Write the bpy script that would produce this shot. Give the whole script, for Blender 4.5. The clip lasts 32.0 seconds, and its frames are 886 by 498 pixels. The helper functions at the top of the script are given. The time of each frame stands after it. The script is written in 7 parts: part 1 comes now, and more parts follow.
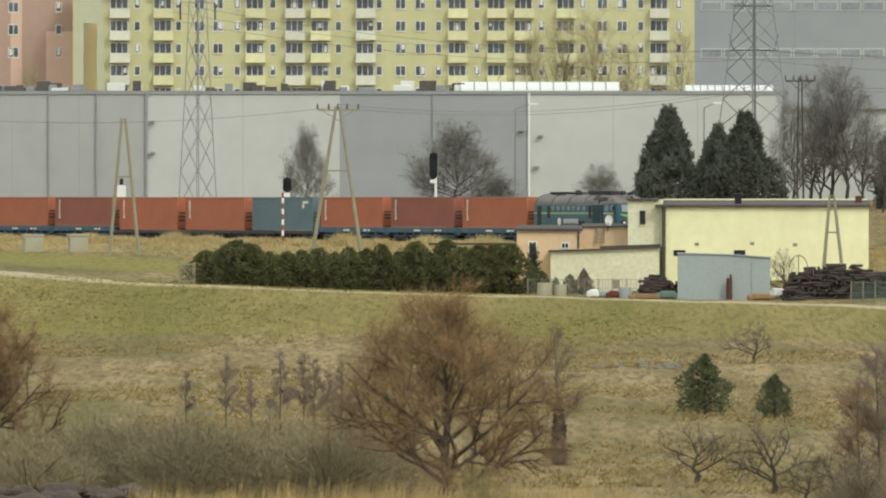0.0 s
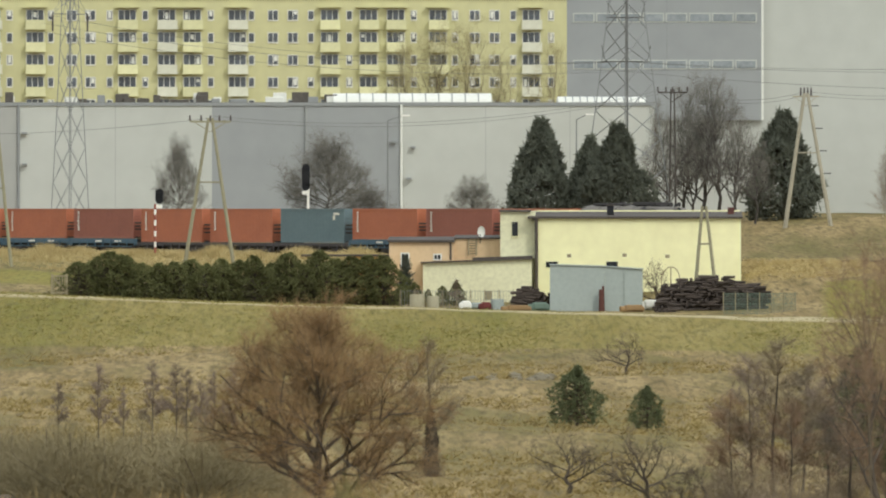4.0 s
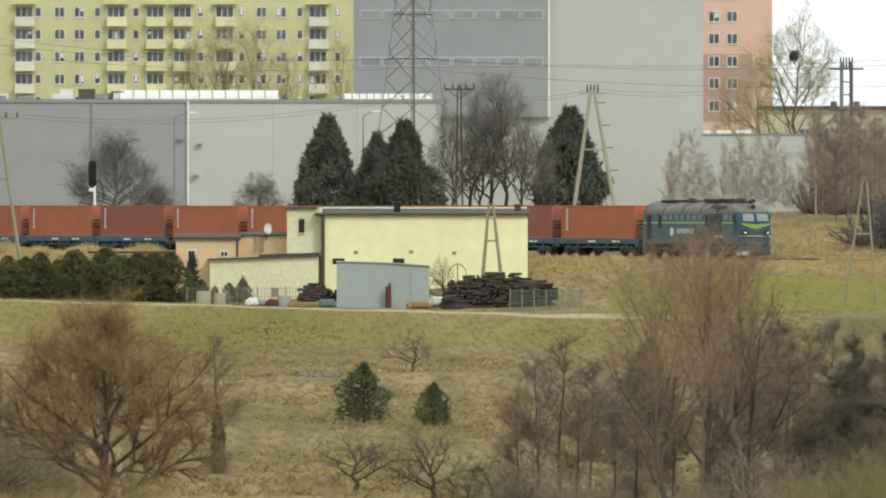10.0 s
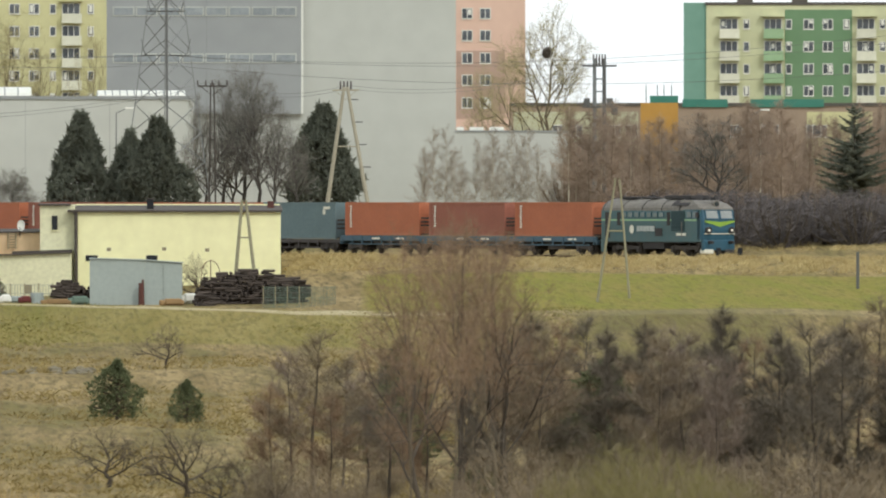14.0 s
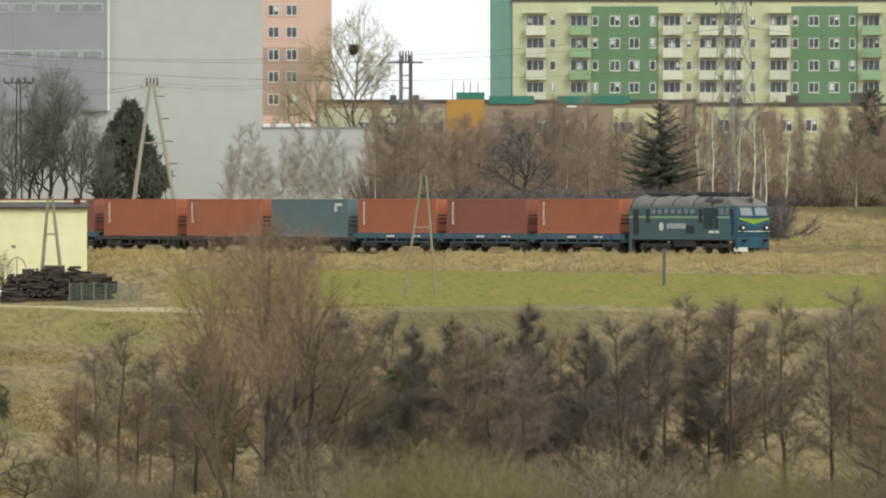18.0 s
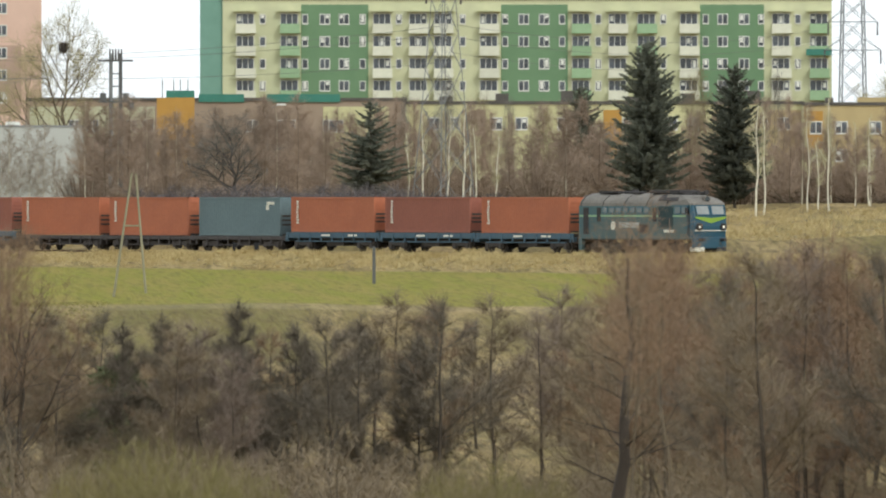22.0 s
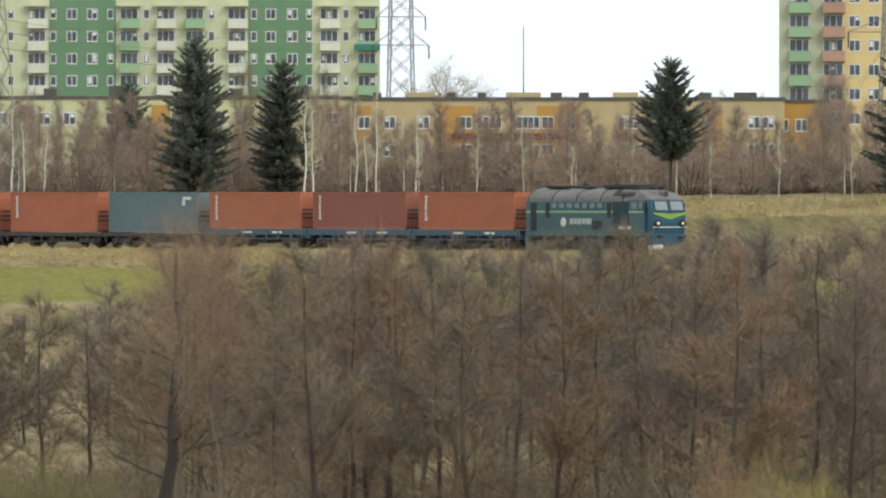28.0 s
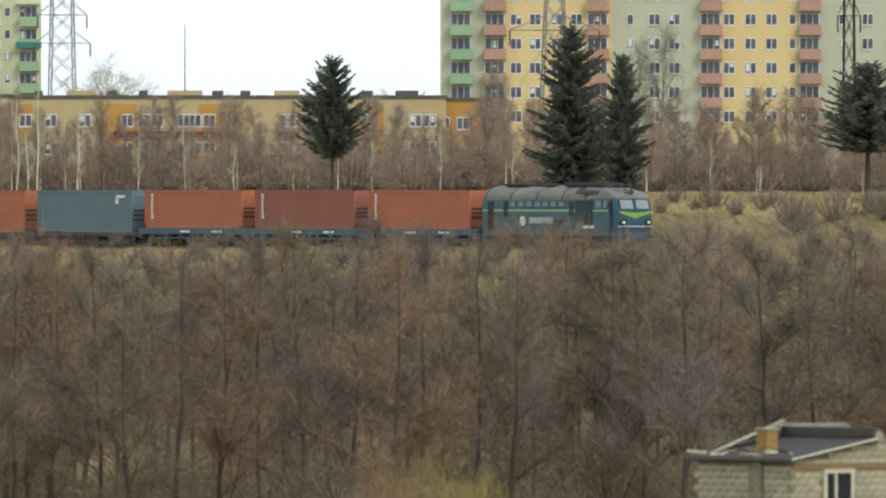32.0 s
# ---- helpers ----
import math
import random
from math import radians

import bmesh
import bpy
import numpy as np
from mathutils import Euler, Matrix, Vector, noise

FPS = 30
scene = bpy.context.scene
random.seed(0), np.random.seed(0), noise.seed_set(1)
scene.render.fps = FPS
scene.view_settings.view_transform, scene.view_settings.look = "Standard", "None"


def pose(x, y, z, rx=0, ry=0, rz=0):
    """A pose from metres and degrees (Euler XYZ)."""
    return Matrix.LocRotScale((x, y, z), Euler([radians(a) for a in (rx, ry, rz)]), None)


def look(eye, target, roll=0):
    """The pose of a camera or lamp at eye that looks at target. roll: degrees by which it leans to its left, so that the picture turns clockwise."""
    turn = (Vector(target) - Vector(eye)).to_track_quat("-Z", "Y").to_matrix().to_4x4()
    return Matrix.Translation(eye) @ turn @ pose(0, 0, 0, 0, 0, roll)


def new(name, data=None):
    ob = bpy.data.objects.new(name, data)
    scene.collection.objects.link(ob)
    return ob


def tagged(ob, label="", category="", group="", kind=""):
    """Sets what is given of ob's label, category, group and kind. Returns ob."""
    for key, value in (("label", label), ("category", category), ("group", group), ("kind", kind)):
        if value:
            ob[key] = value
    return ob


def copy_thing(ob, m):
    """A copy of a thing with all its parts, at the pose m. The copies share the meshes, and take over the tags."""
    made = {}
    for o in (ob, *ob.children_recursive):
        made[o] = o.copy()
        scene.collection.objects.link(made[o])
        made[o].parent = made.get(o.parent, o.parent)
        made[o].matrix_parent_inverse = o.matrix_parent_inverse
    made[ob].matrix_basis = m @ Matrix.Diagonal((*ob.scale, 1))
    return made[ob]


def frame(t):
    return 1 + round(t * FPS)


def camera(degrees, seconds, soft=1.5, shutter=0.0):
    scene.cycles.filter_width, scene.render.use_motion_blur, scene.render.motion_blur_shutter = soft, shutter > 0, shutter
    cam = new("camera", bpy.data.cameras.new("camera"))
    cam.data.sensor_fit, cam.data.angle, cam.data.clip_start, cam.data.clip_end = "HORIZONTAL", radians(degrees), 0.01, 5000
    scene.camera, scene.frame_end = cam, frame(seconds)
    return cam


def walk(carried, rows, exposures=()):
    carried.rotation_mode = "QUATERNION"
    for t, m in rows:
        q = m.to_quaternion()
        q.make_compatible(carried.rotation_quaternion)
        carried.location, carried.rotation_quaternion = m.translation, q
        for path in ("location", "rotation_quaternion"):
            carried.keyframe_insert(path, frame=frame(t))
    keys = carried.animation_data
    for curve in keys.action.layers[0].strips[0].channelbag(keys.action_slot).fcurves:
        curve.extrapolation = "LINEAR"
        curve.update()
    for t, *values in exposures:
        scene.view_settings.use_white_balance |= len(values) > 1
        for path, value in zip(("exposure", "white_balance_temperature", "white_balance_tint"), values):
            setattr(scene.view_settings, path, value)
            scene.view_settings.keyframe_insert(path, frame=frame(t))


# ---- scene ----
EXPOSURE, SKY, SUN, SUN_TURN, SOFT = 0.35, 0.12, 0.9, 150, 2.0
VEIL, CLOUD = 0.65, (8.6, 8.8, 8.6, 1)
STRAW_A, STRAW_B, STRAW_C, STRAW_D = (0.36, 0.268, 0.125), (0.235, 0.172, 0.073), (0.17, 0.145, 0.05), (0.12, 0.092, 0.04)
GREEN_A, GREEN_B, GREEN_C = (0.215, 0.207, 0.034), (0.25, 0.208, 0.05), (0.15, 0.135, 0.032)
# The camera stands on a hill at the origin and pans along a railway line about a kilometre away.
# Bearings u and dips v are in steps of 1/24000 radian; the eye is 4.05 m above the rails (z = 0).
STEP = 24000.0
EYE_Z = 4.05
LEVEL = -92.0


def at(u, v, d):
    """The place at bearing u and dip v, d metres away."""
    return Vector((d * math.sin(u / STEP), d * math.cos(u / STEP), EYE_Z - (v - LEVEL) / STEP * d))


def facing(u, z, d, turn=0.0):
    """A pose at bearing u, height z: local x to the right, y away from the eye; turn in degrees."""
    p = at(u, 0, d)
    return pose(p.x, p.y, z, 0, 0, -math.degrees(u / STEP) + turn)


def height_at(v, d):
    return EYE_Z - (v - LEVEL) / STEP * d


cam = camera(math.degrees(2 * math.atan(784 / STEP)), 32.0, soft=SOFT)
# a long lens, wide open and focused on the line
cam.data.dof.use_dof, cam.data.dof.focus_distance, cam.data.dof.aperture_fstop = True, 1100.0, 3.4
# seconds, bearing, dip of the middle of the view
VIEW = [
    (0.0, -0.0, 0.0), (0.5, 35.4, -13.5), (1.0, 70.7, -22.8), (1.5, 116.1, -26.3), (2.0, 154.7, -27.4),
    (2.5, 182.7, -26.0), (4.5, 240.6, -19.8), (5.0, 263.6, -20.1), (5.5, 296.4, -19.8), (6.0, 324.7, -18.1),
    (6.5, 350.9, -16.8), (7.0, 374.7, -15.2), (7.5, 393.8, -15.0), (8.0, 416.6, -14.7), (8.5, 454.7, -16.2),
    (9.0, 501.1, -16.0), (9.5, 548.2, -15.1), (10.0, 603.3, -14.8), (10.5, 657.1, -13.8), (11.0, 713.2, -13.4),
    (11.5, 770.5, -13.1), (12.0, 832.2, -12.3), (12.5, 887.3, -12.1), (13.0, 939.8, -10.7), (13.5, 990.2, -10.2),
    (14.0, 1040.2, -9.2), (14.5, 1086.0, -8.4), (16.5, 1250.1, -5.3), (17.0, 1293.6, -5.5), (17.5, 1337.2, -4.0),
    (18.0, 1382.8, -3.2), (18.5, 1433.7, -3.4), (19.0, 1489.8, -2.9), (19.5, 1555.2, -2.4), (20.0, 1620.1, -2.4),
    (20.5, 1687.6, -1.9), (21.0, 1758.2, -0.8), (21.5, 1828.5, -0.1), (22.0, 1896.1, -0.1), (22.5, 1965.3, 0.4),
    (23.0, 2033.3, 1.6), (23.5, 2098.9, 1.8), (24.0, 2165.4, 3.1), (24.5, 2230.4, 3.9), (25.0, 2295.3, 4.7),
    (25.5, 2361.6, 5.4), (27.5, 2629.8, 7.7), (28.0, 2695.6, 8.9), (28.5, 2767.0, 8.8), (29.0, 2839.1, 9.1),
    (29.5, 2913.8, 8.9), (30.0, 2989.2, 10.0), (30.5, 3065.3, 10.7), (31.0, 3142.7, 10.6), (31.5, 3219.7, 11.7),
    (32.0, 3294.7, 12.3),
]
walk(cam, [(t, pose(0, 0, EYE_Z, 90 - math.degrees((q - LEVEL) / STEP), 0, -math.degrees(p / STEP))) for t, p, q in VIEW],
     exposures=[(0, EXPOSURE + 0.03, 6200, 8), (20, EXPOSURE, 6150, 9), (21.8, EXPOSURE + 0.03, 6100, 9), (23, EXPOSURE + 0.24, 6050, 9), (24, EXPOSURE + 0.2, 6000, 9), (25, EXPOSURE + 0.1, 5950, 9), (28, EXPOSURE, 5850, 9), (32, EXPOSURE - 0.02, 5850, 9)])

# ---- light ----
world = bpy.data.worlds.new("sky")
scene.world = world
world.use_nodes = True
wn = world.node_tree
sky = wn.nodes.new("ShaderNodeTexSky")
sky.sky_type, sky.sun_disc = "NISHITA", False
sky.sun_elevation, sky.sun_rotation = radians(38), radians(SUN_TURN)
sky.air_density, sky.dust_density, sky.ozone_density = 1.0, 1.0, 1.0
pale = wn.nodes.new("ShaderNodeHueSaturation")
pale.inputs["Saturation"].default_value = 0.25
wn.links.new(sky.outputs["Color"], pale.inputs["Color"])
veil = wn.nodes.new("ShaderNodeMix")
veil.data_type = "RGBA"
veil.inputs["Factor"].default_value = VEIL
veil.inputs["B"].default_value = CLOUD   # a bright, even cloud deck
wn.links.new(pale.outputs["Color"], veil.inputs["A"])
wn.links.new(veil.outputs["Result"], wn.nodes["Background"].inputs["Color"])
wn.nodes["Background"].inputs["Strength"].default_value = SKY
sun = new("sun", bpy.data.lights.new("sun", "SUN"))
sun.data.energy, sun.data.angle, sun.data.color = SUN, radians(12), (1.0, 0.95, 0.84)
sun.matrix_world = look((0, 0, 0), (-math.sin(radians(SUN_TURN)) * math.cos(radians(38)),
                                     -math.cos(radians(SUN_TURN)) * math.cos(radians(38)), -math.sin(radians(38))))

# ---- materials ----
def material(name, colour, rough=0.85, metal=0.0, second=None, scale=1.0, amount=0.5, bump=0.0, random_tint=0.0, fine=8.0, spec=0.3):
    """A surface with two scales of variation between two colours, bump, and a tint that differs from piece to piece."""
    m = bpy.data.materials.new(name)
    m.use_nodes = True
    nt = m.node_tree
    bsdf = nt.nodes["Principled BSDF"]
    bsdf.inputs["Roughness"].default_value, bsdf.inputs["Metallic"].default_value = rough, metal
    bsdf.inputs["Specular IOR Level"].default_value = spec
    second = second or tuple(c * 0.7 for c in colour)
    co = nt.nodes.new("ShaderNodeTexCoord")
    big = nt.nodes.new("ShaderNodeTexNoise")
    big.inputs["Scale"].default_value, big.inputs["Detail"].default_value = scale, 5
    small = nt.nodes.new("ShaderNodeTexNoise")
    small.inputs["Scale"].default_value, small.inputs["Detail"].default_value = scale * fine, 4
    nt.links.new(co.outputs["Object"], big.inputs["Vector"])
    nt.links.new(co.outputs["Object"], small.inputs["Vector"])
    add = nt.nodes.new("ShaderNodeMath")
    add.operation = "ADD"
    nt.links.new(big.outputs["Fac"], add.inputs[0])
    nt.links.new(small.outputs["Fac"], add.inputs[1])
    ramp = nt.nodes.new("ShaderNodeMapRange")
    ramp.inputs["From Min"].default_value, ramp.inputs["From Max"].default_value = 0.75, 1.25
    ramp.inputs["To Max"].default_value = amount
    nt.links.new(add.outputs[0], ramp.inputs["Value"])
    mix = nt.nodes.new("ShaderNodeMix")
    mix.data_type = "RGBA"
    mix.inputs["A"].default_value, mix.inputs["B"].default_value = (*colour, 1), (*second, 1)
    nt.links.new(ramp.outputs["Result"], mix.inputs["Factor"])
    out = mix.outputs["Result"]
    if random_tint:
        info = nt.nodes.new("ShaderNodeObjectInfo")
        hsv = nt.nodes.new("ShaderNodeHueSaturation")
        span = nt.nodes.new("ShaderNodeMapRange")
        span.inputs["To Min"].default_value, span.inputs["To Max"].default_value = 1 - random_tint, 1 + random_tint
        nt.links.new(info.outputs["Random"], span.inputs["Value"])
        nt.links.new(span.outputs["Result"], hsv.inputs["Value"])
        nt.links.new(out, hsv.inputs["Color"])
        out = hsv.outputs["Color"]
    nt.links.new(out, bsdf.inputs["Base Color"])
    if bump:
        b = nt.nodes.new("ShaderNodeBump")
        b.inputs["Strength"].default_value, b.inputs["Distance"].default_value = 0.6, bump
        nt.links.new(small.outputs["Fac"], b.inputs["Height"])
        nt.links.new(b.outputs["Normal"], bsdf.inputs["Normal"])
    return m


def rgb(*v):
    """Linear colour from eight-bit screen values."""
    return tuple(((c / 255 + 0.055) / 1.055) ** 2.4 if c > 10 else c / 255 / 12.92 for c in v)


# ---- mesh helpers ----
def part(name, bm, mat, parent=None, label=""):
    """Links a bmesh as one mesh object under a thing or a part."""
    me = bpy.data.meshes.new(name)
    bm.to_mesh(me)
    bm.free()
    me.materials.append(mat)
    return hang(name, me, parent, label)


def hang(name, me, parent=None, label="", m=None):
    ob = new(name, me)
    ob.parent = parent
    if m is not None:
        ob.matrix_basis = m
    if label:
        ob["label"] = label
    return ob


def mesh_of(verts, faces, mat, name="piece", smooth=False):
    me = bpy.data.meshes.new(name)
    me.from_pydata(verts, [], faces)
    me.materials.append(mat)
    if smooth:
        me.shade_smooth()
    return me


def thing(name, m, label, category, group="", kind=""):
    ob = new(name)
    ob.matrix_basis = m
    return tagged(ob, label, category, group, kind)


def add_box(bm, x0, x1, y0, y1, z0, z1, m=None, bevel=0.0):
    """Adds a box between two corners."""
    r = bmesh.ops.create_cube(bm, size=1.0)
    vs = r["verts"]
    for v in vs:
        v.co = Vector((x0 + (v.co.x + 0.5) * (x1 - x0), y0 + (v.co.y + 0.5) * (y1 - y0), z0 + (v.co.z + 0.5) * (z1 - z0)))
    if bevel:
        es = {e for v in vs for e in v.link_edges}
        r = bmesh.ops.bevel(bm, geom=list(es), offset=bevel, segments=2, affect="EDGES", profile=0.5)
        vs = list({v for f in r["faces"] for v in f.verts} | {v for v in vs if v.is_valid})
    if m is not None:
        bmesh.ops.transform(bm, matrix=m, verts=vs)
    return vs


def box(x0, x1, y0, y1, z0, z1, bevel=0.0):
    bm = bmesh.new()
    add_box(bm, x0, x1, y0, y1, z0, z1, None, bevel)
    return bm


def add_rod(bm, p, q, r0, r1=None, sides=6):
    """Adds a tapered rod from p to q."""
    p, q = Vector(p), Vector(q)
    r1 = r0 if r1 is None else r1
    way = q - p
    m = Matrix.Translation((p + q) / 2) @ way.to_track_quat("Z", "Y").to_matrix().to_4x4()
    bmesh.ops.create_cone(bm, cap_ends=True, segments=sides, radius1=r0, radius2=max(r1, 1e-4), depth=way.length, matrix=m)


def rod(p, q, r0, r1=None, sides=8):
    bm = bmesh.new()
    add_rod(bm, p, q, r0, r1, sides)
    return bm


def prism(profile, x0, x1):
    """A solid with a (y, z) outline, drawn out along x."""
    bm = bmesh.new()
    a = [bm.verts.new((x0, y, z)) for y, z in profile]
    b = [bm.verts.new((x1, y, z)) for y, z in profile]
    n = len(profile)
    bm.faces.new(a)
    bm.faces.new(b[::-1])
    for i in range(n):
        bm.faces.new((a[i], b[i], b[(i + 1) % n], a[(i + 1) % n]))
    bmesh.ops.recalc_face_normals(bm, faces=bm.faces[:])
    return bm

# ---- ground ----
# Columns of the valley's profile: bearing, then (distance, height) from the camera's hill over the valley,
# the grassy dyke, the yard or field and the railway bank to the rising ground behind.
NEAR = [(0, 2.4), (60, 1.2), (150, -2.2), (300, -7.4), (450, -10.6), (560, -11.6)]
COLUMNS = [
    (-900, [(640, -10.3), (955, -6.2), (1012, -1.35), (1067, -0.95), (1165, -0.35), (1207, 0.15), (1227, -0.25), (1241, -0.2), (1263, 3.0), (1700, 4.6), (4900, 4.6)]),
    (-560, [(640, -10.3), (955, -6.2), (1004, -2.3), (1051, -1.8), (1132, -1.0), (1180, 0.1), (1198, -0.25), (1212, -0.2), (1238, 3.0), (1700, 4.6), (4900, 4.6)]),
    (-180, [(640, -10.3), (955, -6.1), (1000, -2.9), (1045, -2.8), (1109, -2.0), (1147, 0.0), (1159, -0.25), (1173, -0.2), (1219, 3.6), (1700, 4.6), (4900, 4.6)]),
    (300, [(640, -10.3), (950, -6.1), (992, -3.45), (1033, -3.4), (1084, -2.6), (1108, 0.0), (1112, -0.25), (1126, -0.2), (1206, 3.4), (1700, 4.6), (4900, 4.6)]),
    (800, [(640, -10.3), (930, -6.2), (972, -4.0), (1012, -3.2), (1043, -1.5), (1061, 0.0), (1067, -0.25), (1081, -0.2), (1203, 3.4), (1700, 4.6), (4900, 4.6)]),
    (1200, [(640, -10.3), (890, -6.2), (935, -3.7), (986, -2.0), (1013, -1.1), (1029, -0.15), (1034, -0.25), (1049, 0.2), (1160, 3.2), (1700, 4.6), (4900, 4.6)]),
    (1500, [(640, -10.6), (860, -6.3), (895, -3.3), (960, -1.8), (986, -1.2), (1004, 0.0), (1011, -0.25), (1026, 0.3), (1130, 3.2), (1700, 4.6), (4900, 4.6)]),
    (2400, [(640, -11.0), (790, -6.6), (840, -3.2), (898, -1.8), (923, -1.2), (941, 0.0), (949, -0.25), (965, 0.8), (1070, 3.4), (1700, 4.6), (4900, 4.6)]),
    (3300, [(620, -11.0), (740, -7.0), (780, -3.8), (837, -1.8), (866, -1.2), (884, 0.0), (894, -0.25), (912, 2.4), (972, 3.9), (1700, 4.6), (4900, 4.6)]),
    (4300, [(600, -11.0), (700, -7.0), (740, -3.8), (786, -1.8), (818, -1.2), (834, 0.0), (842, -0.25), (860, 2.6), (915, 3.9), (1700, 4.6), (4900, 4.6)]),
]
COL_U = np.array([c[0] for c in COLUMNS], float)
COL_D = np.array([[d for d, z in NEAR + c[1]] for c in COLUMNS], float)
COL_Z = np.array([[z for d, z in NEAR + c[1]] for c in COLUMNS], float)
COL_Z[-1, 3], COL_Z[-1, 4] = -3.9, -6.4   # a spur of higher ground under the hut
KNOTS = COL_D.shape[1]


def profile(u):
    u = min(max(u, COL_U[0]), COL_U[-1])
    ds = [np.interp(u, COL_U, COL_D[:, k]) for k in range(KNOTS)]
    zs = [np.interp(u, COL_U, COL_Z[:, k]) for k in range(KNOTS)]
    return ds, zs


def ground_z(u, d):
    ds, zs = profile(u)
    return float(np.interp(d, ds, zs))


def trodden(k, u):
    """A pale worn path along the dyke's crest."""
    return (1.0 if u < 1150 else 0.22) if 7.95 < k < 8.16 and u > -1000 else 0.0


def greenness(k, u):
    """How green the turf is at knot position k: the dyke's slope and the field are mown and green."""
    if 7.1 < k < 8.0:
        return 0.5 if u < 1150 else 0.12
    if u > 900 and 8.15 < k < 9.9:
        return 1.0
    if u < -380 and 9.0 < k < 9.95:
        return 0.75
    if u > 2300 and k > 11:
        return -0.25
    return 0.05


def ground_material():
    m = bpy.data.materials.new("turf")
    m.use_nodes = True
    nt = m.node_tree
    bsdf = nt.nodes["Principled BSDF"]
    bsdf.inputs["Roughness"].default_value = 0.95
    bsdf.inputs["Specular IOR Level"].default_value = 0.1
    co = nt.nodes.new("ShaderNodeTexCoord")

    def grain(scale, detail, squash=1.0):
        mp = nt.nodes.new("ShaderNodeMapping")
        mp.inputs["Scale"].default_value = (1, squash, 1)
        n = nt.nodes.new("ShaderNodeTexNoise")
        n.inputs["Scale"].default_value, n.inputs["Detail"].default_value = scale, detail
        n.inputs["Roughness"].default_value = 0.65
        nt.links.new(co.outputs["Object"], mp.inputs["Vector"])
        nt.links.new(mp.outputs["Vector"], n.inputs["Vector"])
        return n.outputs["Fac"]

    def blend(a, b, fac, lo=0.35, hi=0.65):
        span = nt.nodes.new("ShaderNodeMapRange")
        span.inputs["From Min"].default_value, span.inputs["From Max"].default_value = lo, hi
        nt.links.new(fac, span.inputs["Value"])
        x = nt.nodes.new("ShaderNodeMix")
        x.data_type = "RGBA"
        for slot, v in (("A", a), ("B", b)):
            if isinstance(v, tuple):
                x.inputs[slot].default_value = (*v, 1)
            else:
                nt.links.new(v, x.inputs[slot])
        nt.links.new(span.outputs["Result"], x.inputs["Factor"])
        return x.outputs["Result"]

    wide, mid, fine = grain(0.07, 5, 0.12), grain(0.5, 6, 0.07), grain(2.4, 5, 0.07)
    straw = blend(STRAW_A, STRAW_B, mid, 0.4, 0.6)
    straw = blend(straw, STRAW_C, wide, 0.46, 0.62)
    straw = blend(straw, STRAW_D, fine, 0.46, 0.68)
    green = blend(GREEN_A, GREEN_B, mid, 0.4, 0.6)
    green = blend(green, GREEN_C, fine, 0.48, 0.72)
    at_node = nt.nodes.new("ShaderNodeAttribute")
    at_node.attribute_name = "turf"
    jitter = nt.nodes.new("ShaderNodeMath")
    jitter.operation = "MULTIPLY_ADD"
    jitter.inputs[1].default_value = 0.5
    nt.links.new(mid, jitter.inputs[0])
    nt.links.new(at_node.outputs["Fac"], jitter.inputs[2])
    turf_colour = blend(straw, green, jitter.outputs[0], 0.35, 1.15)
    worn = nt.nodes.new("ShaderNodeAttribute")
    worn.attribute_name = "path"
    nt.links.new(blend(turf_colour, (0.46, 0.39, 0.23), worn.outputs["Fac"], 0.1, 0.95), bsdf.inputs["Base Color"])
    b = nt.nodes.new("ShaderNodeBump")
    b.inputs["Strength"].default_value, b.inputs["Distance"].default_value = 0.8, 0.35
    nt.links.new(fine, b.inputs["Height"])
    nt.links.new(b.outputs["Normal"], bsdf.inputs["Normal"])
    return m


def build_ground():
    us = [-75398.3, -60000, -45000, -30000, -18000, -9000, -4000, -1800] + list(range(-1000, 4401, 27)) + [5200, 7000, 12000, 20000, 32000, 46000, 60000, 75398]
    fine = {5: 3, 6: 46, 7: 20, 8: 16, 9: 8, 10: 8, 11: 3, 12: 3, 13: 8, 14: 6}
    ks = []
    for k in range(KNOTS - 1):
        n = fine.get(k, 2)
        ks += [k + i / n for i in range(n)]
    ks.append(KNOTS - 1)
    verts, turf, path = [], [], []
    for u in us:
        ds, zs = profile(u)
        for k in ks:
            i = min(int(k), KNOTS - 2)
            f = k - i
            d, z = ds[i] * (1 - f) + ds[i + 1] * f, zs[i] * (1 - f) + zs[i + 1] * f
            p = Vector((d * math.sin(u / STEP), d * math.cos(u / STEP), z))
            if -1000 <= u <= 4400 and 5 < k < 14.9:
                rough = 0.55 if k < 7 else 0.16
                if 11.2 < k < 13.1:
                    rough = 0.0
                p.z += rough * noise.noise((p.x * 0.06, p.y * 0.025, 1)) + rough * 0.5 * noise.noise((p.x * 0.3, p.y * 0.1, 5))
            verts.append(p)
            turf.append(greenness(k, u))
            path.append(trodden(k, u))
    n = len(ks)
    faces = [(a * n + b, a * n + b + 1, (a + 1) * n + b + 1, (a + 1) * n + b) for a in range(len(us) - 1) for b in range(n - 1)]
    me = mesh_of(verts, [f[::-1] for f in faces], ground_material(), "ground", True)
    me.attributes.new("turf", "FLOAT", "POINT").data.foreach_set("value", turf)
    me.attributes.new("path", "FLOAT", "POINT").data.foreach_set("value", path)
    tagged(new("ground", me), "dry straw-coloured valley with green mown strips below a railway", "ground", kind="structure")


build_ground()

# ---- railway ----
TRACK = Vector((63.31, 1015.03, 0.0))
ALONG = Vector((0.4373, -0.8993, 0.0)).normalized()
TRACK_TURN = math.degrees(math.atan2(ALONG.y, ALONG.x))


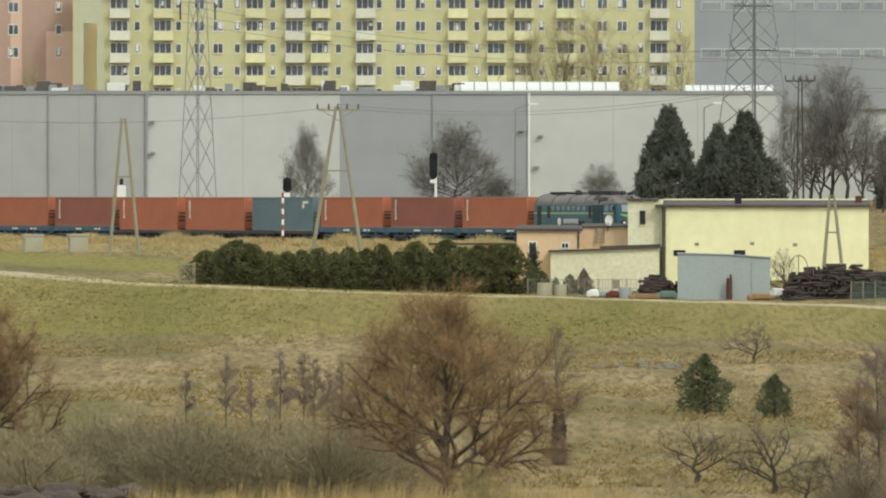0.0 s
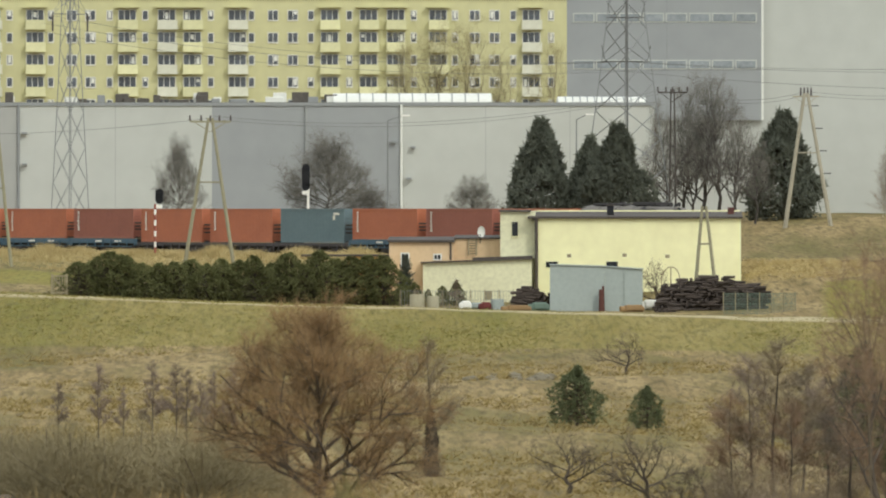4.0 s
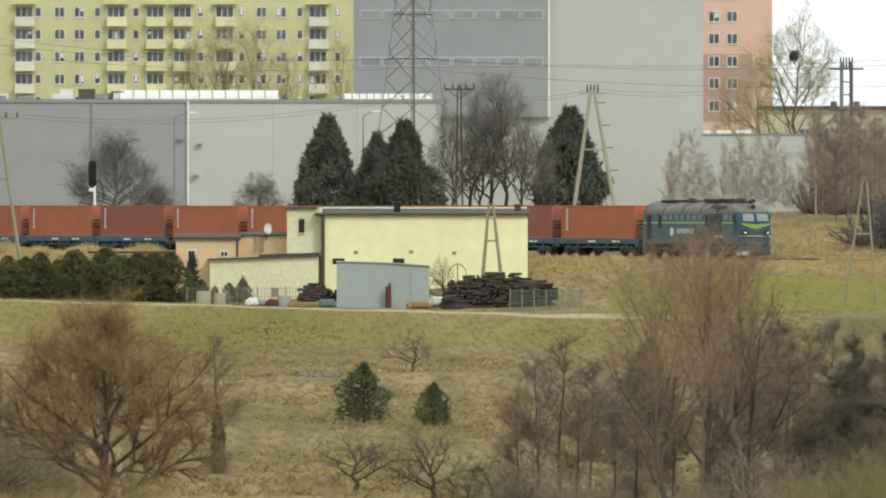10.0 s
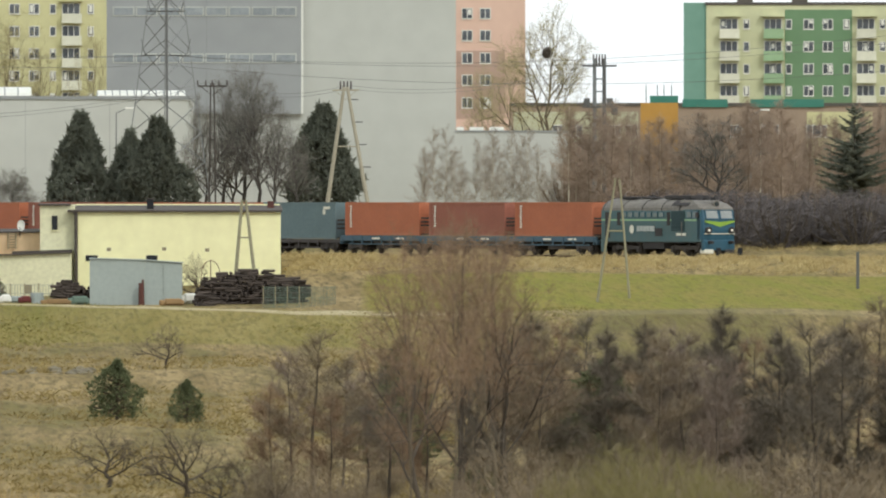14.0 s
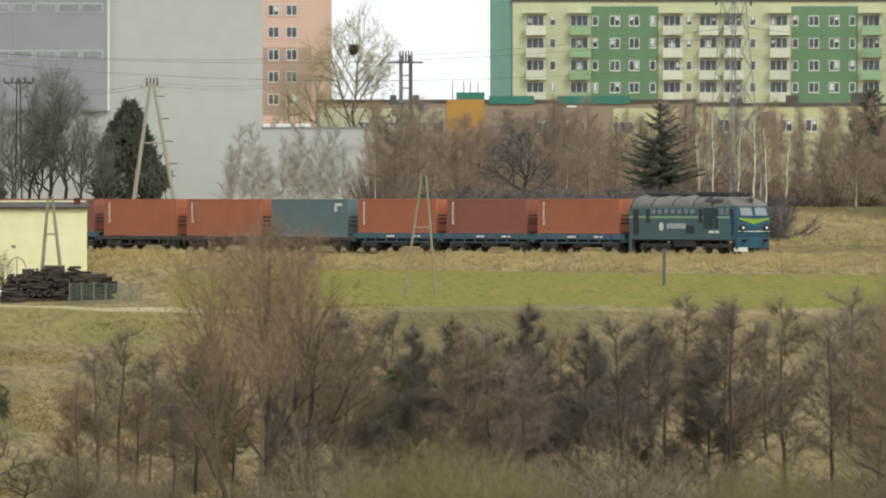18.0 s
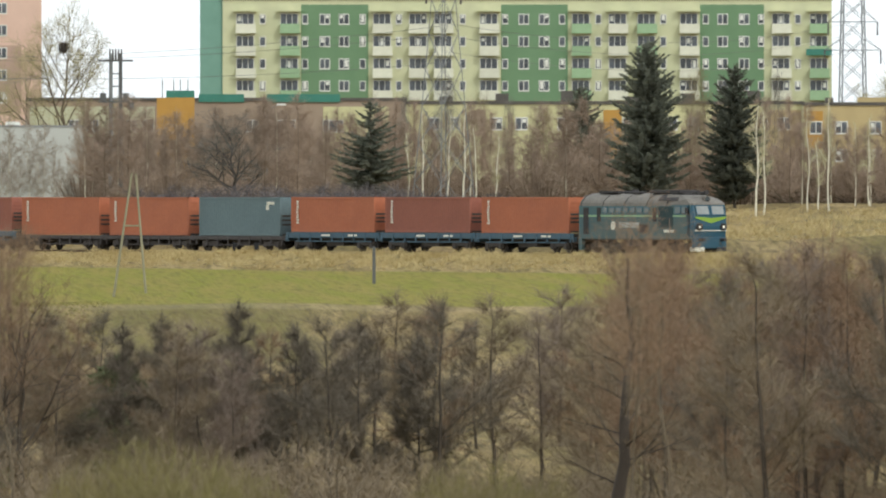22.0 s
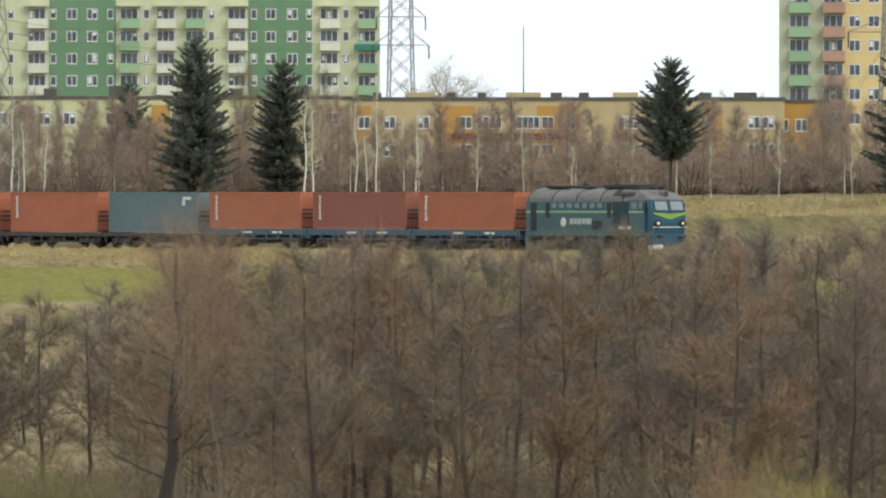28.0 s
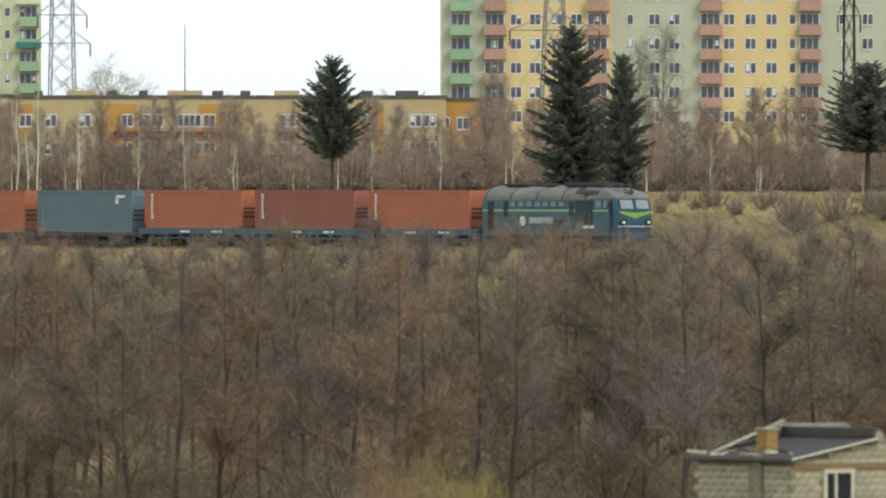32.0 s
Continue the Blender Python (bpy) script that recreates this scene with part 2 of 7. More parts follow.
def track_pose(s, z=0.0):
    p = TRACK + ALONG * s
    return pose(p.x, p.y, z, 0, 0, TRACK_TURN)


ballast = material("ballast", rgb(120, 112, 100), second=rgb(80, 72, 64), scale=0.8, bump=0.05)
steel_rail = material("rail_steel", rgb(112, 92, 78), rough=0.5, metal=0.7, scale=2)
sleeper_mat = material("sleeper_concrete", rgb(140, 134, 122), second=rgb(96, 88, 78), scale=1.5)
bed = thing("railway_track", track_pose(0), "single railway track on a ballast bed along a grassy bank", "railway track", kind="structure")
part("ballast_bed", prism([(-2.6, -0.75), (2.6, -0.75), (1.7, -0.2), (-1.7, -0.2)], -420, 420), ballast, bed)
for y in (-0.76, 0.76):
    part("rail", prism([(y - 0.07, -0.17), (y + 0.07, -0.17), (y + 0.02, -0.13), (y + 0.035, 0), (y - 0.035, 0), (y - 0.02, -0.13)], -420, 420), steel_rail, bed)
sleeper = box(-0.13, 0.13, -1.25, 1.25, -0.2, -0.165)
first = part("sleeper", sleeper, sleeper_mat, bed)
for i in range(1, 290):
    hang("sleeper", first.data, bed, m=pose(-90 + i * 0.65, 0, 0))
first.matrix_basis = pose(-90, 0, 0)

# ---- train ----
red_box = material("container_red", rgb(178, 108, 76), second=rgb(154, 92, 68), rough=0.6, scale=0.5, amount=0.55, random_tint=0.06)
brown_box = material("container_brown", rgb(156, 98, 80), second=rgb(134, 86, 72), rough=0.65, scale=0.5, amount=0.55, random_tint=0.06)
grey_box = material("container_blue_grey", rgb(108, 126, 128), second=rgb(96, 112, 116), rough=0.6, scale=0.5, amount=0.7)
white_mark = material("white_marking", rgb(225, 222, 205), scale=2, amount=0.3)
# lifted well above black: haze over the distance is put into this colour
dark_steel = material("dark_running_gear", rgb(70, 66, 62), second=rgb(88, 78, 68), rough=0.8, scale=2)
blue_sill = material("wagon_blue", rgb(74, 100, 114), second=rgb(84, 94, 100), rough=0.7, scale=1.2)
grey_sill = material("wagon_grey", rgb(84, 80, 78), second=rgb(64, 56, 52), rough=0.8, scale=1.2)
PITCH, BOX_L, GAP0 = 13.85, 12.19, 1.5
ride = []   # (object, offset along the track behind the locomotive's tail, height)


def ribbed_side(length, height, ribs, depth=0.036):
    """One corrugated container wall in the plane y = 0, outside towards -y."""
    verts, faces = [], []
    xs, step = [], length / ribs
    for i in range(ribs):
        x = -length / 2 + i * step
        xs += [(x, 0), (x + step * 0.28, 0), (x + step * 0.5, depth), (x + step * 0.78, depth)]
    xs.append((length / 2, 0))
    for x, y in xs:
        verts += [(x, y, 0), (x, y, height)]
    for i in range(len(xs) - 1):
        faces.append((2 * i, 2 * i + 2, 2 * i + 3, 2 * i + 1))
    return verts, faces


def container(mat, height, label, mark, corner_mark=False):
    root = thing("shipping_container", pose(0, 0, 0), label, "container", "containers on the train")
    w, l = 2.44, BOX_L
    v, f = ribbed_side(l - 0.3, height - 0.28, 42)
    side = mesh_of(v, f, mat, "side_wall")
    for turn, y in ((0, -w / 2 + 0.03), (180, w / 2 - 0.03)):
        hang("side_wall", side, root, m=pose(0, y, 0.16, 0, 0, turn))
    part("roof", box(-l / 2 + 0.05, l / 2 - 0.05, -w / 2 + 0.05, w / 2 - 0.05, height - 0.1, height - 0.02), mat, root)
    part("floor", box(-l / 2 + 0.05, l / 2 - 0.05, -w / 2 + 0.05, w / 2 - 0.05, 0.05, 0.16), dark_steel, root)
    bm = bmesh.new()
    for sx in (-1, 1):
        for sy in (-1, 1):
            x, y = sx * (l / 2 - 0.08), sy * (w / 2 - 0.08)
            add_box(bm, x - 0.08, x + 0.08, y - 0.08, y + 0.08, 0, height)
    for sy in (-1, 1):
        y = sy * (w / 2 - 0.05)
        add_box(bm, -l / 2, l / 2, y - 0.05, y + 0.05, 0.02, 0.18)
        add_box(bm, -l / 2, l / 2, y - 0.05, y + 0.05, height - 0.13, height - 0.005)
    part("frame", bm, mat, root)
    # leading end: wall with ribs and pressed bars, trailing end: doors with locking rods
    part("end_wall", box(l / 2 - 0.1, l / 2 - 0.05, -w / 2 + 0.1, w / 2 - 0.1, 0.15, height - 0.1), mat, root)
    shade = dark_steel
    for k in range(7):
        z = 0.45 + k * (height - 0.8) / 6.4
        part("end_bar", box(l / 2 - 0.06, l / 2 - 0.012, -w / 2 + 0.16, w / 2 - 0.16, z, z + 0.13), shade if k in (1, 2, 3) else mat, root)
    for y in (-0.61, 0.61):
        part("door", box(-l / 2 + 0.04, -l / 2 + 0.1, y - 0.55, y + 0.55, 0.16, height - 0.14), mat, root)
    for y in (-0.9, -0.35, 0.35, 0.9):
        part("locking_rod", rod((-l / 2 + 0.02, y, 0.2), (-l / 2 + 0.02, y, height - 0.15), 0.025, sides=6), dark_steel, root)
    if mark:
        # illegible lettering stacked in a column beside the door end
        r = random.Random(int(mark * 10))
        for k in range(9):
            z = height * 0.9 - k * mark / 9
            part("lettering", box(-l / 2 + 0.8 + r.uniform(-0.05, 0.05), -l / 2 + 1.06 + r.uniform(-0.05, 0.05), -w / 2 - 0.012, -w / 2 + 0.02, z - mark / 9 * 0.72, z), white_mark, root)
    if corner_mark:
        part("emblem", box(l / 2 - 2.0, l / 2 - 0.9, -w / 2 - 0.012, -w / 2 + 0.02, height - 0.55, height - 0.33), white_mark, root)
        part("emblem", box(l / 2 - 2.1, l / 2 - 1.7, -w / 2 - 0.012, -w / 2 + 0.02, height - 0.95, height - 0.57), white_mark, root)
    return root


wheel_mesh = None


def wheelset():
    """Axle with two flanged wheels, axis along y, centre at the origin."""
    bm = bmesh.new()
    rot = Matrix.Rotation(math.pi / 2, 4, "X")
    for y in (-0.76, 0.76):
        for r, w, o in ((0.46, 0.13, 0), (0.49, 0.03, 0.06 if y < 0 else -0.06), (0.2, 0.2, 0)):
            bmesh.ops.create_cone(bm, cap_ends=True, segments=20, radius1=r, radius2=r, depth=w, matrix=Matrix.Translation((0, y + o, 0)) @ rot)
        for a in range(5):
            an = a * math.pi * 2 / 5
            add_box(bm, -0.05, 0.05, y - 0.09, y + 0.09, 0.22, 0.4, Matrix.Rotation(an, 4, "Y"))
    bmesh.ops.create_cone(bm, cap_ends=True, segments=10, radius1=0.09, radius2=0.09, depth=2.0, matrix=rot)
    return bm


wheels = []


def add_wheel(parent, x, z=0.49):
    global wheel_mesh
    if wheel_mesh is None:
        w = part("wheelset", wheelset(), dark_steel, parent)
        wheel_mesh = w.data
    else:
        w = hang("wheelset", wheel_mesh, parent)
    w.matrix_basis = pose(x, 0, z)
    wheels.append(w)
    return w


def bogie(parent, x, axles, mat, span):
    bm = bmesh.new()
    for y in (-1.02, 1.02):
        add_box(bm, x - span / 2 - 0.35, x + span / 2 + 0.35, y - 0.07, y + 0.07, 0.5, 0.78, None, 0.03)
        for a in axles:
            add_box(bm, a - 0.2, a + 0.2, y - 0.14, y + 0.14, 0.3, 0.68, None, 0.03)
            for s in (-0.32, 0.32):
                add_rod(bm, (a + s, y, 0.35), (a + s, y, 0.7), 0.08, sides=6)
    add_box(bm, x - 0.25, x + 0.25, -1.0, 1.0, 0.45, 0.8)
    part("bogie_frame", bm, mat, parent)
    for a in axles:
        add_wheel(parent, a)


def flat_wagon(blue):
    label = "blue container flat wagon with stanchioned side sills" if blue else "low dark grey container flat wagon"
    root = thing("flat_wagon", pose(0, 0, 0), label, "railway wagon", "wagons of the train")
    half = PITCH / 2 - 0.12
    sill = blue_sill if blue else grey_sill
    top = 1.46 if blue else 1.15
    for y in (-1.2, 1.2):
        part("side_sill", box(-half, half, y - 0.06, y + 0.06, top - (0.42 if blue else 0.28), top - 0.02, 0.015), sill, root)
        part("lower_flange", box(-half + 1.2, half - 1.2, y * 0.93 - 0.05, y * 0.93 + 0.05, top - 0.72, top - 0.62), sill, root)
        for i in range(9):
            x = -half + 0.35 + i * (2 * half - 0.7) / 8
            part("stanchion", box(x - 0.06, x + 0.06, y * 1.045 - 0.05, y * 1.045 + 0.05, top - 0.66, top - 0.05), sill, root)
    if blue:
        for x in (-1.6, 2.4):
            part("lettering", box(x, x + 1.3, -1.275, -1.262, top - 0.3, top - 0.16), white_mark, root)
    part("deck", box(-half, half, -1.14, 1.14, top - 0.14, top - 0.01), dark_steel, root)
    part("centre_beam", box(-half, half, -0.35, 0.35, 0.72, top - 0.13), dark_steel, root)
    for x in (-half, half):
        for y in (-0.88, 0.88):
            part("buffer", rod((x, y, 1.0), (x + (0.12 if x > 0 else -0.12), y, 1.0), 0.14), dark_steel, root)
        part("headstock", box(x - 0.08, x + 0.08, -1.25, 1.25, 0.82, 1.2), sill, root)
    part("brake_gear", box(-1.4, 1.2, -0.9, 0.9, 0.45, 0.75), dark_steel, root)
    for x in (-4.6, 4.6):
        bogie(root, x, (x - 0.9, x + 0.9), dark_steel, 1.8)
    return root


kinds = {
    "r": container(red_box, 2.59, "orange-red corrugated steel shipping container with white lettering", 1.75),
    "b": container(brown_box, 2.59, "brownish red corrugated steel shipping container with white lettering", 1.7),
    "h": container(red_box, 2.88, "tall orange-red corrugated steel shipping container with white lettering", 1.6),
    "n": container(brown_box, 2.88, "tall brownish red corrugated steel shipping container", 1.2),
    "g": container(grey_box, 2.88, "tall blue-grey corrugated steel shipping container with small white emblem", 0, True),
}
wagon_kinds = {True: flat_wagon(True), False: flat_wagon(False)}
used = set()


def place_on_train(source, key, x, z):
    if key in used:
        ob = copy_thing(source, pose(0, 0, 0))
        for c in ob.children:
            if c.name.startswith("wheelset"):
                wheels.append(c)
    else:
        used.add(key)
        ob = source
    ride.append((ob, x, z))
    return ob


for i, (c, blue) in enumerate(zip("rbrghhbrrbrbrb", (1, 1, 1, 0, 0, 0, 1, 1, 1, 1, 1, 1, 1, 1))):
    x = -(GAP0 + BOX_L / 2 + i * PITCH)
    place_on_train(wagon_kinds[bool(blue)], bool(blue), x, 0.0)
    place_on_train(kinds[c], c, x, 1.46 if blue else 1.16)
for c, ob in kinds.items():
    if c not in used:
        for o in (*ob.children_recursive, ob):
            bpy.data.objects.remove(o)

# ---- locomotive: nose towards +x, tail at x = 0 ----
loco_teal = material("loco_teal", rgb(66, 98, 102), second=rgb(82, 98, 96), rough=0.55, scale=0.8, amount=0.8)
loco_blue = material("loco_blue", rgb(50, 88, 106), second=rgb(56, 82, 94), rough=0.5, scale=0.8)
loco_band = material("loco_light_green_band", rgb(146, 178, 142), second=rgb(116, 152, 124), scale=0.9)
loco_lime = material("loco_lime", rgb(136, 166, 66), second=rgb(116, 148, 66), scale=1.5)
loco_roof = material("loco_roof_grey", rgb(126, 121, 112), second=rgb(98, 94, 88), rough=0.7, scale=0.6, amount=0.8)
emblem_grey = material("emblem_grey", rgb(186, 190, 184), second=rgb(140, 150, 148), scale=2)
grille = material("loco_grille", rgb(58, 78, 80), second=rgb(36, 46, 50), scale=6)
# black fittings, paled by haze that is painted into the base colour
black = material("soot_black", rgb(58, 56, 56), second=rgb(72, 68, 66), scale=2)
pane_mat = material("window_glass", (0.035, 0.045, 0.05), second=(0.05, 0.06, 0.065), rough=0.06, scale=0.6, spec=0.6)
lamp_glow = material("headlamp", rgb(250, 246, 225), rough=0.2)
lamp_glow.node_tree.nodes["Principled BSDF"].inputs["Emission Color"].default_value = (1, 0.95, 0.8, 1)
lamp_glow.node_tree.nodes["Principled BSDF"].inputs["Emission Strength"].default_value = 0.06


def locomotive():
    root = thing("locomotive", pose(0, 0, 0), "teal and blue diesel locomotive with lime chevron and grey roof", "locomotive")
    L, w = 16.2, 1.45
    side = [(-w, 1.25), (w, 1.25), (w, 3.42), (-w, 3.42)]
    part("body", prism(side, 0.35, L - 3.2), loco_teal, root)
    # rounded roof over the engine room
    arc = [(-w * 1.0, 3.42)] + [(-w * math.cos(a), 3.42 + 0.92 * math.sin(a)) for a in [math.pi * k / 14 for k in range(1, 14)]] + [(w, 3.42)]
    part("roof", prism(arc[::-1], 0.45, L - 4.2), loco_roof, root)
    for x in (0.6, 3.6, 6.6, 9.6, 12.3):
        rim = [(y * 1.012, 3.42 + (z - 3.42) * 1.02) for y, z in arc]
        part("roof_seam", prism(rim[::-1], x, x + 0.1), black, root)
    # cab: upright sides, a nose with rounded corners, a domed grey roof with a brow over the windscreen
    def shell(outline, stations):
        bm = bmesh.new()
        rows = [[bm.verts.new((x - (inset if x > L - 1.4 else 0), y * (0.72 if z > 3.95 else 0.9 if z > 3.75 else 1), z)) for x, z in outline] for y, inset in stations]
        for a, b in zip(rows, rows[1:]):
            for i in range(len(outline)):
                j = (i + 1) % len(outline)
                bm.faces.new((a[i], b[i], b[j], a[j]))
        bm.faces.new(rows[0][::-1])
        bm.faces.new(rows[-1])
        bmesh.ops.recalc_face_normals(bm, faces=bm.faces[:])
        return bm
    across = ((-1.45, 0.38), (-1.32, 0.1), (-0.8, 0.0), (0.8, 0), (1.32, 0.1), (1.45, 0.38))
    part("cab", box(L - 3.2, L - 0.7, -1.45, 1.45, 1.25, 3.5), loco_teal, root)
    part("nose", shell([(L - 0.72, 1.25), (L - 0.32, 1.25), (L - 0.2, 2.0), (L - 0.22, 2.72), (L - 0.5, 3.5), (L - 0.72, 3.5)], across), loco_blue, root)
    part("cab_roof", shell([(L - 4.3, 3.42), (L - 0.95, 3.48), (L - 0.42, 3.5), (L - 0.46, 3.62), (L - 1.1, 3.92), (L - 2.4, 4.18), (L - 4.3, 4.22)], across), loco_roof, root)
    part("front_skirt", box(L - 0.7, L - 0.3, -1.35, 1.35, 0.42, 1.24, 0.08), loco_blue, root)
    part("front_band", box(L - 0.5, L - 0.18, -1.3, 1.3, 1.66, 1.72), white_mark, root)
    for y in (-1, 1):
        bm = bmesh.new()
        vs = [bm.verts.new(p) for p in ((L - 0.17, 0, 2.2), (L - 0.17, y * 1.25, 2.56), (L - 0.2, y * 1.25, 2.68), (L - 0.2, 0, 2.58),
                                        (L - 0.32, 0, 2.2), (L - 0.32, y * 1.25, 2.56), (L - 0.36, y * 1.25, 2.68), (L - 0.36, 0, 2.58))]
        for q in ((0, 1, 2, 3), (7, 6, 5, 4), (0, 4, 5, 1), (1, 5, 6, 2), (2, 6, 7, 3), (3, 7, 4, 0)):
            bm.faces.new([vs[i] for i in q])
        bmesh.ops.recalc_face_normals(bm, faces=bm.faces[:])
        part("chevron", bm, loco_lime, root)
        m = pose(L - 0.345, y * 0.62, 3.1, 0, -19.5, 0)
        wind = part("windscreen", box(-0.06, 0.03, -0.5, 0.5, -0.3, 0.34, 0.03), screen_mat, root)
        wind.matrix_basis = m
        fr = bmesh.new()
        for q in ((-0.57, 0.57, -0.36, -0.3), (-0.57, 0.57, 0.34, 0.4), (-0.57, -0.5, -0.36, 0.4), (0.5, 0.57, -0.36, 0.4)):
            add_box(fr, -0.03, 0.05, q[0], q[1], q[2], q[3])
        fo = part("windscreen_frame", fr, loco_blue, root)
        fo.matrix_basis = m
        lamp = part("headlight", rod((L - 0.3, y * 0.98, 1.95), (L - 0.1, y * 0.98, 1.95), 0.26, sides=14), black, root)
        part("lens", rod((L - 0.12, y * 0.98, 1.95), (L - 0.08, y * 0.98, 1.95), 0.09, sides=14), lamp_glow, lamp)
        part("buffer", rod((L - 0.3, y * 0.88, 1.05), (L + 0.28, y * 0.88, 1.05), 0.12), black, root)
        part("buffer", rod((0.4, y * 0.88, 1.05), (-0.2, y * 0.88, 1.05), 0.12), black, root)
        part("mirror", box(L - 1.05, L - 0.9, y * 1.56 - 0.1, y * 1.56 + 0.1, 2.9, 3.3), black, root)
        # side: light band, ribs, windows, louvres, doors
        o = y * (w + 0.012)
        part("waist_band", box(0.45, L - 1.2, o - 0.014, o + 0.014, 2.64, 2.78), loco_band, root)
        for z in (1.75, 2.0, 2.25):
            part("side_rib", box(0.5, L - 3.6, o - 0.02, o + 0.02, z, z + 0.06), loco_teal, root)
        part("sole_bar", box(0.3, L - 0.6, y * 1.4 - 0.06, y * 1.4 + 0.06, 1.08, 1.27), loco_teal, root)
        for x, wd in ((1.0, 0.7), (2.85, 0.5), (10.5, 0.5)):
            part("door", box(x, x + wd, o - 0.02, o + 0.02, 1.4 if x < 2 else 2.3, 3.3), black, root)
        for k in range(7):
            x = 3.6 + k * 0.95
            wn_ = part("side_window", box(x, x + 0.74, o - 0.025, o + 0.025, 2.9, 3.34, 0.02), loco_blue, root)
            part("pane", box(x + 0.07, x + 0.67, o - 0.035, o + 0.035, 2.96, 3.28), glass_mat, wn_)
        for k in range(2):
            x = L - 2.7 + k * 0.9
            wn_ = part("cab_window", box(x, x + 0.8, o - 0.025, o + 0.025, 2.82, 3.42, 0.02), loco_blue, root)
            part("pane", box(x + 0.07, x + 0.73, o - 0.035, o + 0.035, 2.9, 3.35), glass_mat, wn_)
        part("louvre_panel", box(11.2, 13.2, o - 0.02, o + 0.02, 1.9, 3.38), grille, root)
        for k in range(8):
            z = 1.9 + k * 0.17
            part("slat", box(11.25, 13.15, o - 0.035, o + 0.035, z, z + 0.06), grille, root)
        part("battery_box", box(8.7, 9.8, o - 0.03, o + 0.03, 1.5, 2.1), black, root)
        # operator's emblem and lettering as plain shapes
        bm = bmesh.new()
        bmesh.ops.create_cone(bm, cap_ends=True, segments=16, radius1=0.32, radius2=0.32, depth=0.04, matrix=Matrix.Translation((5.1, o + y * 0.01, 2.02)) @ Matrix.Rotation(math.pi / 2, 4, "X"))
        part("emblem", bm, white_mark, root)
        for k in range(5):
            xk = 5.9 + k * 0.5
            part("emblem_bar", prism([(o - 0.03, 1.86 + 0.03 * (k % 2)), (o + 0.03, 1.86 + 0.03 * (k % 2)), (o + 0.03, 2.26), (o - 0.03, 2.26)], xk, xk + (0.42 if k < 4 else 0.7)), emblem_grey, root)
        part("lettering", box(12.0, 13.4, o - 0.03, o + 0.03, 1.54, 1.74), white_mark, root)
        part("handrail", rod((L - 3.35, y * 1.52, 1.4), (L - 3.35, y * 1.52, 2.6), 0.03, sides=6), loco_roof, root)
        part("snow_plough", box(L - 0.95, L - 0.25, y * 0.9 - 0.4, y * 0.9 + 0.4, 0.2, 0.52, 0.05), white_mark if y < 0 else black, root)
        part("tail_step", prism([(y * 1.2, 0.3), (y * 1.45, 0.3), (y * 1.45, 1.3), (y * 1.2, 1.3)], 0.3, 0.75), loco_teal, root)
        # dark radiator recess in the roof's shoulder ahead of the engine room
        shoulder = [(y * w * q * math.cos(g), 3.42 + 0.92 * q * math.sin(g)) for q in (1.03, 0.97) for g in ([0.42, 0.62, 0.82, 1.02] if q > 1 else [1.02, 0.82, 0.62, 0.42])]
        part("radiator_grille", prism(shoulder if y > 0 else shoulder[::-1], 11.0, 13.6), black, root)
    # roof fittings
    for x0, x1, h in ((1.9, 4.6, 0.16), (6.6, 7.6, 0.1), (8.9, 12.9, 0.24)):
        part("roof_walkway", box(x0, x1, -0.75, 0.75, 4.3, 4.32 + h, 0.05), black, root)
    part("silencer", box(4.9, 6.4, -0.5, 0.5, 4.28, 4.46, 0.08), black, root)
    part("exhaust_stack", rod((5.7, 0, 4.25), (5.7, 0, 4.6), 0.28, 0.24, 12), black, root)
    part("fan_housing", rod((12.2, 0, 4.2), (12.2, 0, 4.5), 0.8, 0.75, 16), black, root)
    for y in (-0.35, 0.35):
        part("air_horn", rod((L - 2.1, y, 4.3), (L - 1.3, y, 4.38), 0.08, 0.18, 10), black, root)
    top = part("roof_headlight", rod((L - 1.2, 0, 3.95), (L - 0.72, 0, 3.92), 0.26, sides=14), loco_roof, root)
    part("lens", rod((L - 0.74, 0, 3.92), (L - 0.69, 0, 3.92), 0.18, sides=14), pane_mat, top)
    part("fuel_tank", prism([(-1.3, 0.55), (1.3, 0.55), (1.35, 1.1), (-1.35, 1.1)], 6.6, 9.8), black, root)
    part("frame", box(0.3, L - 0.5, -1.3, 1.3, 0.98, 1.26), black, root)
    part("pilot_beam", box(0.25, 0.45, -1.4, 1.4, 0.7, 1.3), black, root)
    for x in (3.6, 12.6):
        bogie(root, x, (x - 1.85, x, x + 1.85), dark_steel, 3.7)
    return root


# locomotive glass in pale grey, with the reflected sky painted into the base colour
glass_mat = material("loco_windows", rgb(120, 134, 136), second=rgb(96, 108, 112), rough=0.08, scale=0.6, spec=0.8)
screen_mat = material("loco_windscreen", rgb(140, 144, 140), second=rgb(112, 118, 116), rough=0.06, scale=0.8, spec=0.9)
loco = locomotive()
ride.append((loco, 0.0, 0.0))

# ---- the estate and the warehouse behind the railway ----
win_white = material("window_frame_white", rgb(225, 224, 214), scale=2, amount=0.3)
# grey-blue base colour: the sky's reflection is painted into the panes
win_glass = material("flat_window_glass", rgb(96, 100, 104), second=rgb(58, 62, 68), rough=0.12, scale=0.3, amount=0.9, random_tint=0.35, spec=0.5)
parapet_cream = material("balcony_cream", rgb(220, 217, 172), second=rgb(198, 195, 152), scale=0.4, random_tint=0.1)
parapet_white = material("balcony_white", rgb(217, 216, 196), second=rgb(197, 196, 176), scale=0.4, random_tint=0.08)
parapet_green = material("balcony_green", rgb(154, 180, 142), second=rgb(136, 164, 126), scale=0.4, random_tint=0.1)
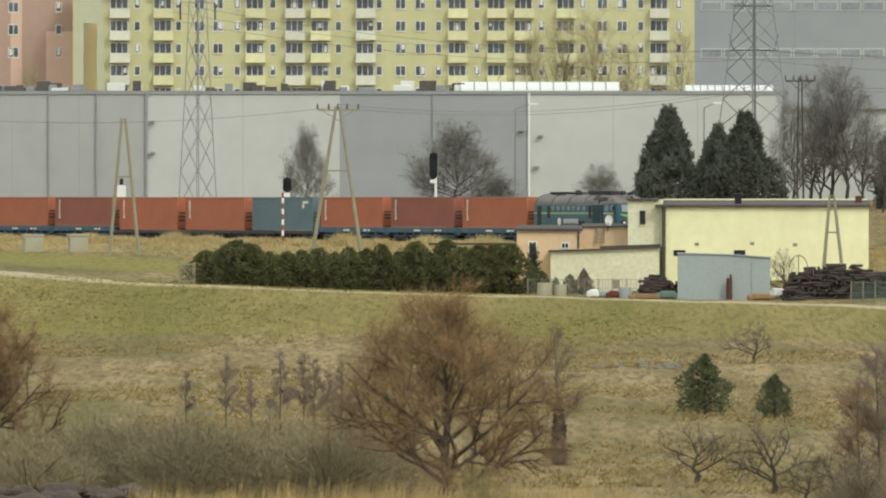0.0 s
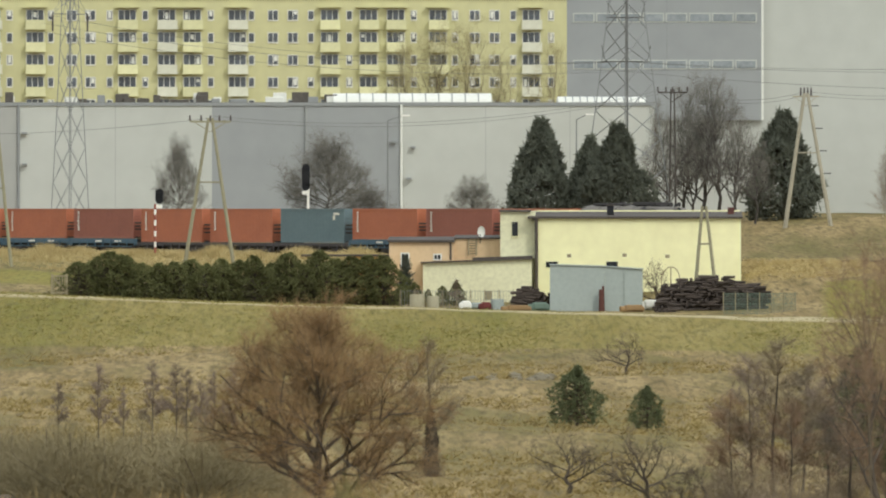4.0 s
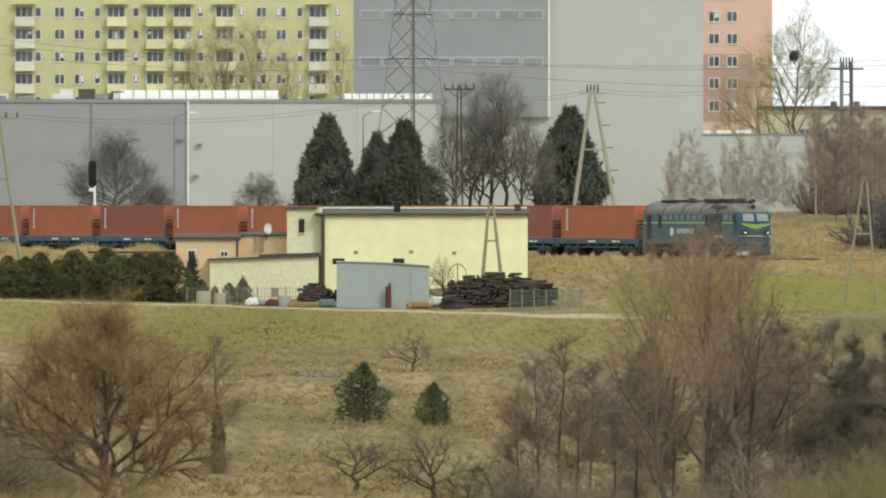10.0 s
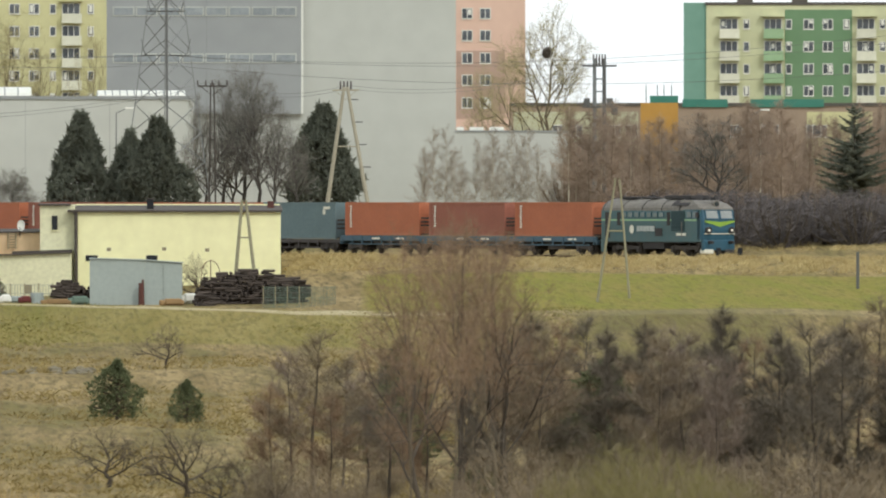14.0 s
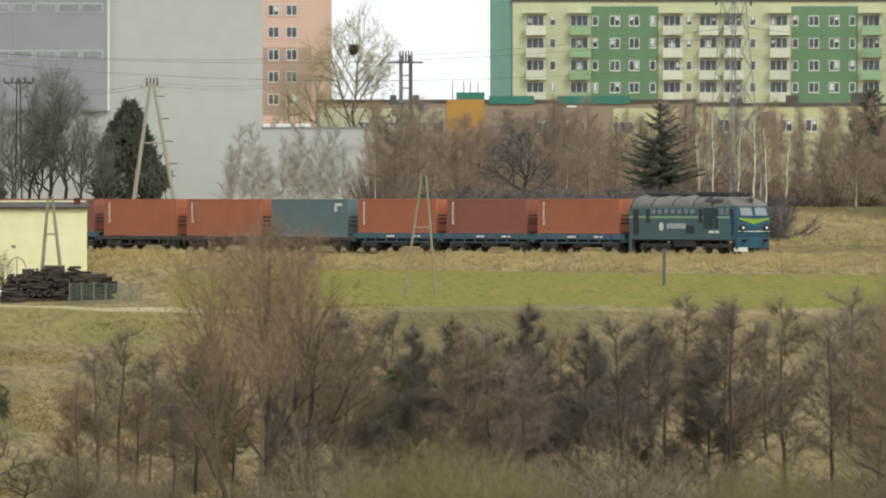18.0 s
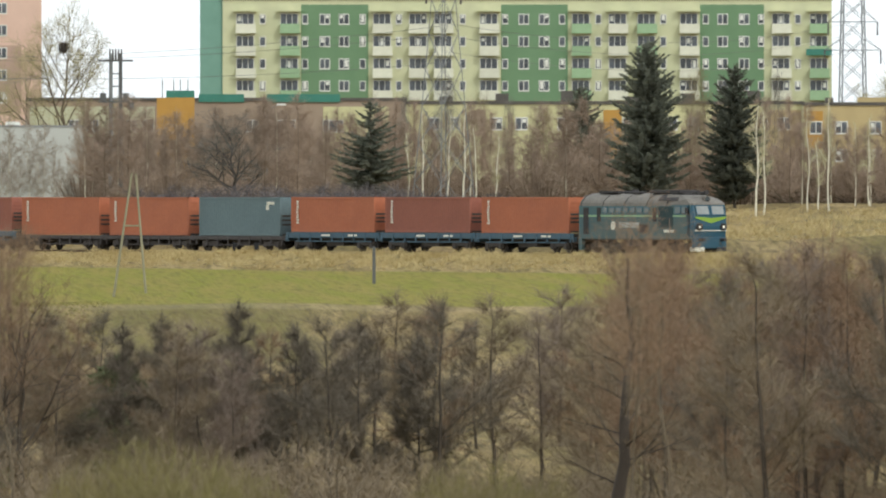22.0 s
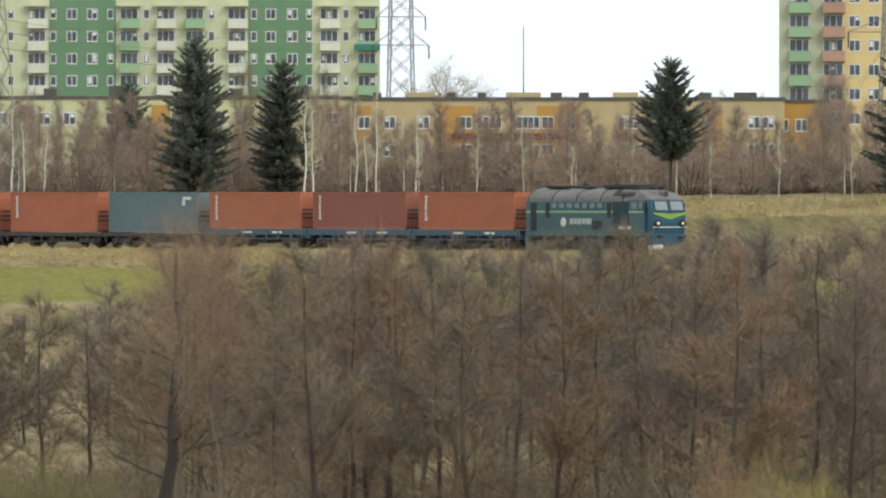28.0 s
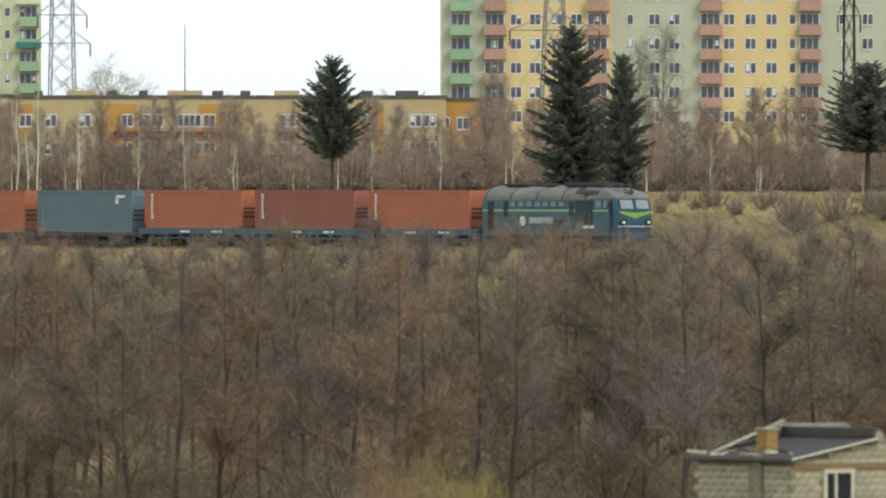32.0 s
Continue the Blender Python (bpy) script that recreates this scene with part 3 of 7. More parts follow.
parapet_red = material("balcony_salmon", rgb(182, 146, 124), second=rgb(164, 129, 110), scale=0.4, random_tint=0.08)
# plasters are greyed and paled: the distance haze is mixed into these colours
plaster_yellow = material("plaster_yellow_green", rgb(201, 197, 150), second=rgb(187, 183, 140), scale=0.08, amount=0.8)
plaster_lime = material("plaster_pale_lime", rgb(202, 202, 164), second=rgb(186, 188, 152), scale=0.08, amount=0.8)
plaster_green = material("plaster_green", rgb(112, 141, 106), second=rgb(100, 129, 97), scale=0.08)
plaster_teal = material("plaster_teal", rgb(120, 156, 140), second=rgb(106, 144, 128), scale=0.08)
plaster_pink = material("plaster_salmon", rgb(216, 184, 165), second=rgb(203, 170, 152), scale=0.08)
plaster_brown = material("plaster_brick_brown", rgb(180, 153, 137), second=rgb(166, 139, 124), scale=0.08)
plaster_gold = material("plaster_golden", rgb(220, 196, 136), second=rgb(206, 182, 124), scale=0.08)
plaster_sage = material("plaster_sage", rgb(189, 189, 159), second=rgb(173, 175, 146), scale=0.08)
plaster_ochre = material("plaster_ochre", rgb(184, 142, 72), second=rgb(166, 126, 64), scale=0.1)
plaster_cream = material("plaster_cream", rgb(186, 167, 122), second=rgb(170, 151, 110), scale=0.1)
plaster_dusk = material("plaster_dusty_rose", rgb(160, 142, 122), second=rgb(144, 127, 110), scale=0.1)
coping = material("roof_felt", rgb(84, 80, 74), second=rgb(110, 104, 96), scale=0.5)
maroon = material("maroon_sill", rgb(112, 60, 56), scale=1)
teal_trim = material("teal_trim", rgb(72, 129, 113), scale=1)


def box_mesh(name, mat, *corners):
    bm = box(*corners)
    me = bpy.data.meshes.new(name)
    bm.to_mesh(me)
    bm.free()
    me.materials.append(mat)
    return me


def window_meshes(w, h, lights):
    """A white frame slab and the mesh of each pane that sits proud on it, with the panes' places."""
    frame_mesh = box_mesh("window_frame", win_white, -w / 2, w / 2, -0.06, 0.02, -h / 2 - 0.06, h / 2)
    pw = (w - 0.1 * (lights + 1)) / lights
    pane = box_mesh("pane", win_glass, -pw / 2, pw / 2, -0.08, -0.02, -h / 2 + 0.1, h / 2 - 0.1)
    return frame_mesh, pane, [-w / 2 + 0.1 + pw / 2 + i * (pw + 0.1) for i in range(lights)]


SMALL, LARGE, WIDE = window_meshes(0.8, 1.25, 1), window_meshes(1.35, 1.35, 2), window_meshes(2.3, 1.7, 3)
blinds = random.Random(61)
blind_meshes = {(small, k): box_mesh("blind", win_white, -0.2, 0.2, -0.095, -0.081, -0.4 + 0.25 * k, 0.5) for small in (True, False) for k in range(3)}
balcony_meshes = {}


def balcony_mesh(mat, w):
    key = (mat.name, w)
    if key not in balcony_meshes:
        bm = bmesh.new()
        add_box(bm, -w / 2, w / 2, -1.15, -1.07, 0.1, 1.15)
        add_box(bm, -w / 2, -w / 2 + 0.08, -1.07, 0, 0.1, 1.15)
        add_box(bm, w / 2 - 0.08, w / 2, -1.07, 0, 0.1, 1.15)
        add_box(bm, -w / 2 - 0.04, w / 2 + 0.04, -1.2, 0, -0.08, 0.1)
        me = bpy.data.meshes.new("balcony")
        bm.to_mesh(me)
        bm.free()
        me.materials.append(mat)
        balcony_meshes[key] = me
    return balcony_meshes[key]


def put_window(root, pair, x, z, y=0.0):
    w = hang("window", pair[0], root, m=pose(x, y, z))
    for px in pair[2]:
        hang("pane", pair[1], w, m=pose(px, 0, 0))
    if blinds.random() < 0.4:
        hang("blind", blind_meshes[pair[2] == SMALL[2], blinds.randint(0, 2)], w, m=pose(blinds.choice(pair[2]), 0, 0))
    return w


def panel_block(name, label, u0, u1, d, v_top, rows, cols, wall_mat, turn=0.0, depth=12.0, panels=(), v_base=-200, sides=None, lift=()):
    """A flat-roofed panel block. cols: (kind, bearing, balcony material); rows: dips of the windows' middles."""
    um = (u0 + u1) / 2
    k = d / STEP
    zb = height_at(v_base, d)
    root = thing(name, facing(um, zb, d, turn), label, "apartment block")
    hw = (u1 - u0) / 2 * k
    top = height_at(v_top, d) - zb
    part("wall", box(-hw, hw, 0, depth, -12, top), wall_mat, root)
    part("roof", box(-hw - 0.15, hw + 0.15, -0.15, depth + 0.1, top, top + 0.35), coping, root)
    for a, b, mat, *vs in panels:
        z0, z1 = (height_at(vs[1], d) - zb, height_at(vs[0], d) - zb) if vs else (-3.9, top - 0.6)
        part("wall_panel", box((a - um) * k, (b - um) * k, -0.06, 0.5, z0, z1), mat, root)
    for kind, u, *mat in cols:
        x = (u - um) * k
        for v in rows:
            z = height_at(v, d) - zb
            if kind == "B":
                put_window(root, WIDE, x, z - 0.1, -0.07)
                hang("balcony", balcony_mesh(mat[0], 2.5), root, m=pose(x + 0.1, -0.05, z - 1.75))
                if v == rows[0]:
                    part("balcony_canopy", box(x - 1.5, x + 1.5, -1.2, 0, z + 0.95, z + 1.15), wall_mat, root)
            else:
                put_window(root, SMALL if kind == "w" else LARGE, x, z, -0.07)
    return root


def vents(root, xs, y, z, size=1.2):
    for i, x in enumerate(xs):
        part("roof_vent", box(x - size / 2, x + size / 2, y, y + 1.4, z, z + 0.9 + 0.3 * (i % 3)), coping, root)


def blocks():
    y_cols = "B95 w127 B172 w200 W237 W270 w304 B335 w367 B405 B450 w483 B530 w555 W593 W628 w660 B693 w728 B762 B810 w842 B885 w915 W950 W985 w1018 B1050 w1085"
    cols = []
    for i, c in enumerate(y_cols.split()):
        cols.append((c[0], int(c[1:]) - 668, (parapet_white, parapet_cream, parapet_cream)[i % 3]))
    b = panel_block("apartment_block", "long yellow-green panel block with cream balconies behind the warehouse", -655, 446, 1725, -462,
                    [-434, -394.5, -355, -315.5, -276], cols, plaster_yellow, panels=[(-652, -600, plaster_sage), (-636, -612, plaster_gold, -400, -240)], v_base=-190)
    vents(b, [-33, -22, -8, 2, 14, 26, 35], 4, 19.7, 2.4)
    b = panel_block("apartment_block", "brick-brown and pink gabled panel block", -830, -648, 1740, -500, [-470, -428, -388, -348],
                    [("W", -800), ("W", -760), ("w", -680)], plaster_brown, panels=[(-765, -745, plaster_pink), (-702, -655, plaster_pink, -385, -200)], v_base=-190)
    # the brown lower panel is added; it stands in for trees before the wall
    b = panel_block("apartment_block", "salmon pink high-rise block with small windows", 1050, 1186, 1650, -520,
                    [-505, -466, -426, -387, -347, -308, -268], [("W", 1083), ("W", 1115)], plaster_pink, panels=[(1064, 1150, plaster_brown, -360, -240)], v_base=-190)
    g = []
    g_cols = "B642 w673 B720 w748 W783 W817 w850 B884 w914 B948 B992 w1027 B1073 w1102 W1135 W1171 w1203 B1236 w1267 B1301 B1352 w1382 B1427 w1457 W1487 W1525 w1555 B1590 w1620 B1657"
    for i, c in enumerate(g_cols.split()):
        g.append((c[0], int(c[1:]) + 904, (parapet_white, parapet_white, parapet_green)[i % 3]))
    b = panel_block("apartment_block", "long pale lime panel block with green wall panels and balconies", 1506, 2584, 1730, -441,
                    [-407, -367.5, -328, -289, -250], g, plaster_lime, v_base=-190,
                    panels=[(741 + 904, 860 + 904, plaster_green), (1095 + 904, 1213 + 904, plaster_green), (1447 + 904, 1560 + 904, plaster_green)])
    k = 1730 / STEP
    hw = (2584 - 1506) / 2 * k
    part("gable_wall", prism([(0.3, -12), (11.5, -12), (11.5, 18.4), (0.3, 18.4)], -hw - 2.9, -hw + 0.05), plaster_teal, b)
    vents(b, [-34, -27, -14, -8, 2, 7, 12, 22, 33], 3, 18.3, 2.0)
    part("balcony_screen", box((2559 - 2045) * k - 1.5, (2559 - 2045) * k + 1.8, -1.4, -1.22, 11.0, 11.8), teal_trim, b, "bright green balcony screen")
    y2 = [("B", 815 + 2511, parapet_green), ("B", 875 + 2511, parapet_red), ("W", 913 + 2511), ("W", 947 + 2511), ("W", 985 + 2511), ("W", 1020 + 2511), ("B", 1057 + 2511, parapet_red),
          ("w", 1115 + 2511), ("W", 1158 + 2511), ("W", 1193 + 2511), ("B", 1257 + 2511, parapet_red), ("W", 1290 + 2511), ("W", 1328 + 2511), ("W", 1365 + 2511), ("w", 1402 + 2511),
          ("B", 1432 + 2511, parapet_red), ("w", 1490 + 2511), ("W", 1535 + 2511), ("W", 1580 + 2511)]
    panel_block("apartment_block", "tall sage and golden panel block with salmon balconies", 3290, 4200, 1560, -520,
                [-480, -437, -394, -351, -308, -265, -222], y2, plaster_sage, v_base=-150,
                panels=[(893 + 2511, 1082 + 2511, plaster_gold), (1272 + 2511, 1410 + 2511, plaster_gold)])
    # low rows of shops and flats
    low = panel_block("terraced_row", "low ochre and cream terraced building with dark roof vents", 2534, 3300, 1450, -254, [-215, -166],
                      [("W", 2511 + x) for x in (45, 90, 150, 225, 255, 278, 325, 345, 370, 410, 505, 522, 600, 650, 735, 760)], plaster_cream, v_base=-130,
                      panels=[(2536, 2568, plaster_ochre), (2690, 2752, plaster_ochre), (2862, 2938, plaster_ochre), (3140, 3190, plaster_ochre)])
    low["category"] = "terraced building"
    k = 1450 / STEP
    for a, b_ in ((60, 75), (118, 170), (190, 206), (245, 261), (296, 358), (375, 395), (425, 443), (485, 530), (640, 660), (700, 740)):
        x0, x1 = (2511 + a - 2917) * k, (2511 + b_ - 2917) * k
        part("roof_vent", box(x0, x1, 0.2 if b_ - a > 25 else 2, 3.4, 7.45, 8.35), plaster_cream if b_ - a > 40 else coping, low)
    for a, b_ in ((200, 300), (310, 420), (490, 530)):
        part("maroon_balustrade", box((2511 + a - 2917) * k, (2511 + b_ - 2917) * k, -0.35, -0.08, 3.3, 4.0), maroon, low)
    end = panel_block("terraced_row", "ochre end section of a low terrace", 3270, 3375, 1452, -250, [-210], [("W", 3296), ("W", 3330)], plaster_ochre, v_base=-130)
    end["category"] = "terraced building"
    left = panel_block("terraced_row", "low dusty rose and green terraced building with arched windows", 1160, 1830, 1450, -262, [-218],
                       [("W", 904 + x) for x in (340, 372, 440, 470, 655, 710, 720, 790, 805)], plaster_dusk, v_base=-130,
                       panels=[(1165, 1386, plaster_sage), (1684, 1800, plaster_yellow)])
    left["category"] = "terraced building"
    mid = panel_block("terraced_row", "low pale yellow terraced building below the apartment block", 1832, 2532, 1452, -256, [-222],
                      [("W", x) for x in (1880, 1915, 1990, 2035, 2110, 2150, 2225, 2300, 2340, 2420, 2460, 2500)], plaster_yellow, v_base=-130,
                      panels=[(1930, 1972, plaster_dusk), (2180, 2212, plaster_ochre), (2470, 2530, plaster_cream)])
    mid["category"] = "terraced building"
    vents(mid, [-17, -11, -4, 3, 9, 16], 2, 7.6, 1.4)
    for a, b_ in ((560, 640), (680, 810)):
        part("teal_coping", box((904 + a - 1495) * k, (904 + b_ - 1495) * k, -0.25, 0.6, 7.85, 8.7), teal_trim, left)
    oc = thing("stair_tower", facing(904 + 519, height_at(-130, 1440), 1440), "ochre rendered stair tower with teal cap and aerials", "stair tower")
    part("wall", box(-2.0, 2.0, 0, 4, -12, height_at(-268, 1440) - height_at(-130, 1440)), plaster_ochre, oc)
    t = height_at(-268, 1440) - height_at(-130, 1440)
    part("cap", box(-1.0, 2.0, 0.2, 3.8, t, t + 0.75), teal_trim, oc)
    for x in (-1.4, -0.2, 0.5, 1.3):
        part("aerial", rod((x, 1, t), (x, 1, t + 1.9), 0.05, sides=5), coping, oc)


blocks()

clad_light = material("cladding_light_grey", rgb(190, 191, 182), second=rgb(180, 181, 172), rough=0.55, scale=0.05, amount=0.8)
clad_mid = material("cladding_mid_grey", rgb(168, 168, 161), second=rgb(158, 158, 152), rough=0.55, scale=0.05, amount=0.8)
clad_dark = material("cladding_blue_grey", rgb(154, 156, 154), second=rgb(145, 147, 146), rough=0.5, scale=0.05, amount=0.8)
pipe_grey = material("downpipe_grey", rgb(150, 152, 150), scale=1)
# pale panes: the bright reflection in the window bands is part of the colour
band_glass = material("band_window_glass", rgb(150, 155, 155), second=rgb(122, 128, 130), rough=0.1, scale=0.3, amount=0.9, random_tint=0.12, spec=0.5)
roof_white = material("skylight_white", rgb(226, 226, 216), second=rgb(206, 206, 196), rough=0.5, scale=0.4)


def warehouse():
    d = 1255
    k = d / STEP
    u0, u1 = -1000, 600
    um = (u0 + u1) / 2
    zb = 2.0
    root = thing("warehouse", facing(um, zb, d), "long grey warehouse with sheet-metal cladding and roof lights", "warehouse")
    top = height_at(-280, d) - zb
    part("roof", box((u0 - um) * k - 0.2, (u1 - um) * k, -0.1, 46, top - 0.25, top), coping, root)
    for a, b, mat in ((-1000, -525, clad_mid), (-525, -183, clad_light), (-183, 152, clad_dark), (152, 600, clad_light)):
        wall = part("wall", box((a - um) * k, (b - um) * k, 0, 0.3, 0, top - 0.25), mat, root)
        part("coping_strip", box((a - um) * k, (b - um) * k, -0.14, 0.2, top - 0.32, top - 0.02), pipe_grey, root)
        n = max(2, int((b - a) * k / 6))
        for i in range(1, n):
            x = ((a - um) + (b - a) * i / n) * k
            part("panel_joint", box(x - 0.03, x + 0.03, -0.02, 0.01, 0, top - 0.3), clad_mid if mat is not clad_mid else clad_dark, root)
    for u in (-698, -614, -525, -18, 152):
        x = (u - um) * k
        part("downpipe", rod((x, -0.18, 0), (x, -0.18, top - 0.2), 0.12 if u in (-525, 152) else 0.07), roof_white if u == 152 else pipe_grey, root)
    for u, v in ((-515, -225), (-515, -170), (172, -200), (165, -145), (138, -210)):
        part("wall_lamp", box((u - um) * k - 0.2, (u - um) * k + 0.25, -0.6, 0, height_at(v, d) - zb - 0.1, height_at(v, d) - zb + 0.1), pipe_grey, root)
    # barrel roof light and vents
    for a, b, h in ((32, 312, 0.85), (430, 585, 0.55)):
        n = 10
        arc = [(3 - 3.0 * math.cos(math.pi * i / n), top + h * math.sin(math.pi * i / n)) for i in range(n + 1)]
        sk = part("roof_light", prism(arc[::-1], (a - um) * k, (b - um) * k), roof_white, root)
        for i in range(1, 12):
            x = (a - um) * k + (b - a) * k * i / 12
            part("rib", prism([(y * 1.0, z + 0.04) for y, z in arc[::-1]], x - 0.05, x + 0.05), pipe_grey, sk)
    r = random.Random(4)
    for i in range(46):
        u = r.uniform(-990, 30)
        w, h = r.uniform(0.5, 1.8), r.uniform(0.25, 1.0)
        x = (u - um) * k
        part("roof_unit", box(x - w / 2, x + w / 2, r.uniform(0.5, 1.2), 2.4, top - 0.02, top + h, 0.05), r.choice([coping, pipe_grey, roof_white]), root)
    # tall hall behind
    d2 = 1320
    k = d2 / STEP
    um = 755
    hall = thing("factory_hall", facing(um, 2.5, d2), "tall pale grey factory hall with dark upper cladding and window bands", "factory")
    top = height_at(-560, d2) - 2.5
    part("wall", box((446 - um) * k, (1063 - um) * k, 0, 30, -2, top), clad_light, hall)
    part("upper_cladding", box((446 - um) * k - 0.05, (792 - um) * k, -0.7, 0.2, height_at(-248, d2) - 2.5, top - 0.2), clad_dark, hall)
    for i in range(1, 2):
        x = (622 - um) * k
        part("panel_joint", box(x - 0.06, x + 0.06, -0.73, -0.68, height_at(-248, d2) - 2.5, top - 0.3), pipe_grey, hall)
    part("corner_trim", box((789 - um) * k, (793 - um) * k, -0.75, -0.6, height_at(-248, d2) - 2.5, top - 0.2), roof_white, hall)
    for v in (-430, -347):
        for i in range(8):
            a = 456 + i * 41
            fr = part("window_band", box((a - um) * k, (a + 38 - um) * k, -0.76, -0.6, height_at(v + 9, d2) - 2.5, height_at(v - 8, d2) - 2.5), clad_light, hall)
            part("pane", box((a + 2 - um) * k, (a + 36 - um) * k, -0.79, -0.7, height_at(v + 7, d2) - 2.5, height_at(v - 6, d2) - 2.5), band_glass, fr)
    d3 = 1275
    k = d3 / STEP
    low = thing("storage_hall", facing(1162, 2.5, d3), "low light grey storage hall with white roof lumps", "storage hall")
    part("wall", box(-(101) * k, 99 * k, 0, 20, -2, height_at(-216, d3) - 2.5), clad_light, low)
    part("coping", box(-(101) * k, 99.5 * k, -0.1, 0.2, height_at(-216, d3) - 2.5, height_at(-219, d3) - 2.5), pipe_grey, low)
    for a, b in ((-98, -85), (-75, -50), (-40, -14)):
        part("roof_light", box(a * k, b * k, 0.3, 2, height_at(-216, d3) - 2.5, height_at(-225, d3) - 2.5, 0.1), roof_white, low)


warehouse()

# ---- the yard beside the line ----
wall_cream = material("render_cream_yellow", rgb(240, 236, 186), second=rgb(220, 214, 166), scale=0.2, amount=0.6, fine=5.0, bump=0.01)
wall_peach = material("render_peach", rgb(218, 190, 150), second=rgb(204, 176, 138), scale=0.35, amount=0.7)
wall_pale = material("render_pale", rgb(224, 221, 184), second=rgb(202, 198, 164), scale=0.4, amount=0.8)
felt = material("tar_felt", rgb(84, 77, 70), second=rgb(66, 61, 57), scale=0.6)
dark_hole = material("dark_opening_glass", (0.02, 0.022, 0.025), rough=0.2, scale=1)
shed_grey = material("galvanised_sheet", rgb(160, 168, 162), second=rgb(150, 158, 152), rough=0.6, scale=0.4, amount=0.8)
rust = material("rusty_iron", rgb(94, 60, 52), second=rgb(72, 50, 46), scale=3)
wood_grey = material("weathered_wood", rgb(150, 140, 112), second=rgb(118, 110, 90), scale=2)
log_dark = material("stacked_logs", rgb(78, 69, 62), second=rgb(56, 51, 47), scale=3, random_tint=0.3)
iron_black = material("painted_black_iron", rgb(38, 38, 40), scale=2)
concrete = material("weathered_concrete", rgb(172, 166, 140), second=rgb(146, 140, 118), scale=1.2, bump=0.01)


def slab(x0, x1, y0, y1, lo0, lo1, hi0, hi1):
    """A block whose bottom and top run from one height at x0 to another at x1."""
    bm = bmesh.new()
    vs = [bm.verts.new(q) for q in ((x0, y0, lo0), (x1, y0, lo1), (x1, y1, lo1), (x0, y1, lo0), (x0, y0, hi0), (x1, y0, hi1), (x1, y1, hi1), (x0, y1, hi0))]
    for q in ((3, 2, 1, 0), (4, 5, 6, 7), (0, 1, 5, 4), (1, 2, 6, 5), (2, 3, 7, 6), (3, 0, 4, 7)):
        bm.faces.new([vs[i] for i in q])
    return bm


def house_group():
    d = 1046
    k = d / STEP
    X = lambda x: (x - 784 - 571) * k          # metres from the main corner's bearing
    zb = -3.4
    Z = lambda y: height_at(y - 441, d) - zb
    # workshop house: mono-pitch felt roof, long yellow front and short gable wing
    root = thing("workshop_house", facing(571, zb, d), "cream-yellow flat-roofed workshop house beside the railway", "house")
    part("front_wall", box(X(1173), X(1537), 0, 0.4, 0, Z(366)), wall_cream, root)
    part("side_wall", box(X(1537) - 0.4, X(1537), 0.4, 9.0, 0, Z(366)), wall_cream, root)
    part("rear_wall", box(X(1173), X(1537), 8.7, 9.0, 0, Z(352)), wall_cream, root)
    part("roof", prism([(-0.35, Z(366.8)), (-0.35, Z(363.2)), (9.2, Z(354)), (9.2, Z(358))], X(1160), X(1540)), felt, root)
    part("gable_wall", prism([(0.9, 0), (7, 0), (7, Z(353)), (0.9, Z(354))], X(1111), X(1173) - 0.01), wall_pale, root)
    part("gable_roof", prism([(0.6, Z(355)), (7.1, Z(354)), (7.1, Z(351)), (0.6, Z(352))], X(1108), X(1165)), felt, root)
    wn_ = part("window", box(X(1132), X(1142), 0.8, 0.95, Z(398), Z(373)), dark_hole, root)
    part("window_sill", box(X(1131), X(1143), 0.75, 0.9, Z(399.5), Z(398)), wall_cream, wn_)
    for a, b in ((1192, 1213), (1299, 1319)):
        wn_ = part("window", box(X(a), X(b), -0.06, 0.1, Z(453), Z(443)), iron_black, root)
        part("pane", box(X(a) + 0.08, X(b) - 0.08, -0.09, 0.05, Z(452), Z(444)), dark_hole, wn_)
    part("downpipe", rod((X(1175), -0.16, Z(490)), (X(1175), -0.16, Z(368)), 0.13), felt, root)
    part("rain_hopper", box(X(1170), X(1177), -0.25, 0, Z(370), Z(364), 0.03), felt, root)
    ch = part("chimney", box(X(1300), X(1312), 2, 2.6, Z(362), Z(344), 0.03), iron_black, root)
    part("chimney_cap", box(X(1298), X(1314), 1.95, 2.65, Z(344), Z(342)), felt, ch)
    part("chimney", box(X(1514), X(1526), 4, 4.6, Z(360), Z(347), 0.03), rust, root)
    for x, y in ((1232, 432), (1330, 431), (1406, 433)):
        part("render_patch", box(X(x) - 0.12, X(x) + 0.2, -0.012, 0.01, Z(y) - 0.15, Z(y) + 0.1), wood_grey, root)
    # peach cottage
    cot = thing("cottage", facing(571, zb, d), "peach rendered cottage with dark flat roof", "house")
    part("wall", box(X(914), X(1027), 1.5, 8, 0, Z(409)), wall_peach, cot)
    part("wall", box(X(1027), X(1111) - 0.02, 3.0, 8, 0, Z(403)), wall_peach, cot)
    part("roof", prism([(1.2, Z(409)), (1.2, Z(405)), (8.2, Z(399)), (8.2, Z(403))], X(911), X(1030)), felt, cot)
    part("roof", prism([(2.8, Z(403)), (2.8, Z(401)), (8.2, Z(396)), (8.2, Z(398))], X(1028), X(1111) - 0.02), felt, cot)
    part("downpipe", rod((X(1023), 1.4, Z(440)), (X(1023), 1.4, Z(410)), 0.07), felt, cot)
    for a, b, y0, y1 in ((934, 950, 427, 455), (992, 1007, 429, 441)):
        wn_ = part("window", box(X(a), X(b), 1.42, 1.55, Z(y1), Z(y0)), win_white, cot)
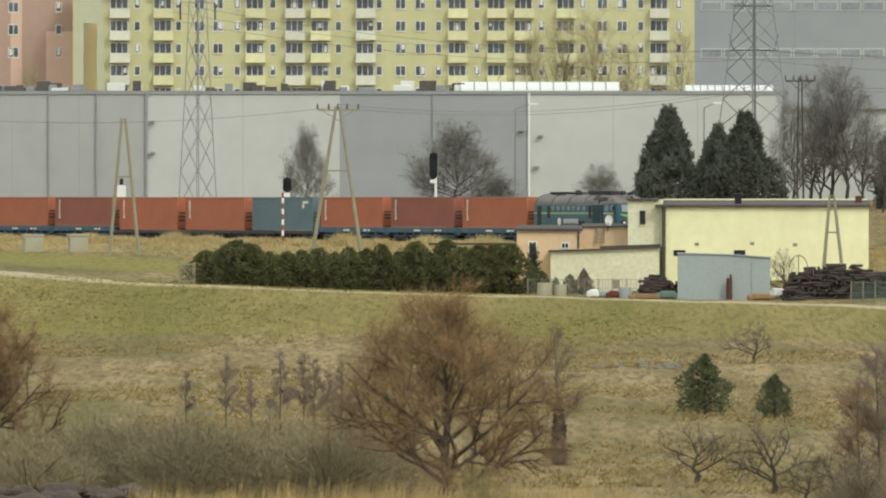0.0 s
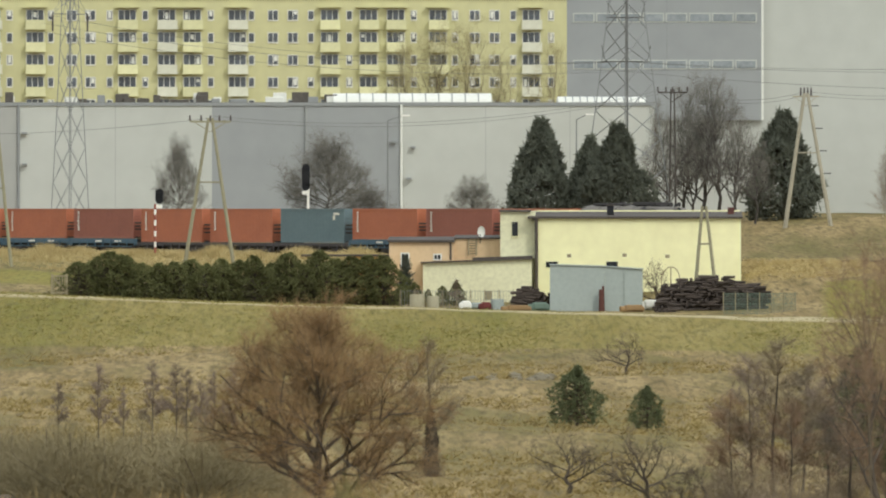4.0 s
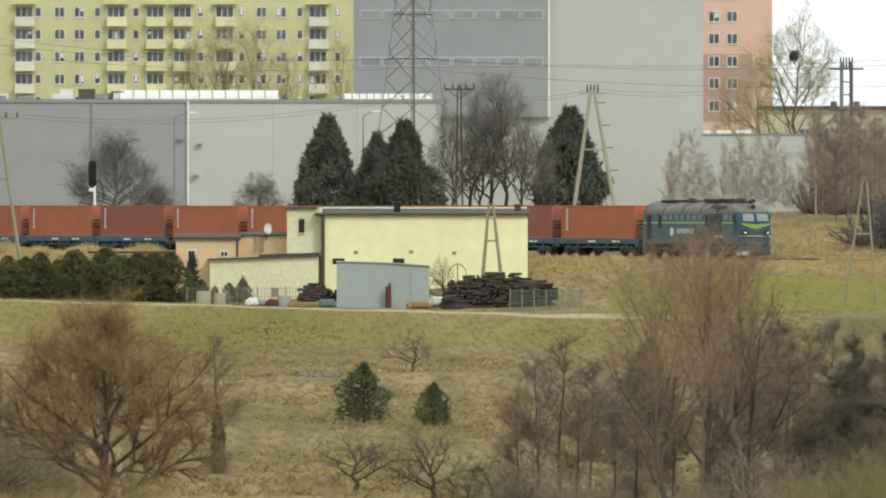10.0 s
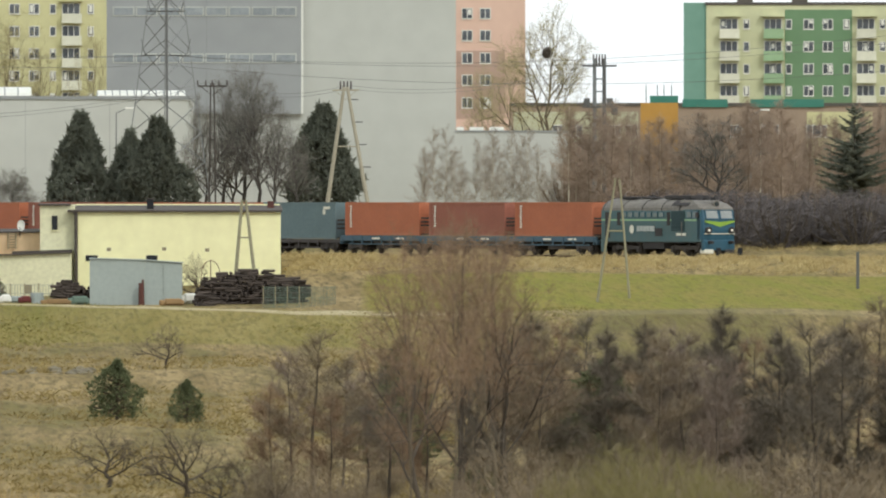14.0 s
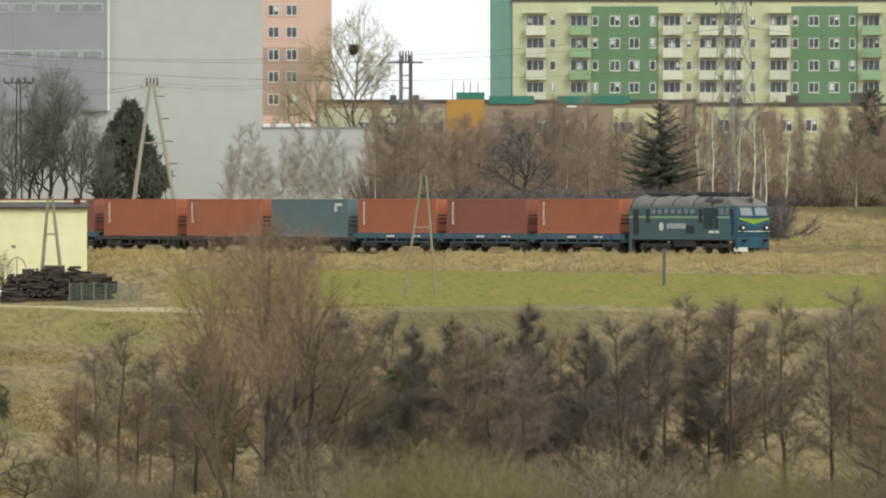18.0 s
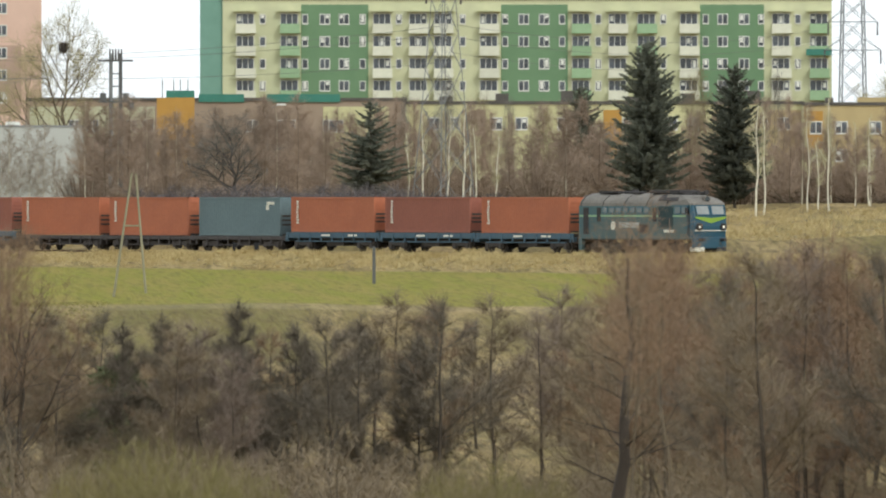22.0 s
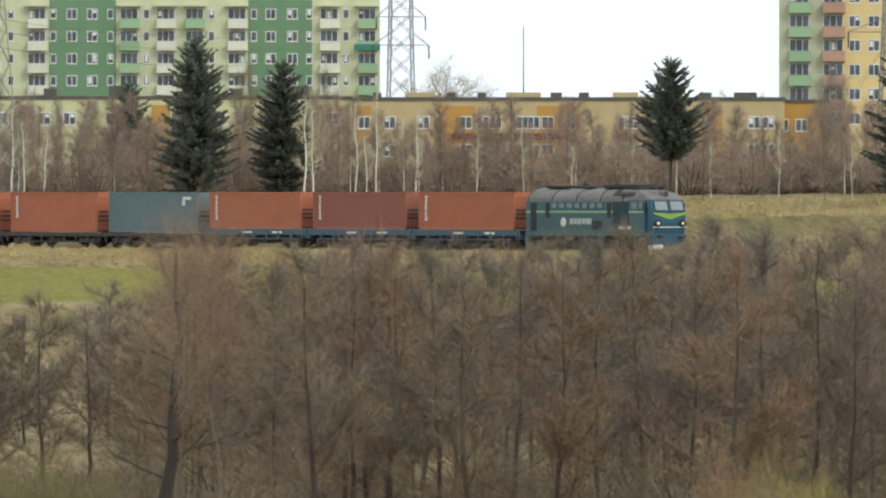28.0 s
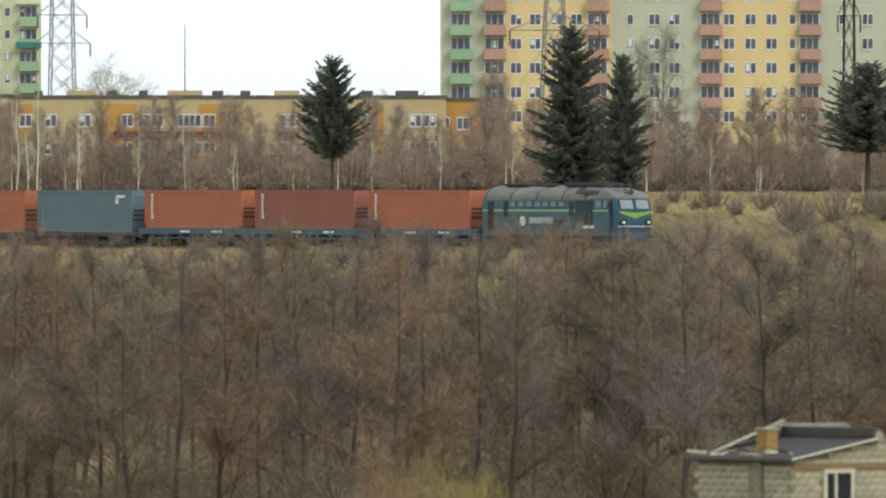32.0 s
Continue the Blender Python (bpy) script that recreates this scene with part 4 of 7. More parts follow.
        part("pane", box(X(a) + 0.1, (X(a) + X(b)) / 2 - 0.04, 1.39, 1.5, Z(y1) + 0.1, Z(y0) - 0.1), dark_hole, wn_)
        part("pane", box((X(a) + X(b)) / 2 + 0.04, X(b) - 0.1, 1.39, 1.5, Z(y1) + 0.1, Z(y0) - 0.1), dark_hole, wn_)
    # cream lean-to
    lean = thing("lean_to", facing(571, zb, d), "pale cream lean-to annex with sloping felt roof", "annex")
    sloped = lambda name, q, mat, root: part(name, slab(*q), mat, root)
    sloped("wall", (X(975), X(1167), -1.6, 1.3, 0, 0, Z(446), Z(439)), wall_pale, lean)
    sloped("roof", (X(971), X(1168), -1.95, 1.5, Z(446) + 0.01, Z(439) + 0.01, Z(443.5), Z(436.5)), felt, lean)
    sloped("roof_ridge", (X(1062), X(1168), 0.2, 1.6, Z(443), Z(436.6), Z(436), Z(432.5)), felt, lean)
    for a, b in ((1010, 1016), (1085, 1090)):
        part("render_patch", box(X(a), X(b) + 0.3, -1.615, -1.5, 0.4, 1.1), wood_grey, lean)
    # satellite dish on a post, ladder
    dish = thing("satellite_dish", facing(571, zb, d), "white satellite dish on the cottage roof edge", "satellite dish")
    bm = bmesh.new()
    bmesh.ops.create_uvsphere(bm, u_segments=16, v_segments=8, radius=0.42)
    bmesh.ops.bisect_plane(bm, geom=bm.verts[:] + bm.edges[:] + bm.faces[:], plane_co=(0, 0.1, 0), plane_no=(0, 1, 0), clear_inner=True)
    bmesh.ops.scale(bm, vec=(0.75, 0.4, 1.05), verts=bm.verts)
    bmesh.ops.translate(bm, vec=(X(1077), 2.4, Z(390)), verts=bm.verts)
    part("reflector", bm, win_white, dish)
    part("mast", rod((X(1075), 2.7, Z(410)), (X(1075), 2.7, Z(384)), 0.04), iron_black, dish)
    part("feed_arm", rod((X(1077), 2.5, Z(398)), (X(1074), 2.0, Z(394)), 0.025), iron_black, dish)
    lad = thing("ladder", facing(571, zb, d), "wooden ladder leaning on the cottage wall", "ladder")
    for x in (1054, 1068):
        part("rail", rod((X(x), 2.6, Z(432)), (X(x), 2.9, Z(402)), 0.05, sides=5), wood_grey, lad)
    for i in range(6):
        y = 429 - i * 4.6
        part("rung", rod((X(1054), 2.72, Z(y)), (X(1068), 2.72, Z(y)), 0.035, sides=5), wood_grey, lad)
    # sheet-metal garage
    ds = 1003
    ks = ds / STEP
    XS = lambda x: (x - 784 - 497) * ks
    zs = ground_z(497, ds) - 0.05
    ZS = lambda y: height_at(y - 441, ds) - zs
    sh = thing("metal_shed", facing(497, zs, ds), "grey sheet-metal shed with shallow sloping roof", "shed")
    part("wall", slab(XS(1199), XS(1296), 0, 5, 0, 0, ZS(449), ZS(452)), shed_grey, sh)
    part("wall", slab(XS(1296) + 0.005, XS(1363), 0.06, 5, 0, 0, ZS(452), ZS(457)), shed_grey, sh)
    part("roof", slab(XS(1198), XS(1297), -0.12, 5.2, ZS(449) + 0.01, ZS(452) + 0.01, ZS(447.5), ZS(450.5)), shed_grey, sh)
    part("roof", slab(XS(1297) + 0.005, XS(1365), -0.1, 5.2, ZS(452) + 0.01, ZS(457) + 0.01, ZS(450.5), ZS(455.5)), shed_grey, sh)
    for x in (1231, 1264, 1330):
        part("sheet_seam", box(XS(x) - 0.015, XS(x) + 0.015, -0.012, 0.08, 0.02, ZS(458)), shed_grey, sh)
    door = thing("iron_barrel", facing(497, zs, ds), "rusty dark iron boiler standing against the shed", "boiler")
    bm = bmesh.new()
    add_rod(bm, (XS(1290.5), -0.7, 0), (XS(1290.5), -0.7, ZS(492)), 0.23, 0.2, 12)
    add_rod(bm, (XS(1293), -0.7, ZS(492)), (XS(1293), -0.7, ZS(486)), 0.08, 0.08, 8)
    part("shell", bm, rust, door)
    return


house_group()

# ---- trees and shrubs ----
bark_brown = material("bark_brown", rgb(110, 98, 80), second=rgb(86, 78, 64), scale=1.5, random_tint=0.2)
bark_dark = material("bark_dark", rgb(82, 73, 62), second=rgb(64, 57, 49), scale=1.5, random_tint=0.2)
bark_oak = material("bark_oak", rgb(66, 58, 50), second=rgb(50, 45, 40), scale=1.5)
bark_white = material("bark_white_birch", rgb(232, 226, 204), second=rgb(186, 178, 156), scale=1.2, amount=0.6)
bark_grey = material("bark_grey", rgb(82, 77, 71), second=rgb(64, 60, 56), scale=1.5)
bark_birch = material("bark_birch", rgb(222, 214, 190), second=rgb(140, 130, 112), scale=1.2, amount=0.7)
twig_rust = material("twigs_rust", rgb(150, 122, 84), second=rgb(130, 107, 77), scale=0.4, random_tint=0.12)
twig_brown = material("twigs_brown", rgb(134, 119, 96), second=rgb(114, 102, 85), scale=0.4, random_tint=0.18)
twig_alder = material("twigs_purple_brown", rgb(130, 115, 102), second=rgb(111, 99, 89), scale=0.4, random_tint=0.18)
twig_tawny = material("twigs_tawny", rgb(143, 118, 93), second=rgb(122, 102, 82), scale=0.4, random_tint=0.15)
twig_dusk = material("twigs_dusky", rgb(113, 104, 90), second=rgb(99, 91, 80), scale=0.4, random_tint=0.12)
twig_olive = material("twigs_olive", rgb(144, 132, 99), second=rgb(122, 112, 87), scale=0.4, random_tint=0.15)
twig_lime = material("twigs_budding_yellow_green", rgb(126, 118, 74), second=rgb(108, 101, 66), scale=0.5, random_tint=0.1)
twig_gold = material("twigs_golden", rgb(160, 146, 84), second=rgb(138, 125, 76), scale=0.5)
twig_grey = material("twigs_grey", rgb(126, 122, 112), second=rgb(104, 102, 96), scale=0.4, random_tint=0.12)
twig_red = material("twigs_reddish", rgb(153, 134, 115), second=rgb(134, 118, 104), scale=0.3, random_tint=0.18)
twig_pale_grey = material("twigs_pale_grey", rgb(154, 143, 128), second=rgb(135, 125, 113), scale=0.4, random_tint=0.12)
twig_bramble = material("twigs_bramble", rgb(108, 101, 99), second=rgb(92, 87, 86), scale=0.4, random_tint=0.1)
twig_estate = material("twigs_straw_grey", rgb(172, 162, 118), second=rgb(146, 138, 102), scale=0.4)
twig_pale = material("twigs_pale", rgb(196, 190, 150), second=rgb(160, 152, 120), scale=0.4)
# the far conifers' needles carry the haze as a lighter base colour
needle_dark = material("needles_dark", rgb(116, 119, 104), second=rgb(96, 99, 89), scale=0.6, rough=1.0, spec=0.05, random_tint=0.15)
needle_pine = material("needles_pine", rgb(114, 119, 86), second=rgb(94, 100, 74), scale=0.9, rough=1.0, spec=0.05, random_tint=0.12)
needle_hedge = material("hedge_green", rgb(118, 119, 78), second=rgb(98, 101, 70), scale=0.5, rough=1.0, spec=0.05, random_tint=0.2)


def leafy(m, share=0.45):
    """Lets part of the light through thin needles and leaves."""
    nt = m.node_tree
    bsdf = nt.nodes["Principled BSDF"]
    thin = nt.nodes.new("ShaderNodeBsdfTranslucent")
    nt.links.new(bsdf.inputs["Base Color"].links[0].from_socket, thin.inputs["Color"])
    both = nt.nodes.new("ShaderNodeMixShader")
    both.inputs["Fac"].default_value = share
    nt.links.new(bsdf.outputs["BSDF"], both.inputs[1])
    nt.links.new(thin.outputs["BSDF"], both.inputs[2])
    nt.links.new(both.outputs["Shader"], nt.nodes["Material Output"].inputs["Surface"])


for needles in (needle_dark, needle_pine, needle_hedge):
    leafy(needles)


def segments_mesh(segs, mat, name, sides=3):
    """Tapered prisms for the rows (x, y, z, x, y, z, r0, r1) of segs."""
    a = np.array(segs, float).reshape(-1, 8)
    n = len(a)
    way = a[:, 3:6] - a[:, :3]
    way /= np.linalg.norm(way, axis=1)[:, None] + 1e-9
    ref = np.where(np.abs(way[:, 2:3]) > 0.9, np.array([[1.0, 0, 0]]), np.array([[0, 0, 1.0]]))
    e1 = np.cross(way, ref)
    e1 /= np.linalg.norm(e1, axis=1)[:, None] + 1e-9
    e2 = np.cross(way, e1)
    verts = np.zeros((n, 2 * sides, 3))
    for k in range(sides):
        ang = 2 * math.pi * k / sides
        o = e1 * math.cos(ang) + e2 * math.sin(ang)
        verts[:, k] = a[:, :3] + o * a[:, 6:7]
        verts[:, sides + k] = a[:, 3:6] + o * a[:, 7:8]
    base = (np.arange(n) * 2 * sides)[:, None]
    quads = [base + np.array([[k, (k + 1) % sides, sides + (k + 1) % sides, sides + k]]) for k in range(sides)]
    faces = np.concatenate(quads).tolist()
    return mesh_of(verts.reshape(-1, 3).tolist(), faces, mat, name)


def stem_mesh(segs, mat, name, sides=7):
    """Stems whose joints share their rings; a segment that starts apart begins a new stem."""
    verts, faces, last = [], [], None
    for row in segs:
        p, q = Vector(row[:3]), Vector(row[3:6])
        way = (q - p).normalized()
        e1 = way.cross(Vector((0.2, 1, 0)) if abs(way.z) > 0.5 else Vector((0, 0, 1))).normalized()
        e2 = way.cross(e1)
        ring = lambda c, r: [tuple(c + e1 * r * math.cos(2 * math.pi * k / sides) + e2 * r * math.sin(2 * math.pi * k / sides)) for k in range(sides)]
        if last is None or (last - p).length > 1e-4:
            verts += ring(p, row[6])
        b = len(verts) - sides
        verts += ring(q, row[7])
        faces += [(b + k, b + (k + 1) % sides, b + sides + (k + 1) % sides, b + sides + k) for k in range(sides)]
        last = q
    return mesh_of(verts, faces, mat, name, True)


def twig_mesh_data(start, vec, r):
    """Slender tapering twigs."""
    n = len(start)
    way = vec / (np.linalg.norm(vec, axis=1)[:, None] + 1e-9)
    spin = np.random.default_rng(n).normal(0, 1, (n, 3))
    e1 = np.cross(way, spin)
    e1 /= np.linalg.norm(e1, axis=1)[:, None] + 1e-9
    verts = np.zeros((n, 3, 3))
    verts[:, 0] = start + e1 * r[:, None]
    verts[:, 1] = start - e1 * r[:, None]
    verts[:, 2] = start + vec
    faces = np.arange(n * 3).reshape(-1, 3)
    return verts.reshape(-1, 3), faces


def grow(rng, p, way, length, r, level, top_level, out, bend=0.25, lift=0.15, kids=(4, 6), ratio=(0.45, 0.7), angle=(25, 55), first=0.25):
    """Adds a crooked branch and its side branches as rows of segments, by level."""
    n = 5 if level == 0 else 4 if level == 1 else 3
    pts = [p.copy()]
    w = way.copy()
    for i in range(n):
        w = w + np.array([rng.gauss(0, bend), rng.gauss(0, bend), rng.gauss(0, bend) + lift])
        w /= np.linalg.norm(w)
        pts.append(pts[-1] + w * length / n)
    for i in range(n):
        r0, r1 = r * (1 - 0.75 * i / n), r * (1 - 0.75 * (i + 1) / n)
        out[level].append((*pts[i], *pts[i + 1], r0, r1))
    if level >= top_level:
        return
    for c in range(rng.randint(*kids)):
        f = first + (1 - first) * (c + rng.random()) / kids[1]
        f = min(f, 0.98)
        i = min(int(f * n), n - 1)
        q = pts[i] + (pts[i + 1] - pts[i]) * (f * n - i)
        d = (pts[i + 1] - pts[i]) / (length / n)
        az, an = rng.uniform(0, 2 * math.pi), math.radians(rng.uniform(*angle))
        side = np.cross(d, (math.cos(az), math.sin(az), 0.3))
        side /= np.linalg.norm(side) + 1e-9
        nd = d * math.cos(an) + side * math.sin(an)
        grow(rng, q, nd, length * rng.uniform(*ratio) * (1 - 0.35 * f), r * 0.55 * (1 - 0.4 * f), level + 1, top_level, out, bend, lift, kids, ratio, angle, first)


def twigs_on(rng_np, segs, count, length, r, up=0.3, along=0.6, spread=0.6):
    a = np.array(segs, float)
    seg_len = np.linalg.norm(a[:, 3:6] - a[:, :3], axis=1)
    pick = rng_np.choice(len(a), count, p=seg_len / seg_len.sum())
    f = rng_np.random((count, 1))
    start = a[pick, :3] * (1 - f) + a[pick, 3:6] * f
    way = (a[pick, 3:6] - a[pick, :3]) / (seg_len[pick, None] + 1e-9)
    vec = way * along + rng_np.normal(0, spread, (count, 3)) + np.array([0, 0, up])
    vec /= np.linalg.norm(vec, axis=1)[:, None]
    vec *= length * rng_np.uniform(0.5, 1.3, (count, 1))
    return start, vec, r * rng_np.uniform(0.7, 1.3, count)


def joined(me_a, me_b, name):
    """One mesh of two, each with its own material."""
    bm = bmesh.new()
    bm.from_mesh(me_a)
    k = len(bm.faces)
    bm.from_mesh(me_b)
    bm.faces.ensure_lookup_table()
    for i in range(k, len(bm.faces)):
        bm.faces[i].material_index = 1
    me = bpy.data.meshes.new(name)
    bm.to_mesh(me)
    bm.free()
    me.materials.append(me_a.materials[0])
    me.materials.append(me_b.materials[0])
    return me


def tree_from(out, tw, name, label, trunk_mat, twig_mat, category="tree"):
    """The meshes of one tree: a trunk, and a crown of limbs and twigs."""
    trunk = stem_mesh(out[0], trunk_mat, "trunk")
    limbs = [s for lv in out[1:] for s in lv]
    v, f = twig_mesh_data(*tw)
    crown = joined(segments_mesh(limbs, trunk_mat, "limbs", 3), mesh_of(v.tolist(), f.tolist(), twig_mat, "twigs"), "crown")
    return {"name": name, "label": label, "category": category, "parts": [("trunk", trunk), ("crown", crown)], "top": float(max(v[:, 2].max(), 0.1))}


def make_upright(seed, h, trunk_mat, twig_mat, label, n_twigs, twig_len, twig_r, low=0.25, reach=0.28, limbs=26, name="bare_tree", girth=1.0, rise=(0, 45), taper=0.97, cone=0.6, fork=2, crook=1.0, up=0.3, spread=0.5):
    """A tall straight stem with many side limbs (alder, birch, poplar)."""
    rng, rnp = random.Random(seed), np.random.default_rng(seed)
    out = [[], [], [], []]
    pts = [np.zeros(3)]
    n = 8
    for i in range(n):
        pts.append(pts[-1] + np.array([rng.gauss(0, 0.06 * crook * h / n), rng.gauss(0, 0.06 * crook * h / n), h / n]))
    for i in range(n):
        out[0].append((*pts[i], *pts[i + 1], h * 0.0125 * girth * (1 - taper * i / n) + 0.006, h * 0.0125 * girth * (1 - taper * (i + 1) / n) + 0.006))
    for k in range(limbs):
        f = low + (0.97 - low) * (k + rng.random()) / limbs
        i = min(int(f * n), n - 1)
        q = pts[i] + (pts[i + 1] - pts[i]) * (f * n - i)
        az = rng.uniform(0, 2 * math.pi)
        el = math.radians(rng.uniform(*rise))
        ln = h * reach * (1.05 - f) ** cone * rng.uniform(0.6, 1.15)
        grow(rng, q, np.array([math.cos(az) * math.cos(el), math.sin(az) * math.cos(el), math.sin(el)]), ln, h * 0.0026 * girth * (1.2 - f), 1, fork, out, 0.1, 0.06, (3, 5), (0.4, 0.62), (22, 48), 0.2)
    tw = twigs_on(rnp, out[1] + out[1] + out[2] + out[2] + out[0][-2:], n_twigs, twig_len, twig_r, up, 0.55, spread)
    return tree_from(out, tw, name, label, trunk_mat, twig_mat)


def make_natural(seed, h, trunk_mat, twig_mat, label, n_twigs, twig_len, twig_r, limbs=14, low=0.12, high=0.85, lean=(70, 20), reach=(0.55, 0.2), girth=1.0, bend=0.1, lift=0.08, leader=0.85, sway=0.04, name="bare_tree", category="tree", up=0.15, kids=(5, 7), depth=3, spread=0.8):
    """A tapering trunk whose limbs lean out low down and rise higher up, each forking twice into fine twigs."""
    rng, rnp = random.Random(seed), np.random.default_rng(seed)
    out = [[], [], [], []]
    n = 9
    pts = [np.array([0, 0, -0.2])]
    for i in range(n):
        pts.append(pts[-1] + np.array([rng.gauss(0, sway * h / n * 3), rng.gauss(0, sway * h / n * 3), h * leader / n]))
    girths = [h * 0.017 * girth * (1 - 0.93 * i / n) + 0.008 for i in range(n + 1)]
    for i in range(n):
        out[0].append((*pts[i], *pts[i + 1], girths[i], girths[i + 1]))
    for k in range(limbs):
        g = (k + rng.random()) / limbs
        f = (low + (high - low) * g) / leader
        f = min(f, 0.97)
        i = min(int(f * n), n - 1)
        q = pts[i] + (pts[i + 1] - pts[i]) * (f * n - i)
        an = radians(lean[0] + (lean[1] - lean[0]) * g + rng.uniform(-10, 10))
        az = k * 2.39996 + rng.uniform(-0.4, 0.4)
        way = np.array([math.cos(az) * math.sin(an), math.sin(az) * math.sin(an), math.cos(an)])
        ln = h * (reach[0] + (reach[1] - reach[0]) * g) * rng.uniform(0.75, 1.1)
        grow(rng, q, way, ln, girths[i] * 0.6, 1, depth, out, bend, lift, kids, (0.45, 0.7), (30, 64), 0.22)
    top = max(r[5] for lv in out for r in lv)
    k = h * 0.96 / top
    out = [[(r[0], r[1], r[2] * k, r[3], r[4], r[5] * k, r[6], r[7]) for r in lv] for lv in out]
    tw = twigs_on(rnp, out[1] + out[2] + out[3] + out[3], n_twigs, twig_len, twig_r, up, 0.6, spread)
    return tree_from(out, tw, name, label, trunk_mat, twig_mat, category)


def make_shrub(seed, h, w, mat, label, n_twigs, twig_r, name="shrub"):
    """A dome of thin stems from one root, thick with twigs."""
    rng, rnp = random.Random(seed), np.random.default_rng(seed)
    out = [[], [], [], []]
    for s in range(26):
        az, lean = rng.uniform(0, 2 * math.pi), rng.random() ** 0.7
        tip = np.array([math.cos(az) * lean * w / 2, math.sin(az) * lean * w / 2, h * math.sqrt(max(0.06, 1 - lean * lean)) * rng.uniform(0.7, 0.95)])
        root = np.array([tip[0] * 0.25, tip[1] * 0.25, -0.1])
        mid = (root + tip) / 2 + np.array([tip[0] * 0.12, tip[1] * 0.12, 0])
        out[0 if s < 8 else 1] += [(*root, *mid, 0.05, 0.035), (*mid, *tip, 0.035, 0.012)]
    tw = twigs_on(rnp, out[0] + out[1], n_twigs, h * 0.2, twig_r, 0.2, 0.35, 0.75)
    return tree_from(out, tw, name, label, bark_brown, mat, "shrub")


def make_dome(seed, h, w, mat, label, n_twigs, twig_len, twig_r, name="shrub"):
    """A rounded shrub: stems that fan out from one root, and fine twigs that fill an uneven dome."""
    rng, rnp = random.Random(seed), np.random.default_rng(seed)
    way = rnp.normal(0, 1, (n_twigs, 3))
    way[:, 2] = np.abs(way[:, 2])
    way /= np.linalg.norm(way, axis=1)[:, None]
    lump = np.array([1 + 0.28 * noise.noise(q * 2.2 + seed * 0.7) for q in way])
    start = way * np.array([w / 2, w / 2, h]) * (rnp.random(n_twigs) ** 0.5 * lump * 0.88)[:, None]
    vec = way * 0.5 + rnp.normal(0, 0.6, (n_twigs, 3)) + np.array([0, 0, 0.5])
    vec *= twig_len * rnp.uniform(0.5, 1.2, (n_twigs, 1)) / np.linalg.norm(vec, axis=1)[:, None]
    out = [[], []]
    for s_ in range(22):
        q = start[rng.randrange(n_twigs)]
        mid = q * np.array([0.3, 0.3, 0.55])
        out[0 if s_ < 6 else 1] += [(0, 0, -0.2, *mid, 0.05, 0.035), (*mid, *q, 0.035, 0.012)]
    return tree_from(out, (start, vec, twig_r * rnp.uniform(0.7, 1.3, n_twigs)), name, label, bark_brown, mat, "shrub")


